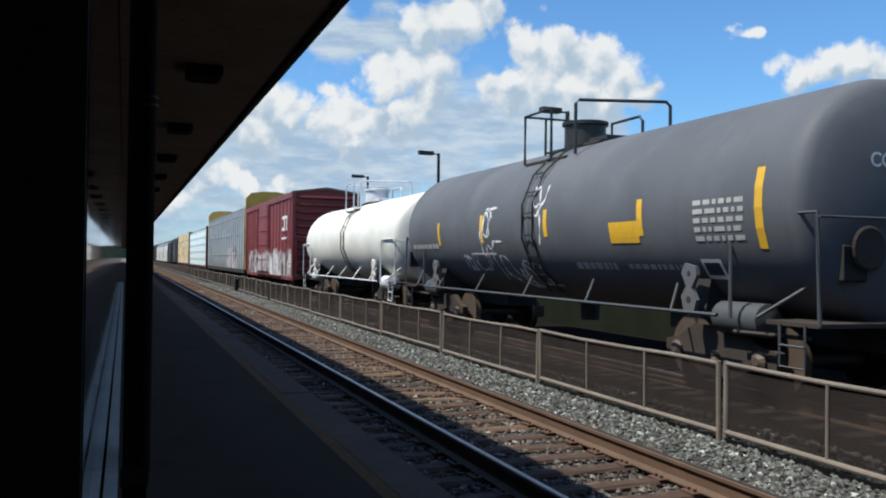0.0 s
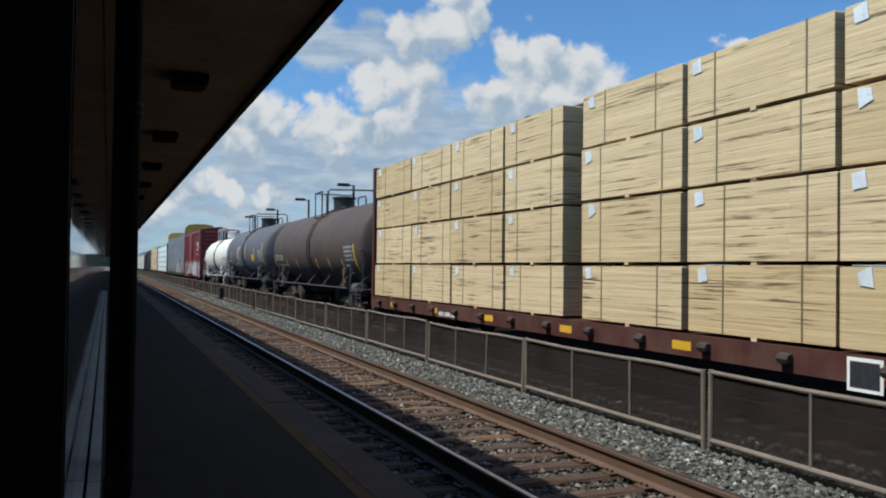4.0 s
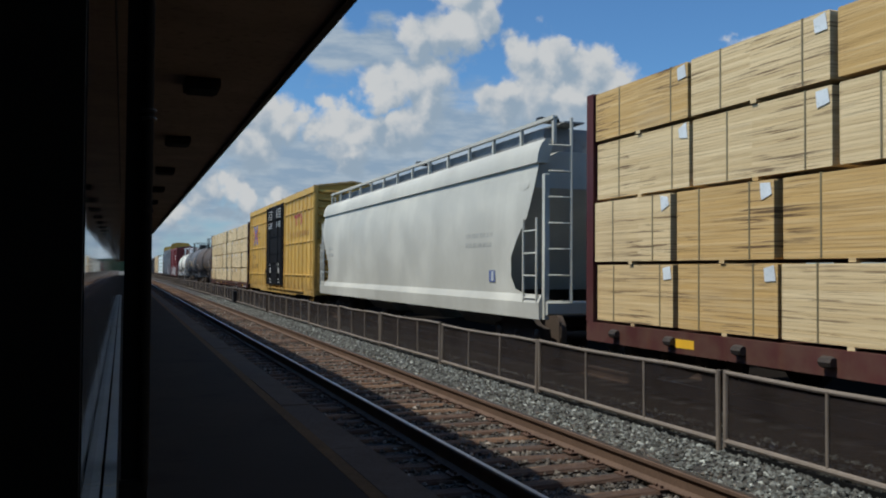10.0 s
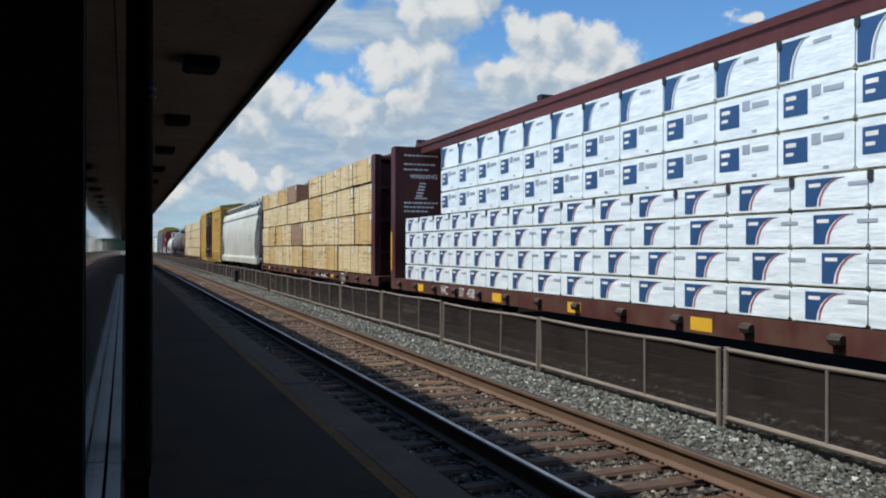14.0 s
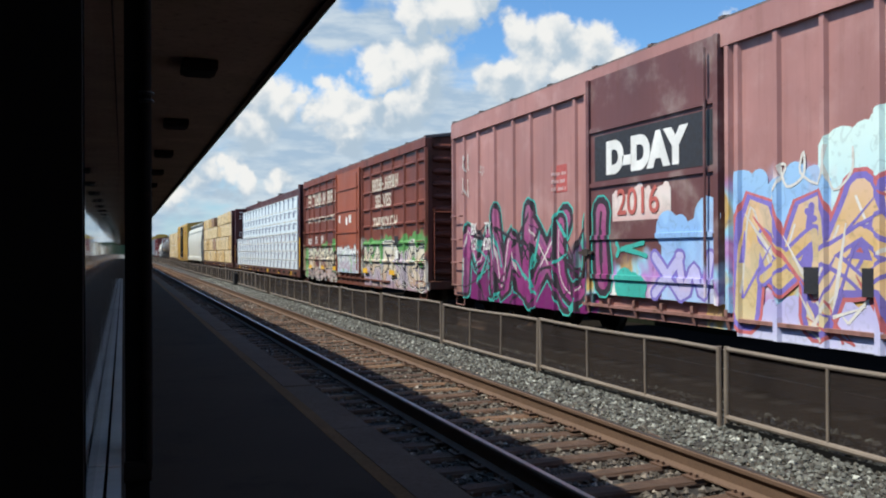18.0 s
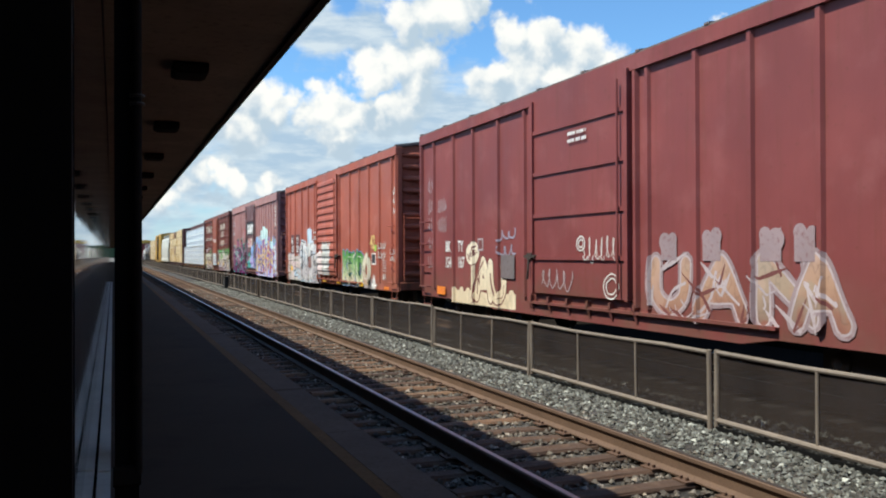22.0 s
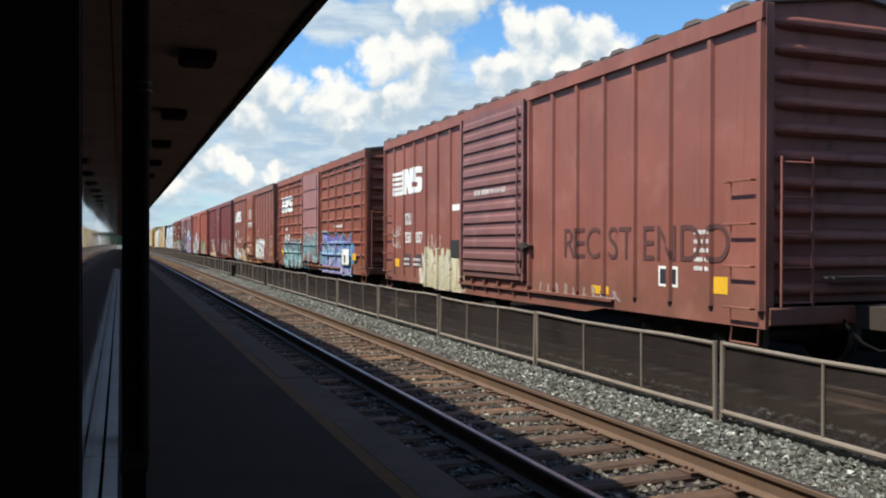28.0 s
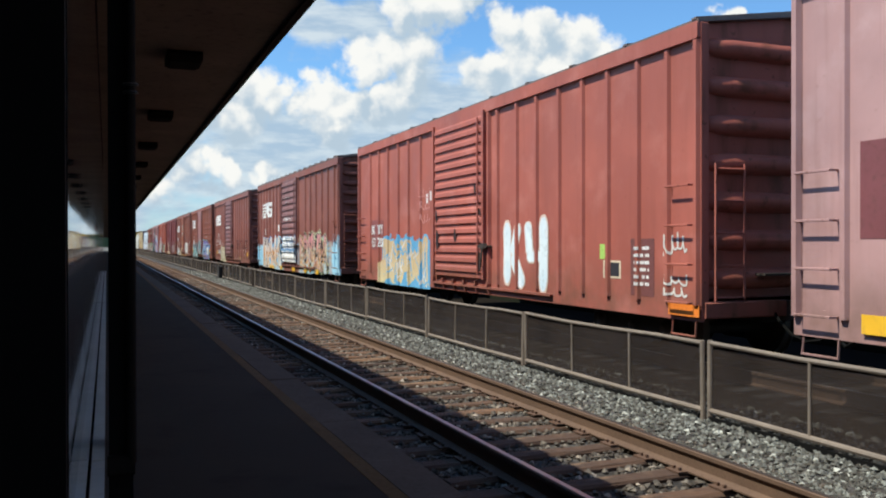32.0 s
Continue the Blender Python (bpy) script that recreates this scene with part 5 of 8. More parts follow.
    lettered(c, 1.55, -1.2, 1.0, 1.95, (FORM_W, FORM_I, FORM_A), pale_sky, worn("spray_slate_line", (0.1, 0.12, 0.16), 0.6), None, M_SPRAY, 0.24, 0.045, seed=14)
    lettered(c, 1.4, -1.2, 1.0, 1.4, (FORM_X, FORM_K, FORM_W, FORM_X), lilac, pale_sky, None, None, 0.12, 0.03, seed=15)
    slashes(c, 7.1, 2.05, 0.62, 1.85, (ink, cream), 14, 155, 0.06)
    slashes(c, 1.5, -1.2, 1.0, 1.85, (lilac, M_SPRAY, leaf), 7, 156, 0.08)
    for yy, zz, wd in ((1.42, 2.68, 0.2), (0.44, 2.6, 0.2), (0.02, 2.66, 0.3)):
        patch(yy - wd, yy, zz, zz + 0.26, c, M_WHITE, "paper_scrap", -1.629)
    cloud(c, -1.7, -7.62, 1.25, 2.1, leaf, 5, 16)
    cloud(c, -1.7, -7.6, 0.64, 1.25, lilac, 6, 16)
    lettered(c, -1.75, -3.55, 0.95, 1.92, (FORM_K, FORM_A), cream, ink, M_SPRAY, wide=0.2, edge=0.04, rim=0.03, seed=16)
    lettered(c, -3.75, -5.05, 0.70, 2.05, (FORM_R,), cream, ink, M_SPRAY, M_SPRAY, 0.34, 0.045, 0.03, 17)
    lettered(c, -4.95, -6.0, 0.66, 1.75, (FORM_S, FORM_N), lilac, ink, M_SPRAY, None, 0.16, 0.04, 0.03, 18)
    lettered(c, -6.1, -7.55, 0.66, 2.0, (FORM_G, FORM_O), cream, ink, M_SPRAY, M_SPRAY, 0.26, 0.045, 0.03, 19)
    slashes(c, -1.75, -7.5, 0.66, 2.0, (ink, cream, lilac), 14, 157, 0.06)
    patch(-5.42, -5.05, 1.9, 2.12, c, M_INK, x=SIDE - 0.07)
    patch(-5.4, -5.14, 1.48, 1.72, c, M_WHITE, x=SIDE - 0.07)
    # dusty pink car with purple and many-coloured pieces
    paint = car_paint("paint_pink", (0.40, 0.185, 0.18), [(1.5, 7.3, 0.6, 1.9, 5, P_PURPLE), (-7.4, -1.2, 0.6, 2.5, 7, P_MULTI)], 0.12, (0.62, 0.42, 0.4))
    doorp = car_paint("door_pink", (0.15, 0.06, 0.065), [(-3, 6, 0.9, 1.5, 9, P_MULTI)], 0.15)
    c, h = boxcar("boxcar", "dusty pink box car with purple and rainbow graffiti, dark door", -140.1, -155.9, paint, doorp, bays=(7.2, 6.41, 5.55, 4.66, 3.9, 2.99, 2.23, -1.83, -2.5, -3.21, -3.94, -4.65, -5.4, -6.1, -6.9), ribs=7, narrow=0.5, door=(-1.55, 1.7), door_bars=(1.28, 1.9, 2.74, 3.62), rail=0.34, eave=4.62, end_paint=car_paint("pink_end", (0.26, 0.09, 0.095)))
    part("door_panel_dark", Shape().box(-1.629, -1.622, -1.45, 1.5, 2.8, 3.52), M_INK, c)
    lettering("D-DAY", 0.64, 1.15, 2.92, c, M_WHITE, -1.633, 1.0, 0.045)
    cloud(c, 0.98, -0.52, 2.14, 2.66, spray("spray_blotted_white", (0.68, 0.55, 0.52), (0.7, 0.6, 0.56), (0.6, 0.4, 0.38), 2.1, 2.7), 158, 7, 0.05, 0.1)
    lettering("2016", 0.56, 0.85, 2.24, c, worn("spray_pinkred", (0.5, 0.12, 0.1), 0.6), -1.64, 1.0, 0.006)
    for tx, yy, zz in (("BK", 6.85, 2.05), ("TY", 6.1, 2.05), ("150", 6.85, 1.72), ("420", 6.2, 1.72)):
        lettering(tx, 0.36, yy, zz, c, M_WHITE, SIDE - 0.022, 0.75, 0.004)
    purple = spray("spray_purple", (0.3, 0.07, 0.24), (0.22, 0.02, 0.14), (0.14, 0.015, 0.1), 0.7, 2.4)
    teal = worn("spray_teal", (0.05, 0.42, 0.36), 0.6)
    tan = spray("spray_tan", (0.66, 0.45, 0.3), (0.6, 0.4, 0.16), (0.6, 0.5, 0.3), 0.8, 2.6)
    violet = worn("spray_violet", (0.2, 0.16, 0.5), 0.6)
    patch(-7.65, -7.0, 0.8, 2.0, c, worn("pale_graffiti", (0.5, 0.55, 0.66), 0.6), "graffiti_patch", SIDE - 0.004)
    bars(3.08, 2.75, 0.5, 0.4, 3, c, worn("faint_pink", (0.6, 0.4, 0.38), 0.6), SIDE - 0.008)
    magenta = spray("spray_magenta", (0.33, 0.09, 0.2), (0.3, 0.055, 0.19), (0.2, 0.02, 0.14), 0.8, 2.6)
    deep = spray("spray_plum", (0.12, 0.02, 0.09), (0.17, 0.015, 0.12), (0.16, 0.01, 0.12), 0.6, 1.4)
    soot = worn("spray_soot", (0.035, 0.025, 0.035), 0.6)
    cloud(c, 6.9, 1.9, 0.64, 1.35, deep, 21, 12)
    lettered(c, 7.25, 5.75, 0.66, 2.5, (FORM_M,), magenta, soot, teal, M_SPRAY, 0.3, 0.1, 0.035, 21)
    lettered(c, 5.5, 2.7, 0.66, 2.6, (FORM_W, FORM_X), magenta, soot, teal, M_SPRAY, 0.36, 0.12, 0.035, 22)
    lettered(c, 2.95, 1.85, 0.66, 2.3, (FORM_U,), magenta, soot, teal, M_SPRAY, 0.26, 0.1, 0.035, 23)
    lettered(c, 1.62, 1.0, 0.98, 2.5, (FORM_I,), magenta, soot, teal, None, 0.34, 0.12, 0.035, 24)
    slashes(c, 7.2, 1.85, 0.66, 2.3, (soot, purple, soot, teal), 12, 159, 0.09)
    cloud(c, 0.75, 0.1, 1.0, 1.3, teal, 25, 3)
    lettered(c, 0.95, 0.1, 1.58, 1.84, (FORM_K,), teal, teal, None, None, 0.06, 0.01, seed=26)
    mist_blue = spray("spray_mist_blue", (0.3, 0.5, 0.74), (0.24, 0.42, 0.72), (0.42, 0.5, 0.72), 0.8, 2.9)
    mint = spray("spray_mint", (0.6, 0.76, 0.72), (0.52, 0.72, 0.74), (0.5, 0.66, 0.72), 1.8, 3.1)
    lavender = spray("spray_lavender", (0.46, 0.44, 0.7), (0.5, 0.5, 0.74), (0.6, 0.62, 0.78), 0.5, 1.1)
    rose = worn("spray_rose_line", (0.52, 0.14, 0.15), 0.6)
    cloud(c, -0.3, -1.45, 1.0, 2.3, mist_blue, 27, 4)
    lettered(c, -0.1, -1.3, 1.0, 1.75, (FORM_X, FORM_W), lavender, violet, None, None, 0.14, 0.05, seed=28)
    cloud(c, -1.75, -3.5, 1.3, 2.7, mist_blue, 29, 6)
    cloud(c, -3.3, -5.4, 1.8, 3.0, mint, 30, 7)
    cloud(c, -5.7, -6.85, 1.3, 2.3, mint, 31, 4)
    cloud(c, -1.85, -6.9, 0.62, 1.05, lavender, 32, 14)
    lettered(c, -1.9, -5.3, 0.68, 2.5, (FORM_M, FORM_A, FORM_W), tan, violet, rose, M_SPRAY, 0.34, 0.08, 0.05, 33)
    lettered(c, -4.9, -6.8, 0.68, 2.1, (FORM_N, FORM_M), tan, violet, rose, None, 0.28, 0.08, 0.05, 34)
    lettered(c, -2.2, -5.2, 1.25, 1.95, (FORM_X, FORM_K, FORM_X, FORM_A), tan, violet, None, None, 0.12, 0.05, 0, 35)
    handstyle(c, -2.4, -3.6, 2.3, 2.95, M_SPRAY, 36, 0.045, 1, 3)
    slashes(c, -1.9, -6.8, 0.68, 2.4, (violet, rose, M_SPRAY), 13, 139, 0.06)
    for yy in (-3.05, -3.85):
        patch(yy - 0.12, yy + 0.1, 1.2, 1.5, c, M_INK, "vent_plate", SIDE - 0.065)
    patch(-5.45, -5.05, 1.22, 1.62, c, M_INK, "vent_plate", SIDE - 0.012)
    patch(-6.05, -5.85, 1.6, 1.85, c, worn("lime_spot", (0.36, 0.66, 0.12), 0.6))
    handstyle(c, -7.05, -7.5, 3.1, 4.1, M_SPRAY, 37, 0.05, 5, 3)
    handstyle(c, -7.05, -7.5, 2.5, 3.1, ink, 38, 0.04, 3, 3)
    lettered(c, -7.02, -7.55, 1.0, 1.85, (FORM_S,), mint, lavender, None, None, 0.2, 0.05, 0, 39)
    handstyle(c, 7.35, 6.95, 2.9, 4.0, M_SPRAY, 40, 0.03, 2, 3)
    handstyle(c, 6.35, 6.1, 3.3, 3.6, M_SPRAY, 41, 0.02, 1, 2)
    patch(2.55, 3.12, 2.72, 3.2, c, worn("red_notice", (0.46, 0.1, 0.09), 0.6))
    # red car, maroon lettering square, grey and green pieces
    paint = car_paint("paint_red", (0.387, 0.0945, 0.063), [(1.4, 7.6, 0.6, 1.75, 11, P_GREY), (-5.6, -1.8, 0.6, 1.0, 12, P_GREY)], 0.12, (0.62, 0.3, 0.24))
    c, h = boxcar("boxcar", "orange-red box car with grey and green graffiti", -158.1, -173.8, paint, bays=(6.98, 5.97, 4.6, 3.41, 2.28, -2.89, -4.01, -5.08, -6.17, -7.34), ribs=5, door=(-1.45, 1.6), slats=13, eave=4.62)
    patch(5.16, 6.98, 1.74, 2.55, c, worn("maroon_patch", (0.11, 0.035, 0.035), 0.6), x=SIDE - 0.004)
    for tx, yy, zz in (("BK", 6.83, 2.17), ("150", 6.8, 1.82), ("TY", 5.72, 2.17), ("223", 5.76, 1.82)):
        lettering(tx, 0.37, yy, zz, c, M_WHITE, SIDE - 0.01, 0.8, 0.008)
    patch(6.57, 6.98, 1.03, 1.22, c, M_REFLECT, "reflector", SIDE - 0.012)
    silver = spray("spray_silver", (0.7, 0.7, 0.7), (0.6, 0.55, 0.56), (0.5, 0.46, 0.47), 0.7, 2.2)
    lettering("42", 0.56, -5.2, 1.88, c, worn("spray_yellow_line", (0.75, 0.55, 0.2), 0.6), SIDE - 0.012, 0.85, 0.012)
    lettering("2011", 0.2, -6.42, 1.0, c, M_WHITE, SIDE - 0.01, 0.85, 0.004)
    patch(-5.72, -5.3, 1.4, 1.74, c, M_WHITE)
    patch(-5.68, -5.34, 1.44, 1.7, c, M_INK, x=SIDE - 0.007)
    patch(-5.8, -5.56, 1.8, 1.98, c, worn("lime_sticker_b", (0.35, 0.6, 0.1), 0.5))
    for yy in (0.9, -1.2, -4.0):
        patch(yy - 0.5, yy, 0.72, 0.84, c, M_REFLECT, "reflector", SIDE - 0.04)
    ghost = spray("spray_ghost", (0.5, 0.5, 0.47), (0.36, 0.36, 0.34), (0.42, 0.36, 0.34), 0.8, 2.1)
    blushed = spray("spray_blushed", (0.6, 0.52, 0.5), (0.62, 0.46, 0.44), (0.56, 0.5, 0.48), 0.7, 1.8)
    icy = worn("spray_icy", (0.56, 0.68, 0.78), 0.6, amount=0.15)
    cloud(c, 7.5, 5.0, 0.64, 1.72, blushed, 42, 7)
    lettered(c, 7.5, 5.2, 0.64, 1.7, (FORM_R, FORM_S), blushed, worn("spray_moss", (0.3, 0.32, 0.24), 0.6), None, ink, 0.3, 0.035, seed=43)
    lettered(c, 6.2, 4.6, 0.64, 1.2, (FORM_A, FORM_X), icy, ink, None, None, 0.1, 0.04, seed=44)
    cloud(c, 5.05, 1.75, 0.62, 2.0, silver, 45, 9)
    lettered(c, 5.0, 1.7, 0.64, 2.25, (FORM_S, FORM_X, FORM_O, FORM_W), silver, ink, icy, M_SPRAY, 0.3, 0.04, 0.05, 46)
    lettered(c, 4.9, 1.9, 0.64, 1.35, (FORM_X, FORM_W, FORM_K, FORM_G), silver, worn("spray_grey_line", (0.2, 0.2, 0.21), 0.6), None, None, 0.13, 0.035, 0, 47)
    slashes(c, 5.0, 1.75, 0.64, 2.1, (ink, M_SPRAY), 12, 140, 0.05)
    cloud(c, 3.4, 2.85, 2.15, 2.75, icy, 48, 3, 0.06, 0.12)
    handstyle(c, 2.5, 1.85, 2.25, 2.75, M_SPRAY, 49, 0.045, 2, 4)
    cloud(c, 1.45, 0.75, 1.0, 1.75, blushed, 50, 3)
    cloud(c, 0.74, -0.34, 0.98, 2.12, ghost, 51, 4, 0.14, 0.22)
    lettered(c, 0.78, -0.3, 0.98, 2.2, (FORM_U,), ghost, M_SPRAY, None, None, 0.16, 0.03, seed=151)
    slashes(c, 0.7, -0.3, 1.0, 2.1, (M_SPRAY, ink), 5, 152, 0.05)
    patch(2.9, 3.45, 1.2, 1.62, c, worn("rusty_hatch", (0.26, 0.13, 0.11), 0.7), "vent_hatch", SIDE - 0.03)
    kelly = spray("spray_kelly", (0.07, 0.27, 0.05), (0.3, 0.44, 0.17), (0.62, 0.6, 0.4), 0.85, 1.75)
    navy_line = worn("spray_deep_green_line", (0.03, 0.1, 0.07), 0.6)
    haze_blue = worn("spray_haze_blue", (0.22, 0.3, 0.5), 0.6)
    lettered(c, -1.98, -4.45, 0.70, 1.86, (FORM_K, FORM_E, FORM_N, FORM_D), kelly, navy_line, haze_blue, M_SPRAY, 0.3, 0.035, 0.03, 52, lap=0.98)
    lettered(c, -4.4, -5.1, 0.70, 1.82, (FORM_O,), cream, worn("spray_tan_edge", (0.4, 0.34, 0.24), 0.6), None, M_SPRAY, 0.3, 0.035, 0.03, 53)
    handstyle(c, -6.05, -6.75, 1.55, 2.1, M_SPRAY, 54, 0.035, 2, 6)
    handstyle(c, -7.44, -7.7, 2.78, 3.6, M_SPRAY, 55, 0.035, 3, 3)
    bars(-5.3, 0.74, 0.5, 0.2, 1, c)
    patch(-7.01, -6.55, 0.7, 0.79, c, M_ORANGE, "reflector", SIDE - 0.008)
    bars(-6.41, 1.22, 0.36, 0.36, 5, c, faint_white)
    slashes(c, -2.0, -4.5, 0.74, 1.8, (navy_line, cream), 8, 153, 0.05)
    handstyle(c, -7.24, -7.6, 1.5, 1.9, M_SPRAY, 154, 0.035, 2, 3)
    # maroon car with pale scribbles
    paint = car_paint("paint_maroon", (0.215, 0.05, 0.05), (), 0.2, (0.34, 0.14, 0.13))
    c, h = boxcar("boxcar", "dark maroon box car with pale scribbled graffiti", -175.7, -191.4, paint, low_sill=0.16, bays=(6.96, 5.72, 4.61, 3.34, 2.17, -1.75, -2.83, -3.86, -4.94, -6.0, -7.1), ribs=5, door=(-1.35, 1.75), eave=4.62)
    for tx, yy, zz in (("BK", 6.25, 1.76), ("TY", 5.5, 1.76), ("154", 6.27, 1.4), ("167", 5.5, 1.4)):
        lettering(tx, 0.34, yy, zz, c, M_WHITE, SIDE - 0.01, 0.75, 0.006)
    creamy = spray("spray_creamy", (0.66, 0.52, 0.36), (0.62, 0.48, 0.32), (0.55, 0.4, 0.26), 0.6, 2.0)
    patch(2.6, 3.2, 1.22, 1.68, c, worn("grey_hatch", (0.16, 0.13, 0.13), 0.6), "vent_hatch", SIDE - 0.03)
    bars(0.4, 3.55, 0.62, 0.24, 2, c, x=-1.66)
    patch(-6.5, -6.0, 1.72, 1.88, c, worn("green_tag", (0.2, 0.5, 0.15), 0.6))
    patch(-6.5, -6.0, 1.4, 1.68, c, M_WHITE)
    patch(-6.46, -6.04, 1.44, 1.64, c, M_INK, x=SIDE - 0.007)
    patch(6.2, 6.72, 0.76, 0.95, c, M_ORANGE, x=SIDE - 0.04)
    patch(-h + 1.0, -h + 1.6, 0.76, 0.98, c, M_ORANGE, x=SIDE - 0.04)
    maroon_line = worn("spray_maroon_line", (0.16, 0.05, 0.045), 0.6)
    ivory = spray("spray_ivory", (0.7, 0.62, 0.48), (0.68, 0.58, 0.42), (0.62, 0.5, 0.34), 0.7, 2.0)
    cloud(c, 5.85, 2.6, 0.62, 0.95, ivory, 61, 9, 0.08, 0.16)
    lettered(c, 5.0, 4.35, 0.64, 2.0, (FORM_I,), ivory, maroon_line, None, None, 0.2, 0.03, 0, 62)
    lettered(c, 5.02, 4.42, 1.45, 2.02, (FORM_O,), ivory, maroon_line, None, None, 0.18, 0.025, 0, 63)
    lettered(c, 4.5, 3.1, 0.64, 1.72, (FORM_A, FORM_U), ivory, maroon_line, None, None, 0.26, 0.035, 0, 64)
    frost = worn("spray_frost", (0.42, 0.35, 0.36), 0.6, dirt=(0.2, 0.07, 0.07), amount=0.7, scale=1.5)
    handstyle(c, 6.75, 6.2, 2.2, 3.1, frost, 65, 0.03, 2, 5)
    handstyle(c, 7.4, 7.0, 1.3, 3.6, frost, 66, 0.025, 5, 3)
    handstyle(c, 3.4, 2.6, 1.65, 2.25, worn("spray_bluegrey", (0.3, 0.27, 0.34), 0.6), 67, 0.06, 2, 3)
    for yy, zz in ((4.28, 1.9), (1.9, 2.7)):
        patch(yy - 0.16, yy + 0.12, zz - 0.13, zz + 0.13, c, frost, x=SIDE - 0.006)
        patch(yy - 0.12, yy + 0.08, zz - 0.09, zz + 0.09, c, maroon_line, x=SIDE - 0.01)
    handstyle(c, -0.05, -1.05, 1.55, 2.05, M_SPRAY, 68, 0.025, 1, 6)
    handstyle(c, 1.4, 0.3, 1.05, 1.6, frost, 69, 0.03, 1, 4)
    lettered(c, -0.65, -1.05, 1.0, 1.4, (FORM_O,), maroon_line, M_SPRAY, None, None, 0.05, 0.025, 0, 70)
    lettered(c, 0.15, -0.08, 1.75, 2.0, (FORM_O,), maroon_line, M_SPRAY, None, None, 0.03, 0.025, 0, 71)
    frost_rim = worn("spray_frost_rim", (0.3, 0.22, 0.23), 0.6, dirt=(0.17, 0.05, 0.05), amount=0.8, scale=1.2)
    dun = spray("spray_dun", (0.42, 0.28, 0.22), (0.4, 0.24, 0.16), (0.24, 0.1, 0.07), 0.8, 1.9)
    for ya, yb, form, k in ((-1.8, -2.55, FORM_U, 72), (-2.85, -3.65, FORM_A, 73), (-3.95, -4.85, FORM_N, 74), (-4.55, -5.2, FORM_A, 75)):
        lettered(c, ya, yb, 0.8, 1.75, (form,), dun, frost, frost_rim, None, 0.2, 0.03, 0.05, k)
    slashes(c, -1.8, -5.1, 0.8, 1.9, (frost, maroon_line), 11, 160, 0.06)
    for ya in (-2.05, -2.95, -4.0, -4.55):
        cloud(c, ya, ya - 0.35, 1.6, 2.0, frost_rim, int(-ya * 10), 2, 0.08, 0.14)
    # brown car with the striped emblem
    paint = car_paint("paint_brown_a", (0.2714, 0.092, 0.069), [(1.7, 7.6, 0.55, 0.95, 18, P_CREAM)], 0.18, (0.46, 0.24, 0.19))
    doorp = car_paint("door_rust", (0.31, 0.082, 0.044), (), 0.5, (0.44, 0.2, 0.14))
    c, h = boxcar("boxcar", "brown box car, white striped emblem, rusty orange door, white graffiti", -192.8, -208.6, paint, doorp, low_sill=0.16, bays=(7.01, 6.11, 5.18, 4.28, 3.43, 2.58, -2.5, -3.4, -4.3, -5.2, -6.1, -7.0), ribs=6, door=(-1.5, 1.7), door_bars=(1.77, 2.56, 3.0, 3.76), humps=True, eave=4.62)
    striped_emblem(c, 7.02, 3.05, 2.49, 0.66)
    lettering("406", 0.4, 6.0, 1.72, c, M_WHITE, SIDE - 0.01, 0.84, 0.008)
    lettering("121", 0.4, 5.06, 1.72, c, M_WHITE, SIDE - 0.01, 0.84, 0.008)
    bars(6.97, 2.1, 0.6, 0.42, 3, c)
    bars(3.9, 1.9, 0.25, 0.45, 1, c)
    bars(6.1, 1.2, 0.9, 0.28, 2, c)
    for yy, zz in ((6.9, 1.15), (5.0, 0.74), (2.7, 0.74), (0.4, 0.62), (-2.6, 0.62)):
        patch(yy - 0.5, yy, zz, zz + 0.13, c, M_REFLECT, "reflector", SIDE - 0.04)
    grey_board = worn("faded_grey_board", (0.36, 0.32, 0.27), 0.7)
    patch(-0.36, 0.55, 3.1, 3.68, c, grey_board, x=-1.629)
    patch(-0.7, 0.84, 2.64, 2.92, c, grey_board, x=-1.629)
    patch(2.8, 3.42, 1.27, 1.66, c, M_DARK, "vent_hatch", SIDE - 0.03)
    bright = spray("spray_white", (0.78, 0.78, 0.75), (0.76, 0.75, 0.71), (0.7, 0.66, 0.6), 0.8, 1.9)
    smoke = worn("spray_smoke_line", (0.14, 0.11, 0.11), 0.6)
    cloud(c, -1.75, -4.4, 0.92, 1.5, bright, 81, 7, 0.1, 0.2)
    for ya, yb, zt, form, k in ((-1.78, -2.75, 1.95, FORM_G, 82), (-2.6, -3.45, 1.72, FORM_A, 83), (-3.35, -4.25, 1.92, FORM_D, 84), (-4.0, -4.85, 1.95, FORM_T, 85)):
        lettered(c, ya, yb, 0.86, zt, (form,), bright, smoke, M_SPRAY, None, 0.27, 0.03, 0.05, k)
    handstyle(c, -4.85, -5.3, 1.5, 1.75, M_SPRAY, 86, 0.025, 1, 4)
    handstyle(c, -2.4, -3.0, 2.1, 2.5, worn("faint_dust", (0.46, 0.3, 0.27), 0.7), 87, 0.04, 2, 3)
    bars(-6.6, 1.4, 0.62, 0.7, 8, c)
    patch(-6.2, -5.74, 1.1, 1.4, c, M_WHITE)
    patch(-6.16, -5.78, 1.14, 1.36, c, M_INK, x=SIDE - 0.007)
    patch(-6.1, -5.85, 1.68, 1.85, c, worn("green_sticker", (0.12, 0.5, 0.1), 0.5))
    patch(-7.3, -6.6, 1.1, 1.3, c, M_REFLECT, "reflector")
    ice = spray("spray_iceblue", (0.66, 0.74, 0.76), (0.6, 0.7, 0.72), (0.42, 0.58, 0.66), 0.6, 1.3)
    cloud(c, 7.8, 7.2, 0.7, 1.75, bright, 88, 3, 0.1, 0.16)
    slashes(c, 7.84, 7.14, 0.7, 1.88, (ink, bright, ice), 5, 98, 0.07)
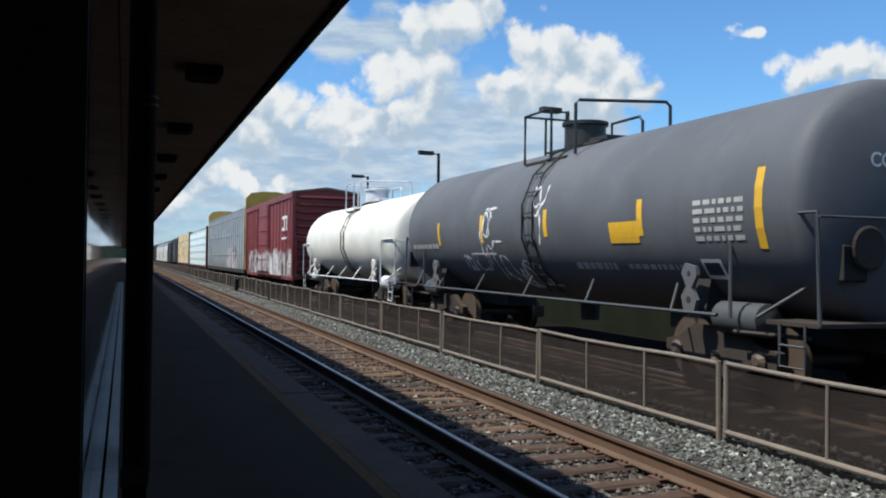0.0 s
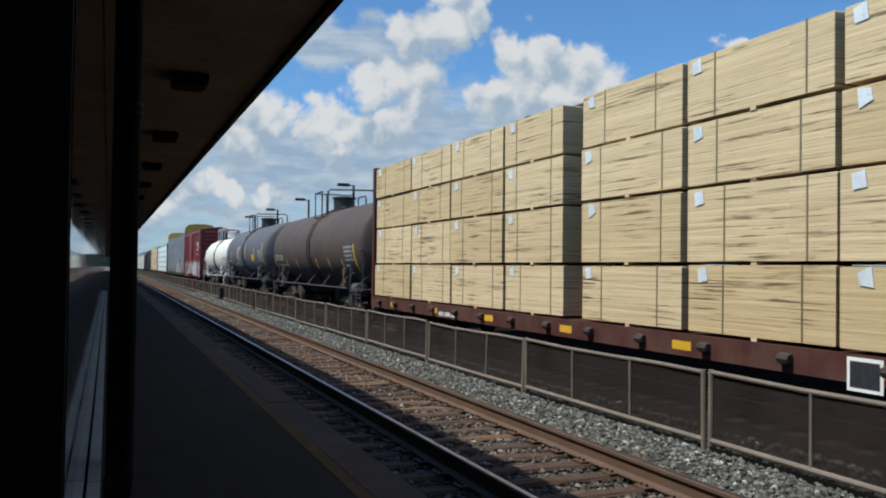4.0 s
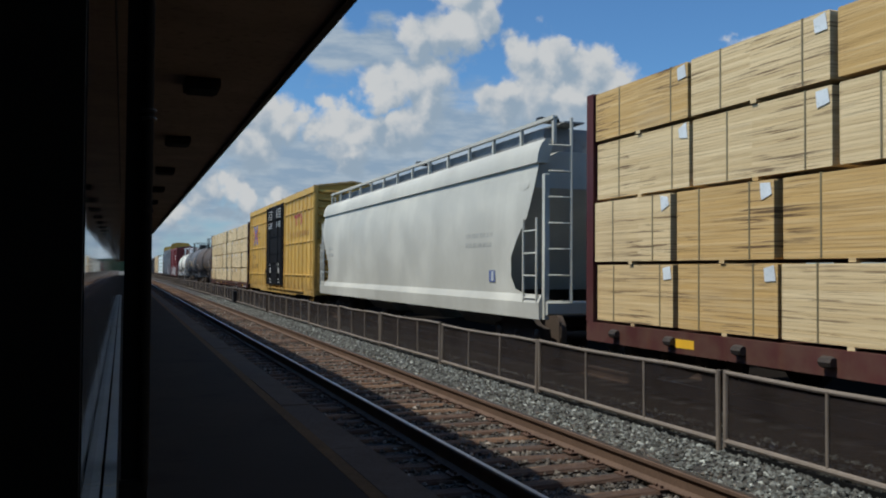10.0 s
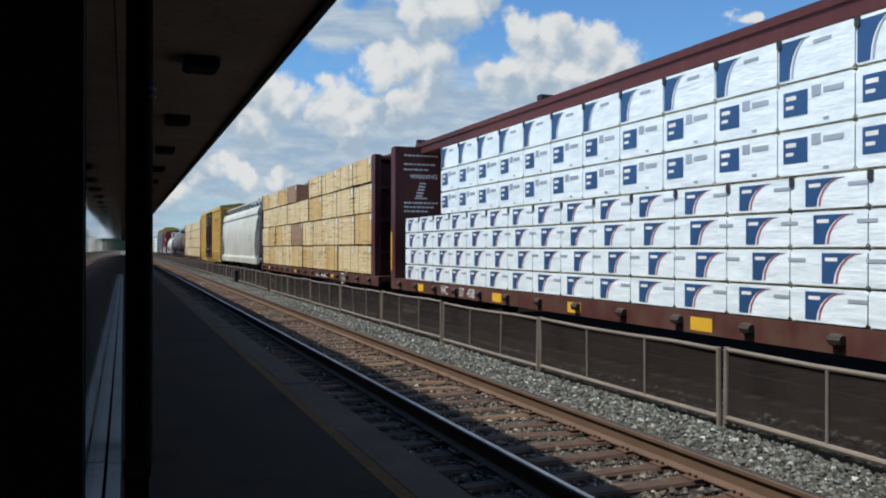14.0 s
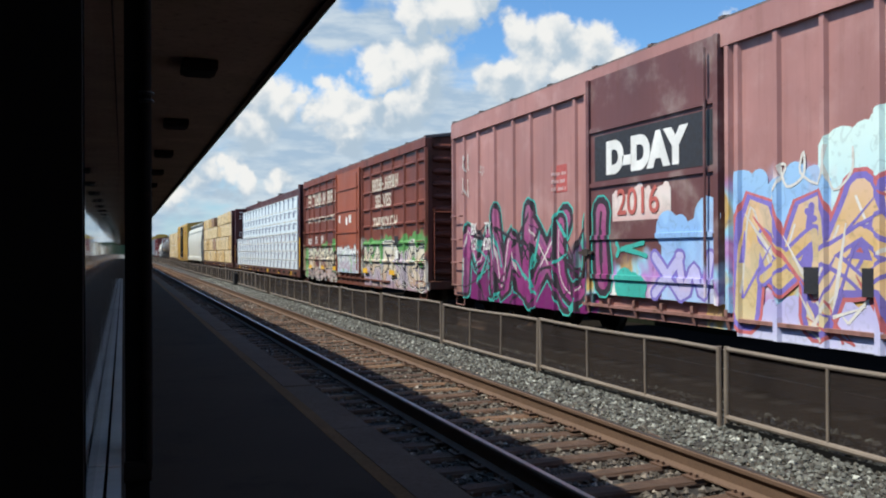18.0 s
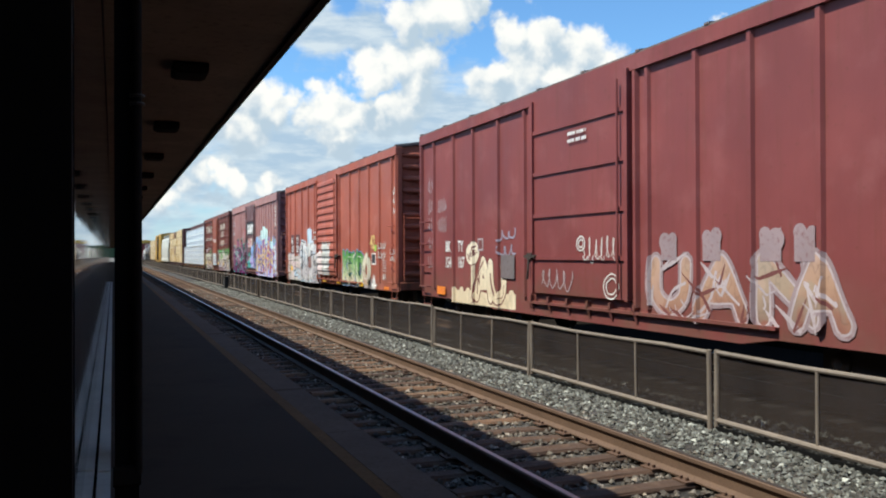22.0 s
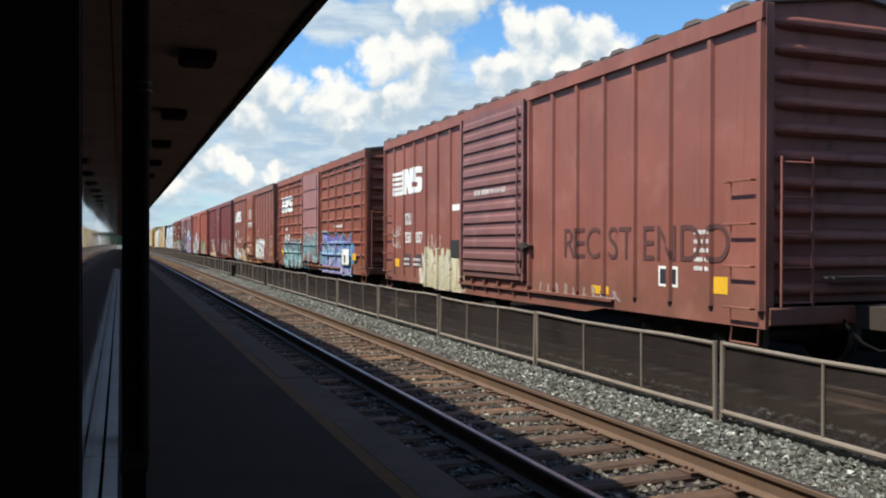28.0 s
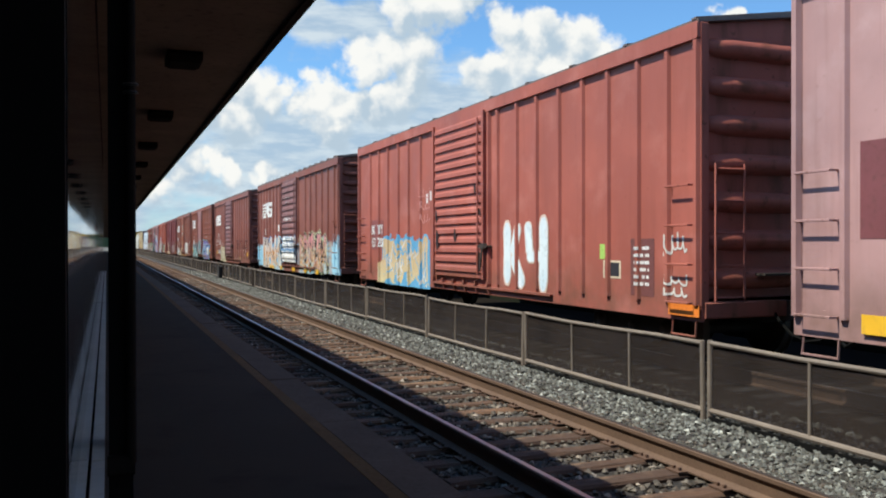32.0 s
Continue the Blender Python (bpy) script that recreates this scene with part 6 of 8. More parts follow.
    lettered(c, 6.15, 4.45, 0.62, 1.2, (FORM_X, FORM_M, FORM_X), ice, smoke, M_SPRAY, M_SPRAY, 0.13, 0.03, 0.03, 89)
    lettered(c, 6.2, 5.85, 0.9, 1.45, (FORM_I,), ice, ink, M_SPRAY, None, 0.16, 0.02, 0.02, 90)
    lettered(c, 4.35, 3.7, 1.0, 1.38, (FORM_T,), creamy, smoke, None, None, 0.1, 0.02, 0, 91)
    cloud(c, 4.0, 1.85, 0.62, 1.05, creamy, 92, 8, 0.1, 0.2)
    lettered(c, 4.1, 1.8, 0.62, 1.4, (FORM_K, FORM_X, FORM_M), creamy, worn("spray_umber_line", (0.26, 0.16, 0.12), 0.6), None, bright, 0.17, 0.03, 0, 93)
    cloud(c, 1.33, 0.26, 1.16, 1.4, creamy, 94, 5, 0.04, 0.1)
    slashes(c, 1.4, 0.2, 1.1, 1.48, (creamy, maroon_line), 6, 96, 0.07)
    for ya, yb in ((0.73, 0.4), (-0.18, -0.69)):
        patch(yb, ya, 1.52, 1.6, c, M_SPRAY, "white_chalk_bar", -1.6295)
    patch(-1.21, -0.89, 1.23, 1.46, c, worn("faded_olive_board", (0.36, 0.36, 0.22), 0.7), x=-1.6295)
    for ya, yb, za, zb in ((4.14, 3.23, 0.74, 1.02), (2.38, 1.75, 0.9, 1.08)):
        patch(yb, ya, za, zb, c, worn("patched_grey_primer", (0.19, 0.16, 0.15), 0.7), "primer_patch", SIDE - 0.0045)
    patch(6.0, 6.26, 0.92, 1.44, c, worn("pale_blue_patch", (0.4, 0.55, 0.66), 0.6), x=SIDE - 0.0085)
    slashes(c, 4.3, 1.8, 0.62, 1.4, (worn("spray_umber_cut", (0.2, 0.11, 0.08), 0.6), creamy), 12, 97, 0.06)
    handstyle(c, 0.22, -0.72, 0.98, 1.22, M_SPRAY, 95, 0.035, 1, 4)
    tan_board = worn("faded_tan_sheet", (0.34, 0.24, 0.17), 0.75, dirt=(0.3, 0.1, 0.06), amount=0.8, scale=4)
    for yy, wd in ((1.35, 0.33), (0.92, 0.3), (0.48, 0.33)):
        patch(yy - wd, yy, 1.81, 2.1, c, tan_board, "faded_sheet", -1.629)
    for yy, zz, wd, hh in ((2.09, 2.7, 0.26, 0.1), (1.9, 2.76, 0.22, 0.2), (2.05, 2.55, 0.1, 0.1), (1.86, 2.56, 0.14, 0.08), (2.03, 2.15, 0.27, 0.3)):
        patch(yy - wd, yy, zz, zz + hh, c, M_WHITE, "paper_scrap")
    bars(5.98, 1.08, 0.5, 0.24, 2, c)
    bars(5.05, 1.08, 0.5, 0.24, 2, c)
    lettering("NS", 0.42, 6.05, 2.2, c, M_WHITE, SIDE - 0.01, 0.66, 0.008)
    lettering("DOOR OPENING W 10-8 H 10-3", 0.15, 0.8, 2.8, c, M_WHITE, -1.634, 0.8, 0.003)
    bars(-6.5, 1.08, 0.55, 0.17, 1, c)
    # panel-sided brown car, teal and blue pieces
    paint = car_paint("paint_brown_b", (0.2714, 0.0782, 0.0506), [(0.6, 6.6, 0.55, 1.5, 22, P_TEAL), (-6.2, -1.0, 0.55, 1.6, 23, P_BLUE)], 0.3, (0.44, 0.2, 0.14))
    doorp = car_paint("door_mauve", (0.33, 0.14, 0.135), (), 0.12, (0.5, 0.32, 0.3))
    c, h = boxcar("boxcar", "brown panel-sided box car, mauve door, teal and blue graffiti", -209.9, -225.6, paint, doorp, ribs=5, narrow=0.5, door=(-1.4, 1.8), crossbars=8, eave=4.62)
    striped_emblem(c, 7.0, 3.12, 2.75, 0.7)
    bars(5.95, 2.28, 0.5, 0.28, 1, c, x=SIDE - 0.06)
    lettering("404 402", 0.4, 5.9, 1.82, c, M_WHITE, SIDE - 0.06, 0.9, 0.008)
    patch(6.29, 6.71, 1.2, 1.4, c, M_REFLECT, "reflector", SIDE - 0.06)
    patch(-6.74, -6.27, 1.14, 1.37, c, M_REFLECT, "reflector", SIDE - 0.06)
    patch(-5.95, -5.0, 0.98, 1.5, c, M_WHITE, x=SIDE - 0.09)
    patch(-5.5, -5.3, 1.05, 1.3, c, M_INK, x=SIDE - 0.095)
    bars(-3.6, 2.25, 1.3, 0.2, 1, c, x=SIDE - 0.06)
    night = worn("spray_night", (0.03, 0.035, 0.06), 0.6)
    aqua = spray("spray_aqua_fade", (0.12, 0.2, 0.22), (0.16, 0.4, 0.42), (0.4, 0.6, 0.58), 0.7, 1.9)
    indigo = spray("spray_indigo", (0.16, 0.14, 0.42), (0.14, 0.3, 0.5), (0.4, 0.3, 0.5), 0.6, 2.1)
    lettered(c, 6.3, 1.9, 0.64, 1.95, (FORM_S, FORM_X, FORM_A, FORM_K, FORM_W), aqua, night, worn("spray_mist_green", (0.5, 0.56, 0.5), 0.6), M_SPRAY, 0.26, 0.06, 0.03, 101)
    lettered(c, 1.6, -1.2, 1.0, 2.2, (FORM_A, FORM_M, FORM_S), aqua, night, M_SPRAY, M_SPRAY, 0.24, 0.05, 0.03, 102)
    cloud(c, -1.6, -5.9, 0.62, 1.9, indigo, 103, 11)
    lettered(c, -1.7, -5.9, 0.66, 2.1, (FORM_R, FORM_W, FORM_X, FORM_K), indigo, night, worn("spray_turquoise", (0.2, 0.52, 0.54), 0.6), M_SPRAY, 0.28, 0.06, 0.04, 104)
    slashes(c, -1.7, -5.9, 0.66, 2.1, (night, M_SPRAY), 14, 137, 0.05)
    slashes(c, 6.3, 1.9, 0.64, 1.95, (night, M_SPRAY), 14, 138, 0.05)
    # faded brown car with slatted mauve door
    paint = car_paint("paint_brown_c", (0.27, 0.0882, 0.0702), [(1.7, 4.8, 0.5, 1.3, 25, P_CREAM)], 0.16, (0.44, 0.22, 0.18))
    doorp = car_paint("door_mauve_slats", (0.2091, 0.0861, 0.0861), (), 0.12, (0.4, 0.25, 0.24))
    c, h = boxcar("boxcar", "faded brown box car, slatted mauve door, black scrawl", -227.6, -243.1, paint, doorp, low_sill=0.16, bays=(6.86, 6.0, 5.13, 4.23, 3.4, 2.55, -2.45, -3.3, -4.15, -5.0, -5.87, -6.75), ribs=6, door=(-1.45, 1.7), slats=13, humps=True, eave=4.6, end_ribs=11)
    striped_emblem(c, 6.97, 3.02, 2.42, 0.66)
    lettering("SOU", 0.44, 5.92, 2.2, c, M_WHITE, SIDE - 0.01, 0.6, 0.008)
    lettering("550", 0.4, 5.92, 1.72, c, M_WHITE, SIDE - 0.01, 0.84, 0.008)
    lettering("037", 0.4, 5.05, 1.72, c, M_WHITE, SIDE - 0.01, 0.84, 0.008)
    for yy in (6.0, 5.15):
        patch(yy - 0.55, yy, 1.08, 1.42, c, worn("dark_data_patch", (0.09, 0.05, 0.055), 0.6))
        bars(yy - 0.05, 1.12, 0.42, 0.26, 2, c, x=SIDE - 0.008)
    patch(6.45, 6.88, 1.06, 1.28, c, M_REFLECT, "reflector")
    lettering("REC ST ENDO", 0.72, -2.8, 1.47, c, worn("faded_black_spray", (0.085, 0.034, 0.03), 0.7, dirt=(0.2, 0.065, 0.05), amount=0.9, scale=2.5), SIDE - 0.008, 0.96)
    patch(1.9, 2.46, 2.46, 2.6, c, M_WHITE)
    patch(1.78, 1.88, 2.85, 3.1, c, M_WHITE)
    patch(1.95, 2.55, 1.4, 1.78, c, M_DARK, "vent_hatch", SIDE - 0.03)
    patch(-7.08, -6.68, 1.06, 1.28, c, M_REFLECT, "reflector")
    patch(-4.28, -3.76, 0.9, 1.03, c, M_REFLECT, "reflector")
    patch(-6.05, -5.6, 1.1, 1.39, c, M_WHITE)
    patch(-6.01, -5.64, 1.14, 1.35, c, M_INK, x=SIDE - 0.007)
    bars(-6.4, 1.35, 0.4, 0.6, 5, c)
    stone = spray("spray_stone", (0.56, 0.5, 0.34), (0.55, 0.5, 0.36), (0.46, 0.4, 0.26), 0.6, 1.7)
    cloud(c, 4.45, 1.8, 0.62, 1.5, stone, 111, 9, 0.08, 0.18)
    lettered(c, 4.45, 1.8, 0.64, 1.68, (FORM_I, FORM_N, FORM_I, FORM_M, FORM_I), stone, worn("spray_khaki_line", (0.36, 0.28, 0.15), 0.6), None, M_SPRAY, 0.2, 0.025, 0, 112)
    handstyle(c, 4.1, 3.2, 1.5, 2.1, M_SPRAY, 113, 0.03, 1, 3)
    handstyle(c, 6.85, 6.35, 1.55, 2.25, M_SPRAY, 114, 0.04, 2, 3)
    handstyle(c, -1.9, -4.6, 0.78, 1.05, worn("grey_scuff", (0.33, 0.26, 0.24), 0.7), 115, 0.06, 1, 8)
    lettering("DOOR OPENING W 10-8 H 10-3", 0.15, 0.9, 2.72, c, M_WHITE, -1.677, 0.75, 0.002)
    # brown car with pale blue and cream pieces along its foot
    paint = car_paint("paint_brown_d", (0.2565, 0.0828, 0.0648), [(1.7, 8.4, 0.5, 1.75, 27, [(0.34, 0.62, 0.76)] * 3 + [(0.5, 0.5, 0.5)]), (-8.4, -1.5, 0.5, 1.75, 28, [(0.34, 0.62, 0.76)] * 3 + [(0.4, 0.4, 0.42)])], 0.16, (0.44, 0.22, 0.18))
    doorp = car_paint("door_slats_white", (0.2167, 0.0892, 0.085), [(-3, 4, 0.9, 1.6, 29, [(0.05, 0.1, 0.16)] * 2)], 0.12, (0.4, 0.25, 0.24))
    c, h = boxcar("boxcar", "brown box car, light blue and cream graffiti along its foot", -246.1, -262.1, paint, doorp, low_sill=0.16, bays=(7.2, 6.4, 5.62, 4.8, 3.95, 3.1, 2.3, -2.86, -3.75, -4.66, -5.58, -6.46, -7.36), ribs=6, door=(-1.5, 1.6), slats=13, humps=True, eave=4.6, end_ribs=11)
    striped_emblem(c, 6.9, 3.0, 2.6, 0.68)
    lettering("SOU", 0.36, 6.22, 2.2, c, M_WHITE, SIDE - 0.012, 0.6)
    for tx, yy in (("550", 6.24), ("529", 5.46)):
        lettering(tx, 0.4, yy, 1.7, c, ink, SIDE - 0.022, 0.72, 0.008)
    for yy, zz, wd, hh in ((2.2, 3.02, 0.3, 0.12), (1.86, 3.1, 0.1, 0.2), (1.95, 2.62, 0.22, 0.16), (1.86, 2.5, 0.08, 0.2), (2.25, 2.7, 0.12, 0.06)):
        patch(yy - wd, yy, zz, zz + hh, c, M_WHITE)
    bars(0.7, 3.66, 1.0, 0.08, 1, c, faint_white, -1.682)
    bars(0.55, 3.46, 0.8, 0.08, 1, c, faint_white, -1.682)
    for yy, zz in ((4.9, 0.62), (4.2, 0.6), (2.3, 0.62), (-0.4, 0.6), (-2.6, 0.62), (-4.6, 0.62)):
        patch(yy - 0.5, yy, zz, zz + 0.16, c, M_REFLECT, "reflector", SIDE - 0.04)
    patch(2.55, 2.85, 2.3, 2.6, c, M_WHITE)
    baby = spray("spray_baby_blue", (0.42, 0.66, 0.78), (0.38, 0.66, 0.8), (0.4, 0.68, 0.8), 0.6, 2.0)
    ember = spray("spray_ember", (0.66, 0.56, 0.5), (0.6, 0.3, 0.12), (0.62, 0.5, 0.36), 0.6, 2.0)
    cloud(c, 6.35, 5.0, 0.64, 1.9, ember, 121, 6)
    lettered(c, 6.4, 2.7, 0.62, 2.2, (FORM_M, FORM_A, FORM_W, FORM_M), ember, worn("spray_bone", (0.68, 0.66, 0.62), 0.6), worn("spray_cornflower", (0.2, 0.36, 0.66), 0.6), M_SPRAY, 0.22, 0.05, 0.03, 122)
    lettered(c, 6.3, 2.9, 0.62, 1.5, (FORM_X, FORM_K, FORM_S, FORM_N, FORM_X), ember, M_SPRAY, None, None, 0.08, 0.025, 0, 123)
    slashes(c, 6.4, 2.5, 0.64, 2.1, (M_SPRAY, ember, ink), 13, 136, 0.06)
    lettered(c, 2.75, 2.05, 0.65, 2.05, (FORM_I,), spray("spray_bone_fill", (0.74, 0.72, 0.68), (0.72, 0.66, 0.56), (0.74, 0.7, 0.64), 0.7, 2.0), ink, baby, None, 0.32, 0.03, 0.08, 124)
    shade = worn("spray_navy_shade", (0.04, 0.09, 0.2), 0.6)
    cloud(c, 1.5, -1.4, 1.35, 2.1, worn("spray_steel_blue", (0.12, 0.25, 0.42), 0.6), 125, 9, 0.06, 0.14)
    lettered(c, 1.25, -1.35, 1.5, 2.08, (FORM_O, FORM_U, FORM_M, FORM_O, FORM_U, FORM_O), bright, shade, None, cream, 0.2, 0.04, 0, 126)
    cloud(c, 1.5, -1.4, 0.98, 1.42, bright, 127, 9, 0.04, 0.08)
    lettered(c, 1.3, -1.35, 1.0, 1.45, (FORM_O, FORM_G, FORM_A, FORM_O, FORM_U, FORM_O, FORM_O), bright, worn("spray_dim_navy", (0.18, 0.2, 0.24), 0.6), None, cream, 0.15, 0.02, 0, 128)
    coral = spray("spray_coral", (0.6, 0.26, 0.26), (0.5, 0.3, 0.22), (0.36, 0.26, 0.18), 0.8, 2.1)
    lime_line = worn("spray_straw_line", (0.56, 0.6, 0.36), 0.6)
    lettered(c, -1.85, -5.2, 0.66, 2.2, (FORM_M, FORM_X, FORM_A, FORM_N), coral, ink, lime_line, None, 0.34, 0.05, 0.035, 129)
    lettered(c, -4.7, -6.3, 0.66, 2.2, (FORM_R, FORM_A), coral, ink, lime_line, None, 0.3, 0.05, 0.035, 130)
    amber = worn("spray_amber_line", (0.6, 0.3, 0.08), 0.6)
    handstyle(c, -1.95, -5.9, 0.8, 1.7, amber, 131, 0.06, 1, 9)
    handstyle(c, -1.95, -6.2, 0.78, 1.75, M_SPRAY, 132, 0.05, 1, 7)
    slashes(c, -1.85, -6.3, 0.66, 2.2, (ink, lime_line, M_SPRAY, amber), 15, 134, 0.055)
    slashes(c, 1.3, -1.35, 1.0, 2.05, (shade, cream), 14, 135, 0.035)
    patch(-7.45, -7.12, 1.62, 2.05, c, worn("scuffed_route_board", (0.3, 0.28, 0.34), 0.7), "route_board", -1.5625)
    handstyle(c, -6.5, -7.0, 0.95, 1.85, worn("spray_ochre_line", (0.5, 0.36, 0.2), 0.6), 133, 0.03, 4, 3)
    lettering("DOOR OPENING W 10-8 H 10-3", 0.15, 0.95, 2.72, c, M_WHITE, -1.68, 0.78, 0.002)
    # bright red car with big pale letters
    paint = car_paint("paint_bright", (0.387, 0.1049, 0.0817), (), 0.10, (0.62, 0.28, 0.24))
    c, h = boxcar("boxcar", "bright red box car with white letter graffiti and slatted door", -264.5, -280.5, paint, bays=(6.8, 5.97, 5.15, 4.27, 3.46, 2.56, -1.85, -2.69, -3.48, -4.29, -5.06, -5.81, -6.6, -7.3), ribs=7, narrow=0.8, door=(-1.35, 1.5), slats=16, eave=4.6, end_ribs=7)
    pale = spray("spray_paleblue", (0.62, 0.7, 0.74), (0.66, 0.75, 0.78), (0.55, 0.68, 0.76), 0.8, 2.2)
    edge = worn("spray_cream_line", (0.66, 0.5, 0.42), 0.6)
    for i, (pts, wd) in enumerate(((((-2.25, 0.95), (-2.3, 1.55), (-2.25, 2.12)), 0.3), (((-2.5, 1.5), (-2.62, 1.8), (-2.75, 2.08)), 0.26), (((-2.5, 1.5), (-2.72, 1.2), (-2.92, 0.92)), 0.3),
                                   (((-3.12, 2.1), (-3.16, 1.8), (-3.2, 1.5)), 0.26), (((-3.1, 1.48), (-3.4, 1.46), (-3.62, 1.5)), 0.2), (((-3.72, 2.18), (-3.76, 1.6), (-3.7, 0.86)), 0.3))):
        rim, body = Shape(), Shape()
        far = [(q + (q - pts[1][0]) * 0.08, r + (r - pts[1][1]) * 0.08) for q, r in pts]
        far = [tuple(far[0][k] * (1 - f) * (1 - f) + far[1][k] * 2 * f * (1 - f) + far[2][k] * f * f for k in (0, 1)) for f in (0, 0.06, 0.16, 0.5, 0.84, 0.94, 1)]
        stroke(rim, far, [(wd + 0.06) * q for q in (0.4, 0.78, 1, 0.97, 1, 0.78, 0.4)], SIDE - 0.008 - 0.0004 * i)
        pts = [tuple(pts[0][k] * (1 - f) * (1 - f) + pts[1][k] * 2 * f * (1 - f) + pts[2][k] * f * f for k in (0, 1)) for f in (0, 0.06, 0.16, 0.5, 0.84, 0.94, 1)]
        stroke(body, pts, [wd * q for q in (0.35, 0.75, 1, 0.96, 1, 0.75, 0.35)], SIDE - 0.012 - 0.0004 * i)
        o = part("graffiti_contour", rim, edge, c)
        part("graffiti_ground", body, pale, o)
    for tx, yy, zz in (("BK", 6.72, 2.0), ("TY", 6.0, 2.0), ("153", 6.75, 1.64), ("206", 6.0, 1.64)):
        lettering(tx, 0.36, yy, zz, c, M_WHITE, SIDE - 0.01, 0.75, 0.006)
    azure_line = worn("spray_azure_line", (0.12, 0.38, 0.62), 0.6)
    sand = spray("spray_sand", (0.52, 0.38, 0.22), (0.56, 0.42, 0.24), (0.62, 0.52, 0.3), 0.6, 2.0)
    cloud(c, 5.5, 1.95, 0.62, 1.98, azure_line, 141, 10, 0.05, 0.1)
    lettered(c, 5.6, 1.95, 0.64, 1.95, (FORM_D, FORM_X, FORM_A, FORM_W, FORM_I), sand, azure_line, None, None, 0.38, 0.06, 0, 142)
    slashes(c, 5.6, 2.0, 0.64, 1.9, (azure_line, sand, M_SPRAY), 12, 161, 0.07)
    cloud(c, 6.1, 5.5, 0.64, 1.2, sand, 143, 3)
    patch(5.62, 6.9, 1.55, 2.4, c, worn("old_lettering_field", (0.25, 0.075, 0.07), 0.6), x=SIDE - 0.003)
    handstyle(c, -7.2, -7.7, 1.55, 1.95, M_SPRAY, 144, 0.045, 1, 4)
    handstyle(c, -7.2, -7.7, 0.98, 1.3, M_SPRAY, 145, 0.045, 2, 3)
    handstyle(c, 2.6, 1.95, 2.2, 3.1, worn("faint_pale", (0.58, 0.26, 0.22), 0.6), 146, 0.03, 3, 3)
    grease = worn("black_grease", (0.035, 0.018, 0.016), 0.6)
    for yy, zz, wd, hh in ((1.28, 1.55, 0.16, 0.5), (1.3, 2.2, 0.1, 0.3), (-1.0, 1.15, 0.34, 0.42), (-1.1, 2.3, 0.16, 0.14), (0.2, 1.75, 0.14, 0.3), (-0.9, 2.75, 0.1, 0.22)):
        part("grease_smear", Shape().prism_x([(yy - wd, zz + hh * 0.2), (yy - wd * 0.4, zz), (yy, zz + hh * 0.3), (yy - wd * 0.1, zz + hh), (yy - wd * 0.7, zz + hh * 0.9)], -1.668, -1.664), grease, c)
    patch(-5.76, -5.56, 1.47, 1.7, c, worn("lime_sticker", (0.35, 0.55, 0.12), 0.5))
    patch(-6.14, -5.66, 1.18, 1.45, c, worn("cream_frame", (0.66, 0.55, 0.4), 0.5))
    patch(-6.1, -5.7, 1.21, 1.42, c, M_INK, x=SIDE - 0.007)
    patch(-6.98, -6.4, 0.95, 1.78, c, worn("brown_patch", (0.16, 0.055, 0.05), 0.6))
    bars(-6.48, 1.1, 0.42, 0.62, 6, c, x=SIDE - 0.008)
    patch(-8.0, -7.35, 0.74, 0.9, c, M_ORANGE, x=SIDE - 0.04)
    for yy, zz in ((1.75, 3.0), (1.95, 2.75), (2.2, 2.7), (1.75, 2.4)):
        patch(yy - 0.1, yy, zz, zz + 0.22, c, M_WHITE)
    # last pale pink car, half seen
    paint = car_paint("paint_pale_pink", (0.442, 0.2422, 0.2465), [(-7, -1, 0.7, 1.6, 33, P_WHITE)], 0.10, (0.62, 0.45, 0.45))
    c, h = boxcar("boxcar", "pale pink box car with a maroon lettering square", -282.1, -298.0, paint, ribs=5, door=(-1.5, 1.6), slats=13, eave=4.7)
    patch(4.9, 7.05, 1.75, 2.75, c, worn("maroon_patch_two", (0.2, 0.06, 0.065), 0.6), x=SIDE - 0.004)
    lettering("150", 0.4, 6.6, 1.9, c, M_WHITE, SIDE - 0.01, 0.8, 0.008)
    patch(5.9, 7.0, 0.78, 0.98, c, M_REFLECT, "reflector", SIDE - 0.04)


build_boxcars()


# ---- tank cars ----
M_STENCIL = worn("dull_white_stencil", (0.4, 0.39, 0.37), 0.7, dirt=(0.12, 0.11, 0.1), amount=0.5, scale=2)


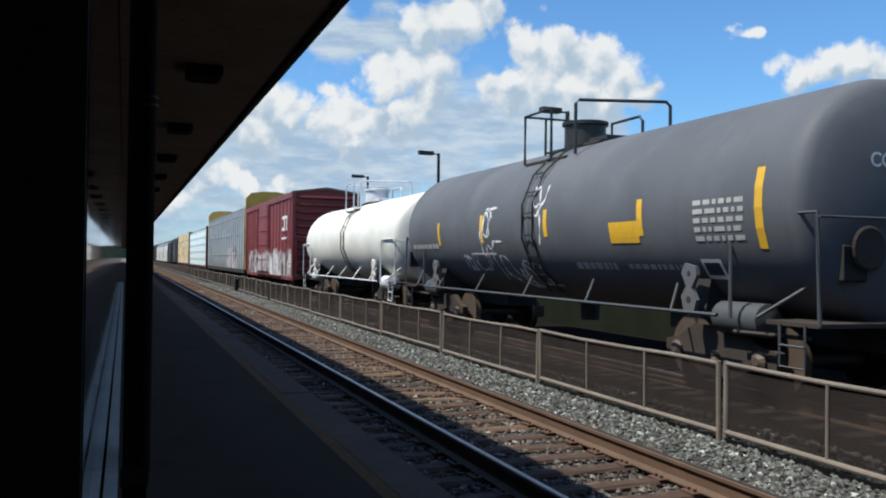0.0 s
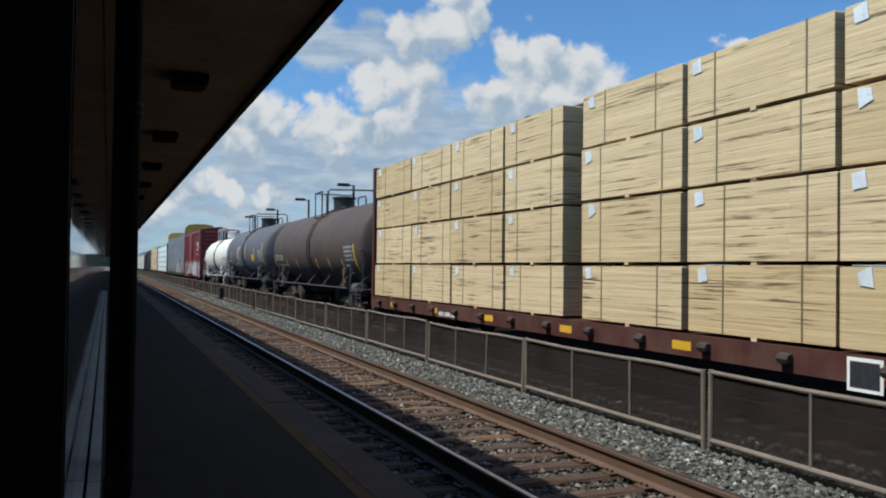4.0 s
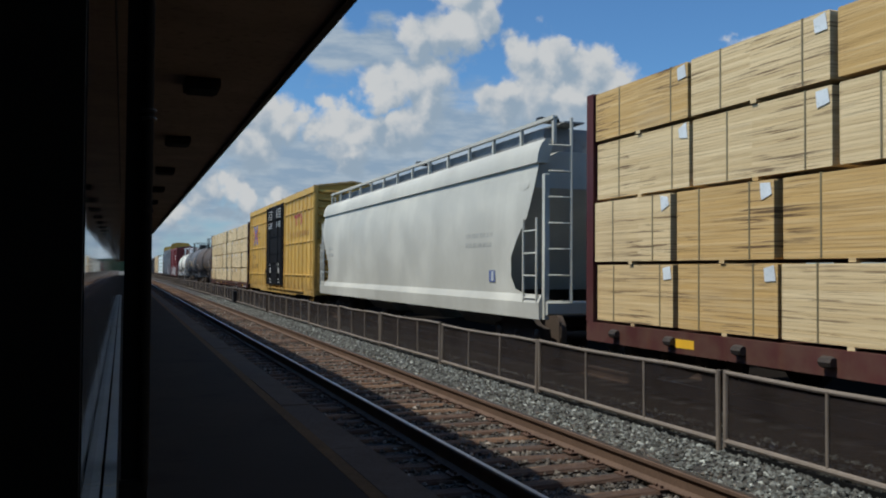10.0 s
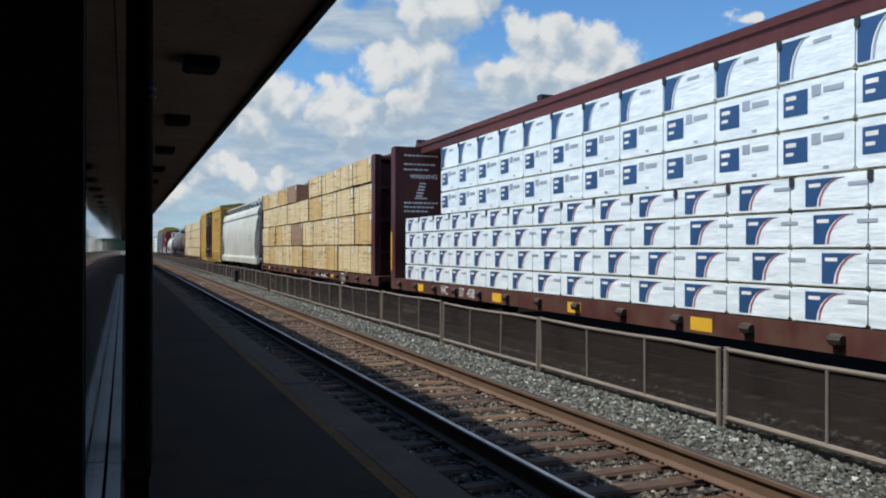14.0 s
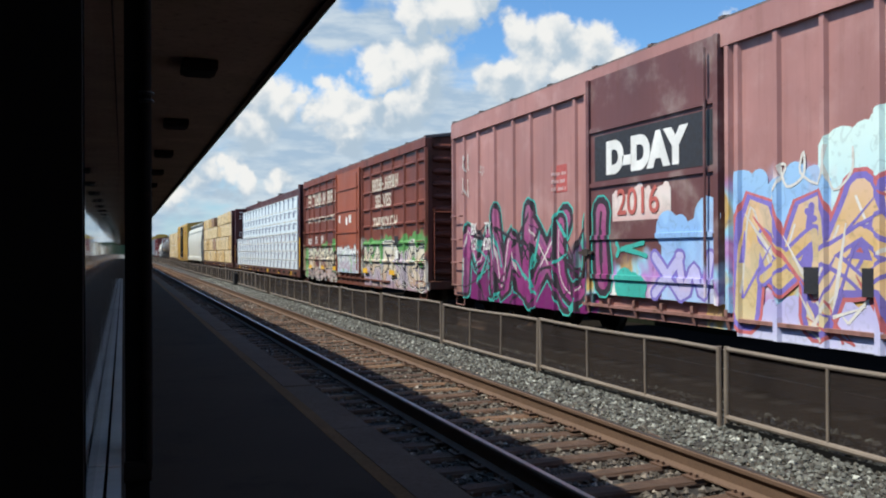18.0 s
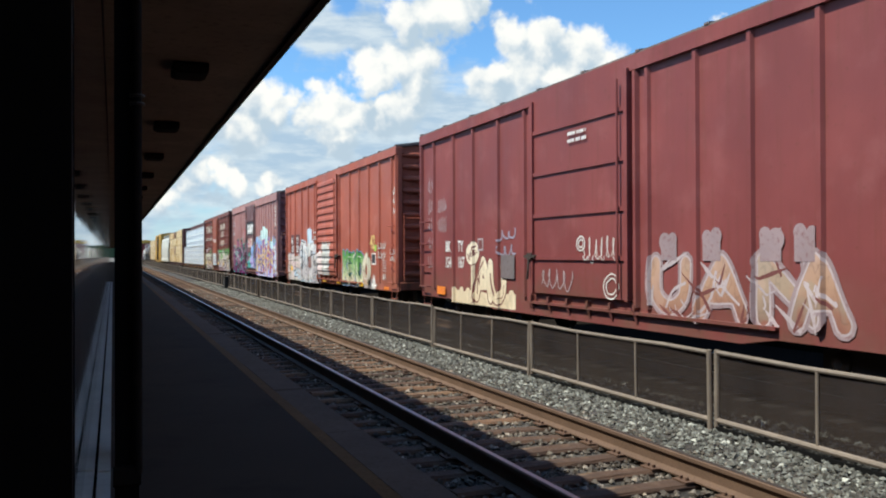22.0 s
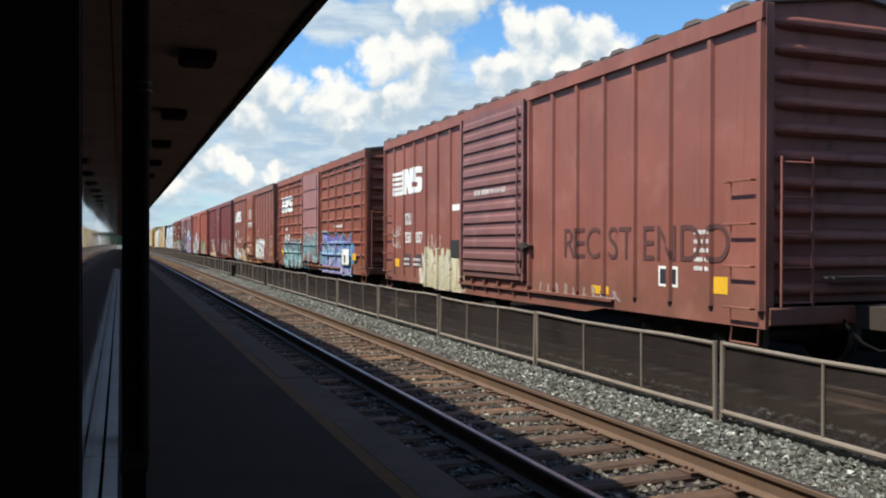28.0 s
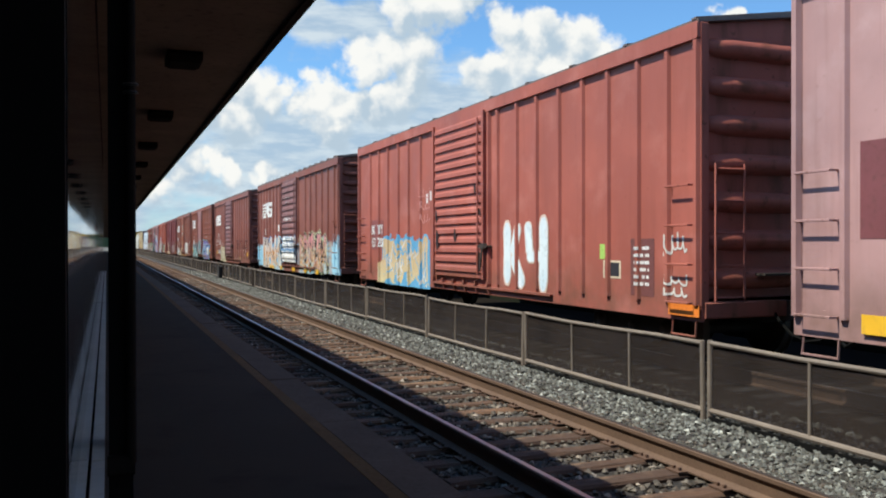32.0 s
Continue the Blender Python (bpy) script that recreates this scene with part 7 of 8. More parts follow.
def tank_car(label, y_front, y_back, paint, r, frame_paint, marks, trim=None, shift=0.0):
    c, h = car("tank_car", label, y_front, y_back)
    cz = r + 0.93
    b = h - 0.55
    dome = [(r * p, b + q) for p, q in ((0.3, 0.57), (0.55, 0.52), (0.76, 0.46), (0.89, 0.4), (0.955, 0.34), (0.985, 0.26), (0.998, 0.16), (1.0, 0.0))]
    prof = [(0.02, -b - 0.58)] + [(p, -q) for p, q in dome] + [(r, q) for q in (-b * 0.5, -0.03)] + [(r + 0.012, 0.0), (r, 0.03), (r, b * 0.5)] + [(p, q) for p, q in dome[::-1]] + [(0.02, b + 0.58)]
    shell = part("tank_shell", Shape().lathe_y(prof, 0, cz, 48), paint, c, "long round steel tank with domed ends", True)
    part("band", Shape().lathe_y([(r + 0.002, -0.28), (r + 0.014, -0.27), (r + 0.014, -0.2), (r + 0.002, -0.19)], 0, cz, 48), paint, shell, smooth=True)
    for k in (-1, 1):
        part("stub_sill", Shape().box(-0.35, 0.35, *sorted((k * (h - 4.2), k * (h + 0.1))), 0.66, 0.95), M_DARK, c)
        part("saddle", Shape().prism_y([(-1.3, 0.98), (1.3, 0.98), (1.2, 1.5), (0.9, 1.2), (-0.9, 1.2), (-1.2, 1.5)], *sorted((k * (h - 2.4), k * (h - 2.1)))), M_DARK, c, "tank saddle of pressed plate")
        mid = k * (h - 2.25)
        outline = [(-0.1, 1.0), (0.1, 1.0), (0.17, 1.24), (0.06, 1.38), (0.17, 1.56), (0.1, 1.7), (-0.14, 1.66), (-0.17, 1.54), (-0.06, 1.36), (-0.17, 1.2)]
        jack = part("jacking_bracket", Shape().prism_x([(mid + a, q) for a, q in outline], -1.46, -1.4), paint, c, "grey cut-out bracket plate")
        part("hole", Shape().lathe_x([(0.05, -1.463), (0.045, -1.466)], mid, 1.2, 12), M_DARK, jack)
        part("hole", Shape().lathe_x([(0.04, -1.463), (0.035, -1.466)], mid, 1.56, 12), M_DARK, jack)
        part("brake_rod", Shape().tube([(-1.3, k * (h - 1.5), 0.82), (-1.3, k * (h - 0.2), 0.84)], 0.03, 6), M_STEEL, c)
        part("brake_box", Shape().bevel_box(-0.95, -0.6, *sorted((k * (h - 0.35), k * (h - 0.05))), 1.5, 1.95, 0.03), M_DARK, c)
        part("brake_wheel", Shape().lathe_y([(0.24, k * (h - 0.02)), (0.27, k * h), (0.24, k * (h + 0.02))], -0.62, 1.9, 16), M_STEEL, c)
        part("end_platform", Shape().box(-1.45, 1.45, *sorted((k * (h - 0.75), k * (h + 0.12))), 0.98, 1.03), M_STEEL, c)
        cage = part("end_handrail", Shape().tube([(-1.45, k * (h - 1.4), 1.0), (-1.45, k * (h - 1.4), 2.15), (-1.45, k * (h - 1.25), 2.3), (-1.45, k * (h + 0.05), 2.3), (-1.45, k * (h + 0.1), 1.0)], 0.025, 6), frame_paint, c, "bent pipe handrail")
        part("cross_rail", Shape().tube([(-1.45, k * (h + 0.08), 2.25), (1.45, k * (h + 0.08), 2.25)], 0.02, 6), frame_paint, cage)
        part("brace", Shape().tube([(-1.45, k * (h - 0.9), 1.05), (-0.9, k * (h - 0.1), 1.7)], 0.025, 6), frame_paint, cage)
        part("air_tank", Shape().lathe_y([(0.02, k * (h - 2.0)), (0.22, k * (h - 1.95)), (0.22, k * (h - 1.1)), (0.02, k * (h - 1.05))], -1.1, 0.98, 14), frame_paint, c, "small grey air tank", True)
        truck(c, k * (h - 2.1))
        for z in (0.5, 0.75):
            part("step", Shape().tube([(-1.47, k * (h - 0.5), 1.0), (-1.47, k * (h - 0.5), z), (-1.47, k * (h - 0.1), z), (-1.47, k * (h - 0.1), 1.0)], 0.018, 5), frame_paint, c)
    for side in (-1, 1):
        part("side_rail", Shape().tube([(side * 1.5, -h + 1.6, 1.03), (side * 1.5, h - 1.6, 1.03)], 0.028, 6), frame_paint, c, "long pipe rail along the tank's foot")
        for i in range(5):
            y = -h + 2.6 + (2 * h - 5.2) * i / 4
            part("rail_strut", Shape().tube([(side * 1.5, y, 1.03), (side * 1.12, y + 0.35, 1.42)], 0.02, 5), frame_paint, c)
        # side ladder up to the manway
        lad = part("ladder", Shape().tube([(side * (r * math.cos(a) + 0.06), -0.06, cz + (r + 0.06) * math.sin(a)) for a in (-1.0, -0.6, -0.2, 0.2, 0.6, 1.0, 1.3)], 0.022, 5)
                   .tube([(side * (r * math.cos(a) + 0.06), -0.5, cz + (r + 0.06) * math.sin(a)) for a in (-1.0, -0.6, -0.2, 0.2, 0.6, 1.0, 1.3)], 0.022, 5), M_POLE, c, "curved ladder up the tank's flank")
        for i in range(9):
            a = -0.95 + i * 0.26
            part("rung", Shape().tube([(side * (r * math.cos(a) + 0.06), -0.5, cz + (r + 0.06) * math.sin(a)), (side * (r * math.cos(a) + 0.06), -0.06, cz + (r + 0.06) * math.sin(a))], 0.014, 5), M_POLE, lad)
    top = cz + r
    part("manway", Shape().lathe_z([(0.42, top - 0.1), (0.42, top + 0.44), (0.47, top + 0.45), (0.47, top + 0.52), (0.2, top + 0.56), (0.02, top + 0.56)], 0, 0.28, 20), trim or M_POLE, c, "round manway with a bolted lid", True)
    part("manway_deck", Shape().box(-1.0, -0.5, -0.7, 1.0, top - 0.34, top - 0.3).box(-0.5, 0.6, -1.2, 1.0, top - 0.06, top - 0.02), M_STEEL, c, "grating round the manway")
    pipe = trim or M_POLE
    low, hi = top - 0.32, top + 0.68
    rail = part("manway_rail", Shape().tube([(-1.0, 1.0, low), (-1.0, 1.0, hi), (-1.0, -0.15, hi), (-1.0, -0.15, low)], 0.03, 6), pipe, c, "pipe railing round the manway")
    part("cross_rail", Shape().tube([(-1.0, 1.02, hi), (0.6, 1.02, hi), (0.6, 1.02, top - 0.1)], 0.026, 6), pipe, rail)
    part("end_rail", Shape().tube([(-1.0, -1.1, low), (-1.0, -1.1, hi - 0.06), (-0.94, -1.12, hi), (0.62, -1.6, hi), (0.7, -1.62, hi - 0.08), (0.7, -1.62, top - 0.3)], 0.032, 6), pipe, rail)
    part("far_rail", Shape().tube([(0.55, 0.15, top - 0.1), (0.55, 0.15, top + 0.52), (0.55, -0.85, top + 0.52), (0.55, -0.95, top + 0.42), (0.55, -0.95, top - 0.1)], 0.03, 6), pipe, rail)
    part("rail_post", Shape().tube([(-0.55, 0.95, top - 0.1), (-0.55, 0.95, hi)], 0.026, 6), pipe, rail)
    part("valve_box", Shape().bevel_box(-0.3, 0.2, -1.05, -0.4, top - 0.02, top + 0.1, 0.02), pipe, c)
    part("outlet", Shape().lathe_z([(0.18, 0.55), (0.2, 0.95), (0.3, 1.0)], 0, 0, 12), M_DARK, c)
    coupler(c, h)

    def on_shell(y0, y1, z0, z1, material, name, lab="", lift=0.006):
        s = Shape()
        n = 5
        pts = []
        for i in range(n):
            z = z0 + (z1 - z0) * i / (n - 1)
            q = math.sqrt(max((r + lift) ** 2 - (z - cz) ** 2, 0.01))
            pts += [(-q, y0, z), (-q, y1, z)]
        s.add(pts, [(2 * i, 2 * i + 1, 2 * i + 3, 2 * i + 2) for i in range(n - 1)])
        part(name, s, material, c, lab)
    rnd = random.Random(int(y_front * 10))
    for kind, y, z, w, hh in marks:
        y += shift
        if kind == "stripe":
            on_shell(y - 0.07, y + 0.07, z, z + hh, M_REFLECT, "reflector", "yellow reflective strip")
        elif kind == "placard":
            on_shell(y - w, y, z, z + hh, M_REFLECT, "placard", "yellow notice")
        elif kind == "frame":
            on_shell(y - w, y, z, z + hh, M_WHITE, "data_plate")
            on_shell(y - w + 0.05, y - 0.05, z + 0.05, z + hh - 0.05, M_INK, "plate_field", "", 0.009)
        elif kind == "white":
            s, ang, turn = Shape(), rnd.uniform(0.9, 2.2), rnd.uniform(-0.7, 0.7)
            pts = [(y, z)]
            for _ in range(34):
                ang += turn + rnd.uniform(-0.9, 1.1)
                pts.append((min(y + 0.3, max(y - w - 0.2, pts[-1][0] + 0.11 * math.cos(ang))), min(z + hh + 0.1, max(z, pts[-1][1] + 0.17 * math.sin(ang)))))
            pts = rounded(pts, 3)
            stroke(s, pts, [0.03 + 0.02 * math.sin(q * 0.9) for q in range(len(pts))], 0)
            s.v = [(-math.sqrt((r + 0.006 + 0.001 * (int(y * 10) % 5)) ** 2 - (b2 - cz) ** 2), a2, b2) for _, a2, b2 in s.v]
            part("sprayed_stroke", s, M_WHITE, c)
        else:
            rows = max(1, int(hh / 0.12))
            for i in range(rows):
                at = 0.0
                while at < w - 0.03:
                    k = rnd.uniform(0.06, 0.22)
                    on_shell(y - min(w, at + k), y - at, z + hh * i / rows, z + hh * (i + 0.55) / rows, M_STENCIL, "stencil_bar")
                    at += k + 0.05
    return c, h


def build_tanks():
    grey = car_paint("tank_grey", (0.105, 0.108, 0.118), (), 0.10, (0.16, 0.16, 0.17), 0.68, (0.06, 0.05, 0.045))
    dark = car_paint("tank_dark", (0.085, 0.064, 0.053), (), 0.2, (0.12, 0.1, 0.092), 0.7, (0.045, 0.03, 0.022))
    white = car_paint("tank_white", (0.74, 0.71, 0.63), (), 0.08, (0.8, 0.8, 0.78), 0.5, (0.3, 0.22, 0.15))
    fgrey = worn("frame_grey", (0.06, 0.064, 0.07), 0.6)
    fwhite = worn("frame_white", (0.62, 0.63, 0.65), 0.6)
    GREY = tank_car("grey tank car with yellow strips, white scrawl and manway railing", 22.2, 7.5, grey, 1.54, fgrey,
             [("stripe", 4.81, 2.05, 0, 0.55), ("stripe", 2.17, 2.08, 0, 0.6), ("stripe", -0.8, 2.15, 0, 0.5), ("stripe", -3.85, 2.1, 0, 0.55), ("stripe", -6.4, 1.89, 0, 1.0),
              ("placard", -2.98, 2.0, 0.81, 0.33), ("bars", -5.13, 2.0, 1.0, 0.6), ("bars", 6.86, 1.98, 1.9, 0.2), ("bars", -3.24, 1.6, 1.5, 0.14), ("bars", -1.6, 1.58, 1.3, 0.2), ("frame", -5.08, 1.49, 0.42, 0.27),
              ("white", 1.95, 1.85, 0.3, 0.85), ("white", 1.9, 2.2, 0.35, 0.5), ("white", 1.75, 1.3, 0.4, 0.7), ("white", 1.2, 1.25, 0.5, 0.45), ("white", 0.9, 1.2, 0.4, 0.35), ("white", 0.5, 1.2, 0.5, 0.4), ("white", 0.0, 1.25, 0.3, 0.3), ("white", 3.3, 1.5, 0.6, 0.2), ("white", 2.8, 1.5, 0.4, 0.25), ("white", -0.5, 2.0, 0.06, 1.0)], shift=-0.15)
    me = letters("CGTX", 0.24, 0, 0, 0, 1, 0.004)
    me.transform(Matrix(((0, -1, 0, -0.64), (1, 0, 0, -GREY[1] - 0.03), (0, 0, 1, 2.86), (0, 0, 0, 1))))
    me.materials.clear()
    me.materials.append(M_WHITE)
    part("lettering", me, None, GREY[0])
    DARK = tank_car("dark grey-brown tank car with yellow strips and white stencils", 5.3, -9.75, dark, 1.53, fgrey,
             [("stripe", 4.47, 1.62, 0, 0.4), ("stripe", 2.4, 1.62, 0, 0.4), ("stripe", 7.0, 1.7, 0, 0.5), ("stripe", -1.19, 1.6, 0, 0.42), ("stripe", -3.09, 1.56, 0, 0.45), ("stripe", -4.97, 1.64, 0, 0.35), ("stripe", -6.67, 1.56, 0, 0.9), ("bars", -5.5, 1.92, 1.05, 0.55), ("bars", 6.2, 1.75, 2.0, 0.14), ("frame", -5.33, 1.5, 0.45, 0.3)])
    lettering("CGTX", 0.36, 6.8, 1.98, DARK[0], M_WHITE, -1.487, 0.78, 0.006)
    lettering("23359", 0.36, 5.85, 1.98, DARK[0], M_WHITE, -1.487, 0.82, 0.006)
    for x0, z0, w, q in ((-0.75, 3.05, 0.34, 0.13), (-0.05, 3.05, 0.34, 0.13), (-0.6, 2.78, 0.18, 0.07), (-0.6, 2.62, 0.18, 0.07), (-0.05, 2.78, 0.2, 0.07), (-0.05, 2.62, 0.2, 0.07)):
        part("stencil_plate", Shape().box(x0, x0 + w, -DARK[1] - 0.032, -DARK[1] - 0.026, z0, z0 + q), M_STENCIL, DARK[0])
    for ob in DARK[0].children:
        if ob.name.startswith("letter"):
            for v in ob.data.vertices:
                v.co.x = -math.sqrt(1.537 ** 2 - (v.co.z - 2.46) ** 2)
    tank_car("white tank car with pale railings and black stencil", 36.6, 23.4, white, 1.42, fwhite, [], fwhite)


# ---- covered hopper ----
def hopper(label, y_front, y_back, paint, deep, posts=13):
    c, h = car("hopper_car", label, y_front, y_back)
    roofm = deep if posts < 10 else paint
    top = 4.02
    # body: a long trough with sloped ends
    sec = [(-1.5, 1.32), (-1.56, 2.0), (-1.57, 2.8), (-1.5, 3.55), (-1.36, 3.8), (-0.9, top), (0.9, top), (1.36, 3.8), (1.5, 3.55), (1.57, 2.8), (1.56, 2.0), (1.5, 1.32)]
    n, verts, faces = len(sec), [], []
    cuts = [(-h + 0.62, 3.3), (-h + 2.3, 1.32), (h - 2.3, 1.32), (h - 0.62, 3.3)]
    s = Shape()
    for y, low in cuts:
        verts += [(x, y, max(z, low)) for x, z in sec]
    for i in range(3):
        for k in range(n):
            faces.append((i * n + k, i * n + (k + 1) % n, (i + 1) * n + (k + 1) % n, (i + 1) * n + k))
    faces += [tuple(range(n)), tuple(range(4 * n - 1, 3 * n - 1, -1))]
    s.add(verts, faces)
    part("body", s, paint, c, "pale grey hopper body with sloped ends", True)
    for side in (-1, 1):
        # the outer side sheet, cut in a long hollow curve at both ends
        edge = [(0.35, 3.78), (0.4, 3.2), (0.62, 2.75), (1.05, 2.35), (1.35, 2.0), (1.38, 1.6), (1.2, 1.36), (0.6, 1.24)]
        bulge = Shape()
        m = len(edge)
        cols = [[(-h + a, z), (0.0, z), (h - a, z)] for a, z in edge]
        v = []
        for row in cols:
            for y, z in row:
                b = 1.545 + 0.045 * math.sin(max(0.0, min(1.0, (z - 1.3) / 2.5)) * math.pi) - (0.08 if z > 3.7 else 0)
                v.append((side * b, y, z))
        bulge.add(v, [(3 * i + j, 3 * i + j + 1, 3 * i + j + 4, 3 * i + j + 3) for i in range(m - 1) for j in range(2)])
        part("side_sheet", bulge, paint, c, "smooth pale grey side sheet", True)
        part("side_sill", Shape().prism_y([(side * 1.46, 0.82), (side * 1.6, 0.82), (side * 1.612, 1.12), (side * 1.548, 1.27), (side * 1.46, 1.27)], -h + 0.1, h - 0.1), paint, c, "side sill with a sloping upper ledge")
        roll = [(1.535, 3.74), (1.525, 3.86), (1.49, 4.0), (1.43, 4.12), (1.35, 4.2), (1.27, 4.22), (1.2, 4.1), (1.3, 3.74)]
        part("roof_shoulder", Shape().prism_y([(side * x2, z2) for x2, z2 in roll], -h + 0.32, h - 0.32), roofm, c, "rounded grey roof shoulder", True)
        # roof walk seen on edge: rail on posts
        part("walk_rail", Shape().bevel_box(*sorted((side * 1.14, side * 1.24)), -h + 0.25, h - 0.25, 4.57, 4.64, 0.01), paint, c)
        part("walk_deck", Shape().box(*sorted((side * 0.55, side * 0.97)), -h + 0.3, h - 0.3, 4.52, 4.55), deep, c, "grating walk along the roof")
        for i in range(posts + 1):
            y = -h + 0.3 + (2 * h - 0.6) * i / posts
            part("walk_post", Shape().bevel_box(*sorted((side * 1.16, side * 1.22)), y - 0.04, y + 0.04, 4.1, 4.58, 0.01), paint, c)
    part("hatch_housing", Shape().prism_y([(-1.1, 3.95), (1.1, 3.95), (1.09, 4.5), (0.9, 4.515), (-0.9, 4.515), (-1.09, 4.5)], -h + 0.9, h - 0.9), deep, c, "long grey hatch housing")
    for k in (-1, 1):
        for x in (-1.48, 1.48):
            part("end_post", Shape().bevel_box(x - 0.05, x + 0.05, *sorted((k * (h - 0.02), k * (h - 0.12))), 0.82, 3.5, 0.015), paint, c)
        for x in (-1.0, 1.0):
            part("end_ladder", Shape().tube([(x, k * (h + 0.02), 1.0), (x, k * (h + 0.02), 4.55)], 0.03, 6), paint, c)
        for i in range(7):
            z = 1.15 + 0.48 * i
            part("rung", Shape().tube([(-1.45, k * (h - 0.01), z), (-1.0, k * (h + 0.02), z)], 0.02, 5), paint, c)
        part("end_sill", Shape().bevel_box(-1.5, 1.5, *sorted((k * (h - 0.25), k * (h + 0.05))), 0.9, 1.15, 0.03), paint, c)
        part("side_ladder", Shape().tube([(-1.6, k * (h - 0.75), 1.1), (-1.6, k * (h - 0.75), 2.7)], 0.025, 5).tube([(-1.6, k * (h - 0.2), 1.1), (-1.6, k * (h - 0.2), 2.7)], 0.025, 5), paint, c)
        for i in range(4):
            part("side_rung", Shape().tube([(-1.6, k * (h - 0.75), 1.2 + 0.42 * i), (-1.6, k * (h - 0.2), 1.2 + 0.42 * i)], 0.018, 5), paint, c)
        truck(c, k * (h - 2.0))
        part("bolster_plate", Shape().box(-1.1, 1.1, *sorted((k * (h - 2.6), k * (h - 1.4))), 0.78, 0.98), M_DARK, c)
    for i in range(3):
        y = -4.2 + 4.2 * i
        part("discharge_gate", Shape().prism_y([(-0.45, 0.42), (0.45, 0.42), (1.3, 1.3), (-1.3, 1.3)], y - 1.3, y + 1.3), deep, c, "tapered bottom hopper")
    coupler(c, h)
    return c, h


def build_hoppers():
    pale = car_paint("hopper_paint", (0.54, 0.525, 0.46), (), 0.03, (0.55, 0.55, 0.5), 0.5, (0.4, 0.36, 0.3), 0.15)
    deep = worn("hopper_roof_grey", (0.24, 0.24, 0.235), 0.6)
    c, h = hopper("pale grey covered hopper car with roof walk", -54.5, -73.1, pale, deep)
    grey = worn("faded_grey_letters", (0.47, 0.465, 0.42), 0.6)
    bars(7.8, 2.2, 0.7, 0.45, 2, c, grey, -1.591)
    bars(-5.6, 2.22, 1.55, 0.4, 2, c, grey, -1.591)
    patch(-7.17, -6.86, 1.48, 1.72, c, worn("blue_square", (0.1, 0.14, 0.3), 0.5), x=-1.57)
    patch(-7.1, -6.98, 1.5, 1.7, c, worn("pale_square", (0.5, 0.52, 0.55), 0.5), x=-1.574)
    hopper("white covered hopper car far up the train", 176.0, 158.5, pale, deep, 6)
    hopper("white covered hopper car far up the train", 194.5, 177.5, pale, deep, 6)
    hopper("white covered hopper car far up the train", 213.0, 196.0, pale, deep, 6)


# ---- centre-beam lumber cars ----
def centre_beam(label, y_front, y_back, paint, deep=0.38, rear=0.0, front=0.0):
    c, full = car("lumber_car", label, y_front, y_back)
    h = full
    part("deck", Shape().box(-1.5, 1.5, -h, h - front, 0.72, 0.88), paint, c)
    for side in (-1, 1):
        part("side_sill", Shape().bevel_box(*sorted((side * 1.46, side * 1.56)), -h, h - front, 0.58, 0.88, 0.02), paint, c, "dark red side sill")
        for i in range(16):
            y = -h + 0.9 + (2 * h - 1.8 - front) * i / 15
            part("strap_winch", Shape().lathe_y([(0.055, y - 0.09), (0.07, y - 0.06), (0.07, y + 0.06), (0.055, y + 0.09)], side * 1.6, 0.74, 8), M_STEEL, c)
    for k in (-1, 1):
        h = full - (rear if k < 0 else front)
        if k > 0 and front:
            deep = 0.2
        b = part("bulkhead", Shape().box(-1.5, 1.5, *sorted((k * (h - deep), k * (h - deep + 0.04))), 0.88, 4.62), paint, c, "tall dark red end bulkhead")
        for x in (-1.42, -0.5, 0.5, 1.42):
            part("bulkhead_post", Shape().bevel_box(x - 0.06, x + 0.06, *sorted((k * (h - deep + 0.04), k * (h - 0.004))), 0.88, 4.62, 0.015), paint, b)
        for side in (-1, 1):
            part("bulkhead_side", Shape().bevel_box(*sorted((side * 1.5, side * 1.56)), *sorted((k * (h - deep), k * (h + 0.01))), 0.884, 4.62, 0.015), paint, b)
        for z in (1.6, 2.6, 3.6, 4.5):
            part("bulkhead_rib", Shape().bevel_box(-1.35, 1.35, *sorted((k * (h - deep + 0.042), k * (h - 0.03))), z - 0.05, z + 0.05, 0.015), paint, b)
        truck(c, k * (full - 2.2))
    h = full
    part("top_chord", Shape().bevel_box(-0.83, 0.83, -h, h - front, 4.624, 4.74, 0.02).box(-0.8, 0.8, -h + 0.4 + rear, h - 0.4 - front, 4.43, 4.624), paint, c, "long top beam")
    n = 13
    for i in range(n + 1):
        y = -h + 0.6 + rear + (2 * h - 1.2 - rear - front) * i / n
        part("centre_post", Shape().bevel_box(-0.12, 0.12, y - 0.1, y + 0.1, 0.88, 4.42, 0.02), paint, c)
        if i < n:
            y2 = -h + 0.6 + rear + (2 * h - 1.2 - rear - front) * (i + 1) / n
            s = Shape()
            a, b = ((y + 0.1, 3.2), (y2 - 0.1, 4.4)) if i % 2 else ((y2 - 0.1, 3.2), (y + 0.1, 4.4))
            s.tube([(0, *a), (0, *b)], 0.07, 6)
            part("diagonal", s, paint, c)
    part("fish_belly", Shape().prism_x([(-h + 5, 0.72), (-h + 6.5, 0.42), (h - 6.5, 0.42), (h - 5, 0.72)], -0.3, 0.3), paint, c)
    coupler(c, h)
    return c, h


M_PAPER = worn("creased_paper", (0.66, 0.7, 0.72), 0.6, dirt=(0.2, 0.3, 0.32), amount=0.6, scale=1.6)
M_STRAP = worn("brown_strap", (0.17, 0.14, 0.075), 0.5)


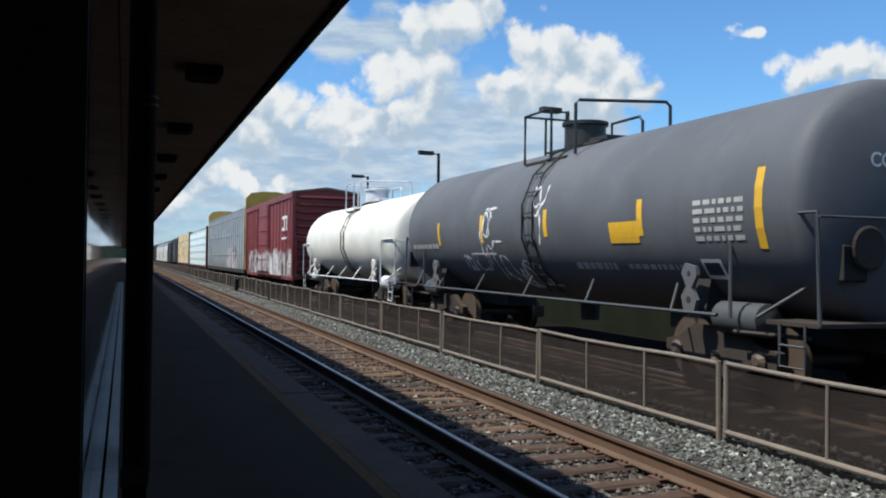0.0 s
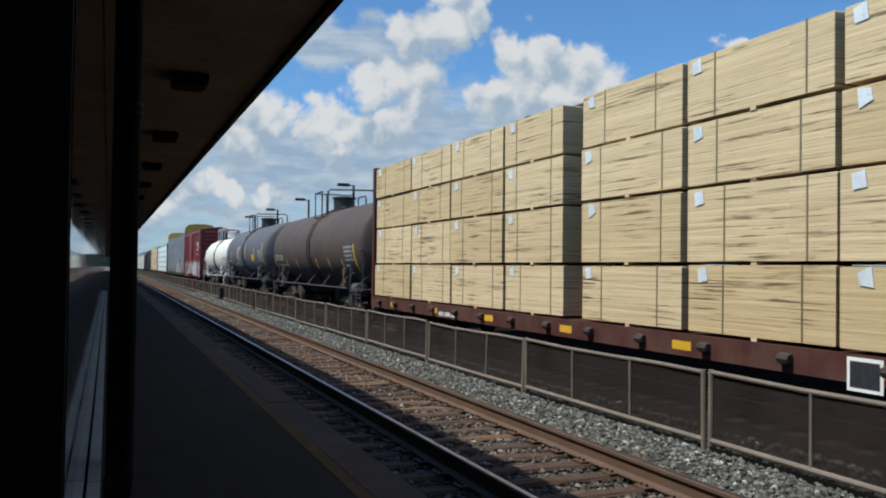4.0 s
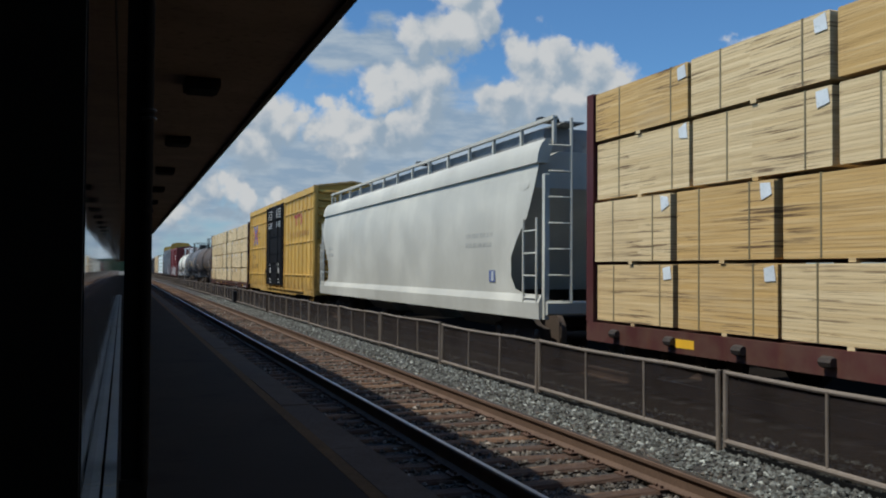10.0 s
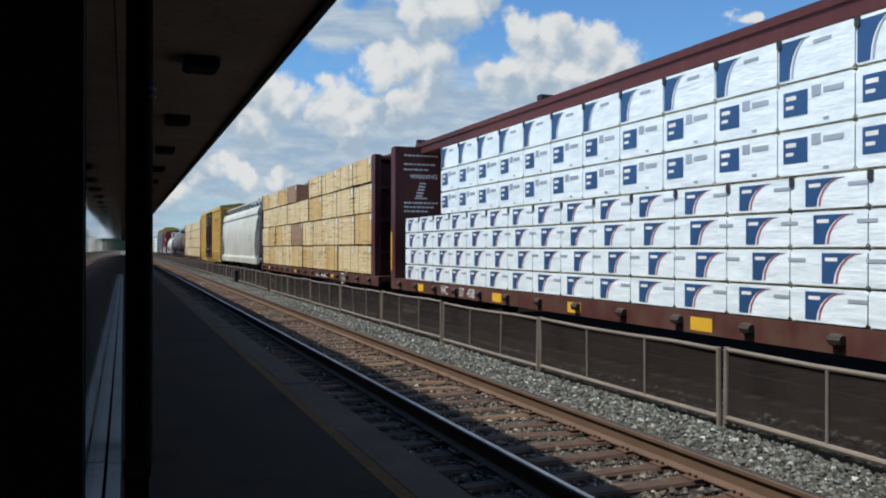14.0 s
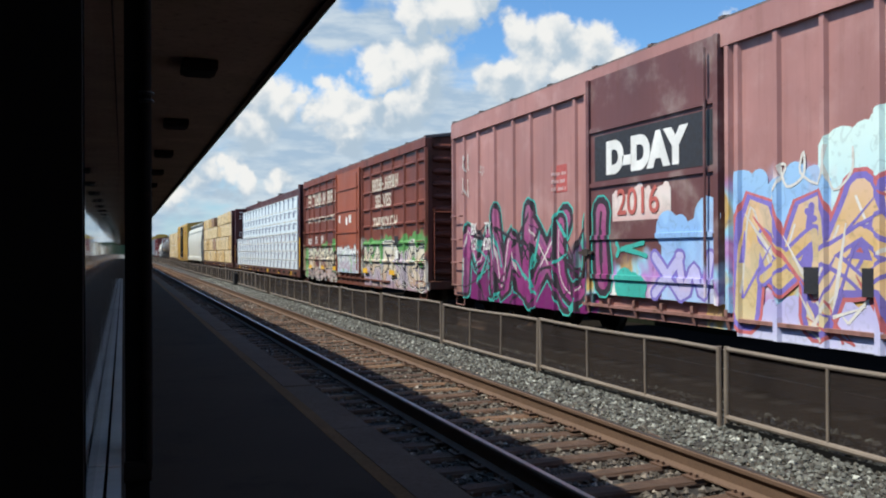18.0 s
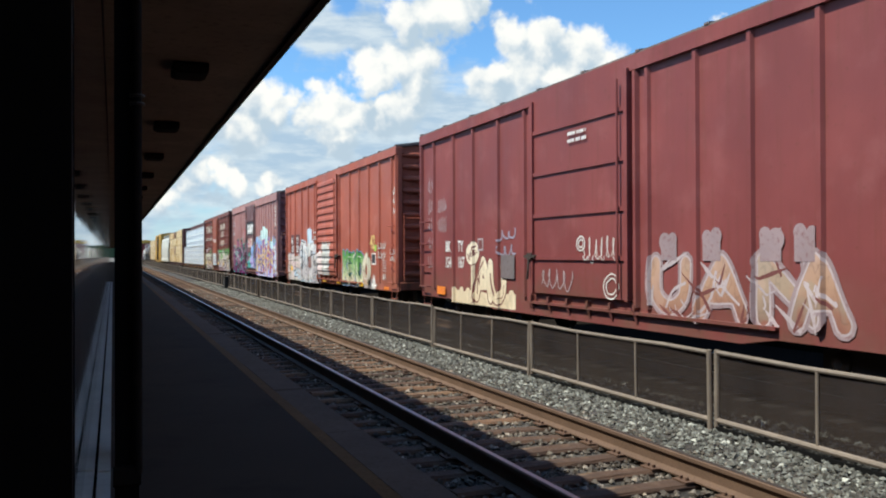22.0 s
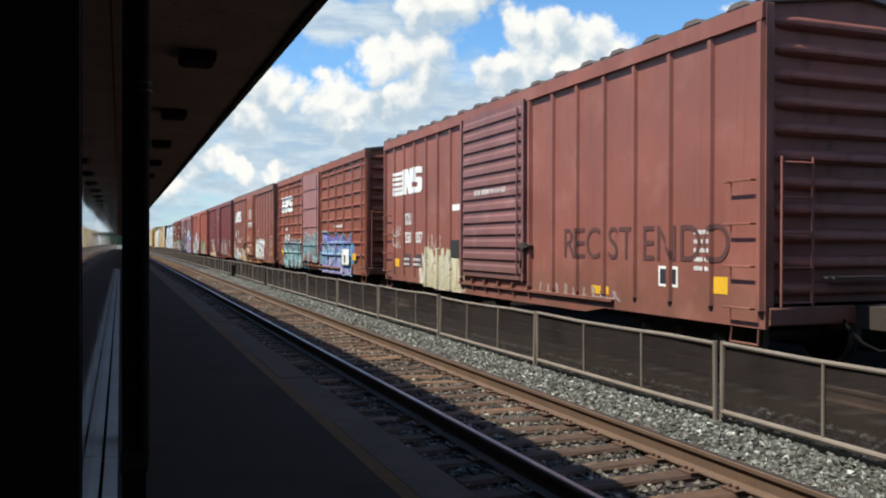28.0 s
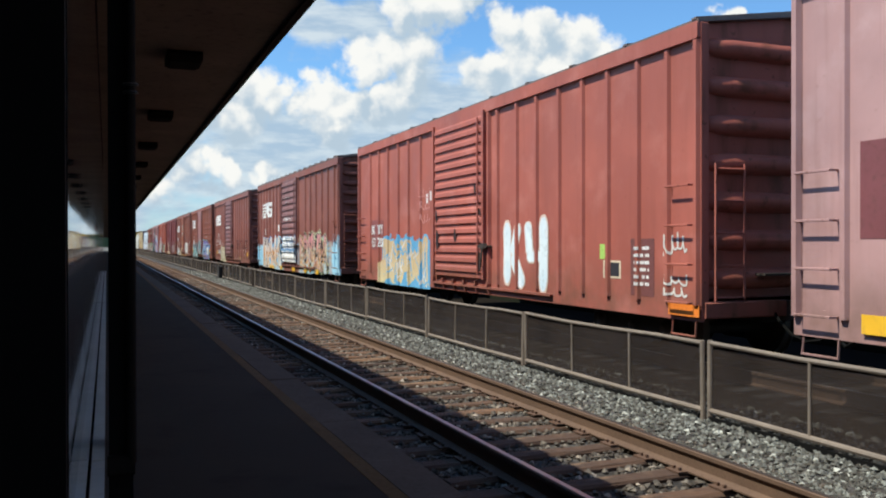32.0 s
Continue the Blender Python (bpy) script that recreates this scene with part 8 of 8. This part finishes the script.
def bundles(c, columns, rows, material, seed, tag=True, bare=(), odd=None):
    """Stacked bundles of boards along one side; columns and rows are lists of edges."""
    rnd = random.Random(seed)
    for side in (-1, 1):
        for j, (z0, z1) in enumerate(zip(rows, rows[1:])):
            for i, (y1, y0) in enumerate(zip(columns[j % len(columns)], columns[j % len(columns)][1:])):
                if (j, i) in bare:
                    continue
                d = rnd.uniform(0, 0.05)
                out = 1.55 - d
                y0, y1 = y0 + rnd.uniform(0, 0.05), y1 - rnd.uniform(0, 0.05)
                m = odd if odd and (j, i) in ((1, 4), (3, 3)) else material
                b = part("lumber_pack", Shape().bevel_box(*sorted((side * 0.2, side * out)), y0 + 0.025, y1 - 0.025, z0 + 0.045, z1 - rnd.uniform(0.0, 0.02), 0.012), m, c)
                if side > 0:
                    continue
                for f in (0.2, 0.74):
                    y = y0 + (y1 - y0) * (f + rnd.uniform(-0.04, 0.04))
                    part("strap", Shape().box(-out - 0.006, -out + 0.01, y - 0.013, y + 0.013, z0 + 0.05, z1), M_STRAP, b)
                if tag:
                    y, z = y1 - rnd.uniform(0.12, 0.3) if tag > 0 else y0 + 0.25, z1 - 0.23
                    t = rnd.uniform(-0.03, 0.03)
                    part("paper_tag", Shape().prism_x([(y - 0.2, z + 0.02 + t), (y - 0.02, z - t), (y, z + 0.17 + t), (y - 0.17, z + 0.2 - t)], -out - 0.012, -out - 0.004), M_PAPER, b)
                part("spacer", Shape().box(-out, -0.2, (y0 + y1) / 2 - 0.05, (y0 + y1) / 2 + 0.05, z0, z0 + 0.044), material, b)


def build_lumber():
    frame_red = car_paint("lumber_car_red", (0.08, 0.019, 0.02), (), 0.3, (0.11, 0.04, 0.04))
    wood = make_lumber("sawn_boards", (0.58, 0.43, 0.225), (0.69, 0.54, 0.32), (0.28, 0.19, 0.1))
    wood2 = make_lumber("sawn_boards_yellow", (0.54, 0.345, 0.125), (0.67, 0.528, 0.31), (0.2, 0.11, 0.045))
    brown = make_lumber("sawn_boards_brown", (0.27, 0.16, 0.1), (0.33, 0.2, 0.13), (0.12, 0.07, 0.04))
    c, h = centre_beam("dark red lumber car loaded with tan board bundles", -11.1, -33.95, frame_red, 0.18)
    bundles(c, [[11.2, 8.1, 5.4, 2.6, 0.26], ], [0.88, 1.80, 2.81, 3.68, 4.56], wood, 4)
    bundles(c, [[-0.3, -3.0, -5.6, -8.2, -11.2], ], [0.88, 1.80, 2.81, 3.68, 4.56], wood, 5)
    for i in range(7):
        patch(9.2 - i * 3.1, 9.6 - i * 3.1, 0.66, 0.78, c, M_REFLECT, "reflector", -1.564)
    bars(6.0, 0.62, 1.2, 0.2, 1, c, x=-1.564)
    patch(-6.2, -5.75, 0.5, 0.85, c, M_WHITE, x=-1.568)
    patch(-6.16, -5.79, 0.54, 0.81, c, M_INK, x=-1.572)
    patch(-h - 0.0, -h + 0.1, 1.5, 2.3, c, M_REFLECT, "reflector", -1.564)
    bars(-9.6, 0.62, 1.2, 0.2, 1, c, x=-1.564)
    c, h = centre_beam("dark red lumber car with a full load of yellow boards", -74.0, -97.7, frame_red, rear=0.4, front=0.64)
    low = [11.0, 8.87, 6.85, 4.75, 2.5, -0.1, -2.2, -4.4, -6.6, -8.85, -11.04]
    high = [11.0, 8.5, 6.0, 3.5, 1.2, -1.36, -3.8, -6.25, -8.68, -11.04]
    bundles(c, [low, low, high, high], [0.88, 1.82, 2.83, 3.78, 4.6], wood2, 6, -1, {(3, 4)}, brown)
    for i in range(6):
        patch(8.4 - i * 3.6, 8.8 - i * 3.6, 0.66, 0.78, c, M_REFLECT, "reflector", -1.564)
    bars(-3.0, 0.64, 2.2, 0.18, 1, c, x=-1.564)
    patch(-7.65, -7.2, 0.5, 0.85, c, M_WHITE, x=-1.568)
    for y, z in ((-7.62, 0.53), (-7.62, 0.69), (-7.41, 0.53), (-7.41, 0.69)):
        patch(y, y + 0.18, z, z + 0.13, c, M_INK, x=-1.572)
    # wrapped bundles
    c, h = centre_beam("dark red lumber car with white film-wrapped board bundles", -99.0, -121.8, frame_red)
    film = [make_wrap("wrapping_film")]
    blue = worn("printed_blue", (0.025, 0.075, 0.19), 0.45, amount=0.1)
    redp = worn("printed_red", (0.4, 0.08, 0.09), 0.45, amount=0.1)
    greyp = worn("printed_grey", (0.32, 0.36, 0.42), 0.5, amount=0.1)
    rows = [0.88, 1.29, 1.72, 2.14, 2.54, 3.08, 3.62, 4.16]
    for j, (z0, z1) in enumerate(zip(rows, rows[1:])):
        first = 10.1 if j < 4 else 7.35
        n = int(round((first + 10.75) / 1.1))
        w = (first + 10.75) / n
        for i in range(n):
            y1 = first - i * w
            y0 = y1 - w
            b = part("wrapped_pack", Shape().bevel_box(-1.55, -0.22, y0 + 0.008, y1 - 0.008, z0 + 0.02, z1 - 0.012, 0.035), film[0], c)
            x, hh = -1.556, z1 - z0
            if j < 4 or j == 6:
                a0 = y1 - (0.36 + 0.12 * ((j * 5) % 3 - 1) if j < 4 else 0.03)
                up, dn = z1 - 0.05, z0 + 0.05
                wide = 0.5 if j < 4 else 0.42
                arc = [(a0 - wide + (wide - 0.16) * math.sin(t * math.pi / 2), up - (up - dn) * (1 - math.cos(t * math.pi / 2))) for t in (0, 0.2, 0.4, 0.6, 0.8, 1)]
                part("printed_panel", Shape().prism_x([(a0, dn), (a0, up)] + arc, x, x + 0.004), blue, b)
                part("printed_swoosh", Shape().prism_x([(p - 0.03, q) for p, q in arc] + [(p - 0.055, q) for p, q in arc[::-1]], x, x + 0.004), redp if j < 4 else greyp, b)
                if j < 4:
                    tagged(part("printed_text", Shape().box(x - 0.002, x + 0.002, a0 - 0.22, a0 - 0.05, up - 0.09, up - 0.05), M_WHITE, b), kind="stuff")
                tagged(part("printed_mark", Shape().box(x, x + 0.004, a0 - wide - 0.36, a0 - wide - 0.1, up - 0.1, up - 0.06), greyp, b), kind="stuff")
            else:
                part("printed_panel", Shape().box(x, x + 0.004, y1 - 0.47, y1 - 0.1, z0 + 0.16, z1 - 0.1), blue, b)
                tagged(part("printed_text", Shape().box(x - 0.002, x + 0.002, y1 - 0.3, y1 - 0.14, z1 - 0.2, z1 - 0.15).box(x - 0.002, x + 0.002, y1 - 0.26, y1 - 0.14, z1 - 0.3, z1 - 0.26), M_WHITE, b), kind="stuff")
                tagged(part("printed_mark", Shape().box(x, x + 0.004, y1 - 0.66, y1 - 0.53, z1 - 0.2, z1 - 0.08).box(x, x + 0.004, y1 - 0.98, y1 - 0.7, z1 - 0.18, z1 - 0.12).box(x, x + 0.004, y1 - 0.78, y1 - 0.7, z0 + 0.06, z0 + 0.09), greyp, b), kind="stuff")
            if j in (3, 6):
                part("corner_strap", Shape().bevel_box(-1.57, -1.3, y1 - 0.07, y1 + 0.0, z1 - 0.12, z1 + 0.0, 0.02), M_INK, b)
        part("far_side_load", Shape().bevel_box(0.22, 1.55, -10.75, first, z0 + 0.02, z1 - 0.012, 0.03), film[0], c)
        part("spacer_board", Shape().box(-1.5, 1.5, -10.6, first - 0.2, z0, z0 + 0.02), wood, c)
    # writing on the inner face of the forward bulkhead
    y = h - 0.38 - 0.008
    def facing_back(text, size, x, z):
        me = letters(text, size, 0, 0, 0, 1, 0.004)
        me.transform(Matrix(((0, -1, 0, x), (1, 0, 0, y), (0, 0, 1, z), (0, 0, 0, 1))))
        me.materials.clear()
        me.materials.append(M_WHITE)
        part("lettering", me, None, c)
    facing_back("WARNING", 0.17, -1.12, 3.72)
    for z, w in ((4.35, 1.0), (4.1, 0.9), (3.95, 0.6), (3.0, 0.95), (2.88, 0.8), (2.76, 0.7)):
        s = Shape()
        at, rnd = 0.0, random.Random(int(z * 100))
        while at < w:
            k = rnd.uniform(0.05, 0.14)
            s.box(-1.3 + at, -1.3 + at + k, y, y + 0.004, z, z + 0.045)
            at += k + 0.03
        part("stencil_text", s, M_WHITE, c)
    s = Shape()
    for i in range(5):
        s.box(-0.95 + i * 0.03, -0.75 + i * 0.03, y, y + 0.004, 3.2 + 0.09 * i, 3.24 + 0.09 * i)
    part("ladder_sign", s.box(-0.98, -0.6, y, y + 0.004, 3.14, 3.17), M_WHITE, c)
    for i in range(9):
        part("stencil_text", Shape().box(0.2, 0.6 + 0.05 * (i % 3), y, y + 0.004, 2.3 + 0.2 * i, 2.35 + 0.2 * i), M_WHITE, c)
    patch(h - 0.1, h + 0.0, 1.1, 2.2, c, M_REFLECT, "reflector", -1.566)
    patch(-h, -h + 0.14, 1.0, 2.3, c, M_REFLECT, "reflector", -1.566)
    for y in (8.6, 3.8, 0.6, -2.8, -6.2, -9.4):
        patch(y, y + 0.45, 0.62, 0.8, c, M_REFLECT, "reflector", -1.564)
    lettering("WC", 0.3, 7.3, 0.62, c, M_WHITE, -1.566, 0.9)
    lettering("37", 0.28, 6.1, 0.63, c, M_WHITE, -1.566, 1.0)
    lettering("458", 0.28, 5.62, 0.63, c, M_WHITE, -1.566, 1.0)
    # far lumber cars near the head of what is seen
    c, h = centre_beam("lumber car with pale green wrapped bundles far up the train", 104.5, 82.5, frame_red)
    green = worn("pale_green_film", (0.5, 0.62, 0.56), 0.5)
    for j in range(5):
        z0 = 0.9 + 0.7 * j
        part("wrapped_layer", Shape().bevel_box(-1.55, 1.55, -h + 0.7, h - 0.7, z0, z0 + 0.45, 0.03), film[0], c)
        part("wrapped_layer", Shape().bevel_box(-1.53, 1.53, -h + 0.7, h - 0.7, z0 + 0.455, z0 + 0.695, 0.02), green, c)
    c, h = centre_beam("lumber car with tan board bundles far up the train", 128.0, 105.5, frame_red)
    bundles(c, [[10.6, 7.0, 3.5, 0.0, -3.5, -7.0, -10.6]], [0.9, 1.8, 2.8, 3.7, 4.6], wood, 9)


# ---- remaining cars ----
def build_others():
    # tall yellow box car with black double doors
    yel = car_paint("paint_yellow", (0.62, 0.36, 0.09), (), 0.10, (0.7, 0.5, 0.25), 0.55, (0.3, 0.15, 0.05))
    blk = worn("door_black", (0.0075, 0.0075, 0.0085), 0.8, spec=0.12)
    c, h = boxcar("boxcar", "tall yellow box car with black double doors", -35.25, -53.35, yel, blk, eave=5.06, sill=0.85, ribs=7, narrow=0.65, door=(-2.35, 2.45), crossbars=(1.48, 2.9, 4.25), roof=worn("yellow_roof", (0.5, 0.33, 0.12), 0.6), end_ribs=13, low_sill=0.12, ledge=yel)
    x = SIDE - 0.06
    for tx, yy, zz in (("TB", 8.15, 2.3), ("OX", 7.3, 2.3), ("63", 8.15, 1.78), ("87", 7.2, 1.78), ("05", 6.45, 1.78)):
        lettering(tx, 0.36, yy, zz, c, M_INK, SIDE - 0.01, 0.9, 0.006)
    lettering("next", 0.24, 8.15, 3.68, c, M_INK, SIDE - 0.01, 0.9)
    lettering("load", 0.24, 8.15, 3.46, c, M_INK, SIDE - 0.01, 0.9)
    lettering("any", 0.24, 5.78, 3.68, c, M_INK, SIDE - 0.01, 0.9)
    lettering("road", 0.24, 5.8, 3.46, c, M_INK, SIDE - 0.01, 0.9)
    blue, red = worn("emblem_blue", (0.03, 0.13, 0.5), 0.5), worn("emblem_red", (0.6, 0.07, 0.06), 0.5)
    cy = 6.62

    def bar(a, b, w, m):
        (ya, za), (yb, zb) = a, b
        part("emblem_stroke", Shape().prism_x([(ya - w, za), (ya + w, za), (yb + w, zb), (yb - w, zb)], x, x + 0.006), m, c)
    bar((cy + 0.62, 4.2), (cy + 0.02, 3.72), 0.12, blue)
    bar((cy + 0.02, 3.72), (cy + 0.62, 3.12), 0.12, blue)
    bar((cy - 0.62, 4.2), (cy - 0.12, 3.8), 0.12, blue)
    bar((cy - 0.12, 3.6), (cy - 0.62, 3.12), 0.12, blue)
    bar((cy + 0.66, 3.9), (cy + 0.2, 3.62), 0.1, red)
    bar((cy + 0.2, 3.6), (cy + 0.66, 3.28), 0.1, red)
    bar((cy - 0.66, 4.0), (cy - 0.12, 3.68), 0.1, red)
    bar((cy - 0.16, 3.66), (cy - 0.66, 3.3), 0.1, red)
    for yy in (-2.3, 0.1):
        for zz in (2.0, 3.4):
            part("door_leaf_bar", Shape().bevel_box(-1.66, -1.624, yy + 0.1, yy + 2.2, zz, zz + 0.08, 0.01), blk, c)
        bars(yy + 1.75, 4.25, 1.15, 0.5, 4, c, x=-1.664)
        bars(yy + 1.75, 3.8, 1.15, 0.32, 3, c, x=-1.664)
        bars(yy + 1.5, 1.9, 0.5, 0.3, 1, c, x=-1.664)
        patch(yy + 0.95, yy + 1.2, 1.55, 1.8, c, M_WHITE, x=-1.664)
        patch(yy + 1.25, yy + 1.45, 1.42, 1.62, c, M_ORANGE, x=-1.666)
        bars(yy + 1.3, 1.05, 0.5, 0.3, 2, c, x=-1.664)
        part("lock_rod", Shape().tube([(-1.70, yy + 1.12, 1.0), (-1.70, yy + 1.12, 4.9)], 0.025, 6), blk, c)
    for zz in (1.25,):
        patch(h - 1.2, h - 1.08, zz, zz + 0.5, c, M_REFLECT, "reflector")
        patch(h - 3.7, h - 3.6, zz, zz + 0.5, c, M_REFLECT, "reflector")
        patch(-h + 1.0, -h + 1.12, zz, zz + 0.5, c, M_REFLECT, "reflector")
    crimson = worn("red_brown_letters", (0.4, 0.07, 0.07), 0.6)
    x = SIDE - 0.008
    for emblem in (Shape().box(x, x + 0.004, -5.4, -4.9, 4.0, 4.14).box(x, x + 0.004, -5.22, -5.08, 3.66, 4.0),
                   Shape().box(x, x + 0.004, -5.95, -5.48, 4.0, 4.14).box(x, x + 0.004, -5.79, -5.65, 3.66, 4.0),
                   Shape().prism_x([(-6.02, 4.14), (-6.16, 4.14), (-6.5, 3.66), (-6.36, 3.66)], x, x + 0.004).prism_x([(-6.36, 4.14), (-6.5, 4.14), (-6.16, 3.66), (-6.02, 3.66)], x - 0.002, x + 0.002)):
        part("red_emblem", conform(emblem.mesh("red_emblem", crimson), c), None, c)
    bars(-3.72, 3.16, 4.2, 0.5, 1, c, worn("brown_letters", (0.5, 0.28, 0.08), 0.6), SIDE - 0.065)
    # dark red car before the white tank
    cn = car_paint("paint_deep_red", (0.21, 0.04, 0.045), [(-7.4, 6.5, 0.85, 2.0, 41, P_GREY)], 0.15, (0.35, 0.12, 0.12))
    c, h = boxcar("boxcar", "dark red box car with grey graffiti along its foot", 54.1, 38.6, cn, eave=4.72, ribs=6, door=(-1.2, 2.6))
    s = Shape().box(SIDE - 0.09, SIDE - 0.085, -6.0, -5.8, 3.0, 3.7).box(SIDE - 0.09, SIDE - 0.085, -5.8, -5.3, 3.55, 3.7).box(SIDE - 0.09, SIDE - 0.085, -5.8, -5.3, 3.0, 3.15).box(SIDE - 0.09, SIDE - 0.085, -6.6, -6.45, 3.0, 3.7).box(SIDE - 0.09, SIDE - 0.085, -6.45, -6.1, 3.55, 3.7)
    part("emblem_strokes", s, M_WHITE, c, "rounded white railway emblem")
    bars(-5.3, 2.6, 1.3, 0.2, 1, c, x=SIDE - 0.09)
    # auto carrier: grey perforated sides, yellow ends
    c, h = car("auto_carrier", "tall grey car carrier with yellow ends", 80.9, 55.2)
    side_m = car_paint("carrier_grey", (0.34, 0.36, 0.37), [(-9, -3, 0.9, 2.4, 44, P_GREY)], 0.12, (0.5, 0.5, 0.5))
    yel2 = worn("carrier_yellow", (0.62, 0.36, 0.06), 0.55)
    for side in (-1, 1):
        for i in range(22):
            a, b = -h + 0.3 + (2 * h - 0.6) * i / 22, -h + 0.3 + (2 * h - 0.6) * (i + 1) / 22
            part("side_panel", Shape().bevel_box(*sorted((side * 1.48, side * 1.53)), a + 0.02, b - 0.02, 0.95, 4.9, 0.01), side_m, c)
            part("side_post", Shape().bevel_box(*sorted((side * 1.5, side * 1.58)), a - 0.05, a + 0.05, 0.9, 4.95, 0.01), side_m, c)
        for z in (1.9, 3.3, 4.5):
            part("panel_belt", Shape().bevel_box(*sorted((side * 1.52, side * 1.56)), -h + 0.3, h - 0.3, z - 0.04, z + 0.04, 0.01), side_m, c)
        part("side_sill", Shape().bevel_box(*sorted((side * 1.44, side * 1.56)), -h + 0.1, h - 0.1, 0.7, 0.95, 0.02), M_DARK, c)
    part("roof", Shape().prism_y([(-1.55, 4.9), (-1.35, 5.0), (-1.0, 5.1), (1.0, 5.1), (1.35, 5.0), (1.55, 4.9)], -h + 0.2, h - 0.2), side_m, c)
    for k in (-1, 1):
        part("end_door", Shape().prism_y([(-1.52, 0.95), (1.52, 0.95), (1.52, 5.5), (1.2, 5.85), (0.5, 5.97), (-0.5, 5.97), (-1.2, 5.85), (-1.52, 5.5)], *sorted((k * (h - 0.2), k * h))), yel2, c, "yellow end doors")
        for x in (-0.75, 0.0, 0.75):
            part("door_hinge_bar", Shape().bevel_box(x - 0.04, x + 0.04, *sorted((k * h, k * (h + 0.05))), 1.0, 5.4, 0.01), yel2, c)
        truck(c, k * (h - 3))
    part("deck", Shape().box(-1.45, 1.45, -h + 0.2, h - 0.2, 0.75, 0.95), M_DARK, c)
    coupler(c, h)
    # more cars ahead, small in the distance
    darkp = car_paint("far_dark", (0.06, 0.06, 0.062), (), 0.2)
    far_boxcar("dark grey box car far up the train", 144.0, 129.0, darkp, 4.4)
    far_boxcar("dark grey box car far up the train", 157.0, 145.0, darkp, 4.0)
    rust = car_paint("far_rust", (0.2, 0.07, 0.05), (), 0.2)
    for i in range(5):
        far_boxcar("rust-brown box car at the head of the train" if i % 2 else "dark grey box car at the head of the train", 230.5 + 17.3 * i, 214.8 + 17.3 * i, rust if i % 2 else darkp, 4.5)


def far_boxcar(label, y_front, y_back, paint, eave):
    c, h = car("boxcar", label, y_front, y_back)
    part("body", Shape().box(-1.5, 1.5, -h, h, 0.88, eave), paint, c)
    part("roof", Shape().prism_y([(-1.58, eave + 0.003), (1.58, eave + 0.003), (1.58, eave + 0.04), (0, eave + 0.24), (-1.58, eave + 0.04)], -h, h), M_ROOF, c)
    part("door", Shape().bevel_box(-1.58, -1.501, -1.5, 1.5, 0.95, eave - 0.15, 0.02), paint, c)
    for i in range(9):
        y = -h + 0.1 + (2 * h - 0.2) * i / 8
        if abs(y) > 1.6:
            part("side_post", Shape().bevel_box(-1.56, -1.501, y - 0.06, y + 0.06, 0.9, eave - 0.1, 0.01), paint, c)
    for y in (-h + 2.2, h - 2.2):
        truck(c, y)
    coupler(c, h)


build_tanks()
build_hoppers()
build_lumber()
build_others()

build_track("track_near", (3.0, 4.505), (M_RAILTOP, M_RAILTOP_DULL), "railway track on weathered wooden ties, one rail bright", True)
build_track("track_far", (TRACK_X - 0.7525, TRACK_X + 0.7525), (M_RAILTOP, M_RAILTOP), "railway track under the freight train", False)
build_stones()


# ---- movement: the whole train rolls away along +y ----
# metres rolled at each full second
ROLLED = (0.0, 8.81, 17.74, 26.4, 34.96, 43.5, 51.99, 60.61, 69.17, 77.92, 86.92, 95.89, 104.58, 113.38, 122.31, 131.28, 140.24,
          149.27, 158.41, 167.68, 176.89, 186.32, 195.59, 204.71, 213.99, 223.32, 232.64, 241.9, 251.18, 260.72, 270.46, 280.15, 289.51)


def motions():
    for c, mid in CARS:
        walk(c, [(t, pose(TRACK_X, mid + s, 0)) for t, s in enumerate(ROLLED)])


motions()
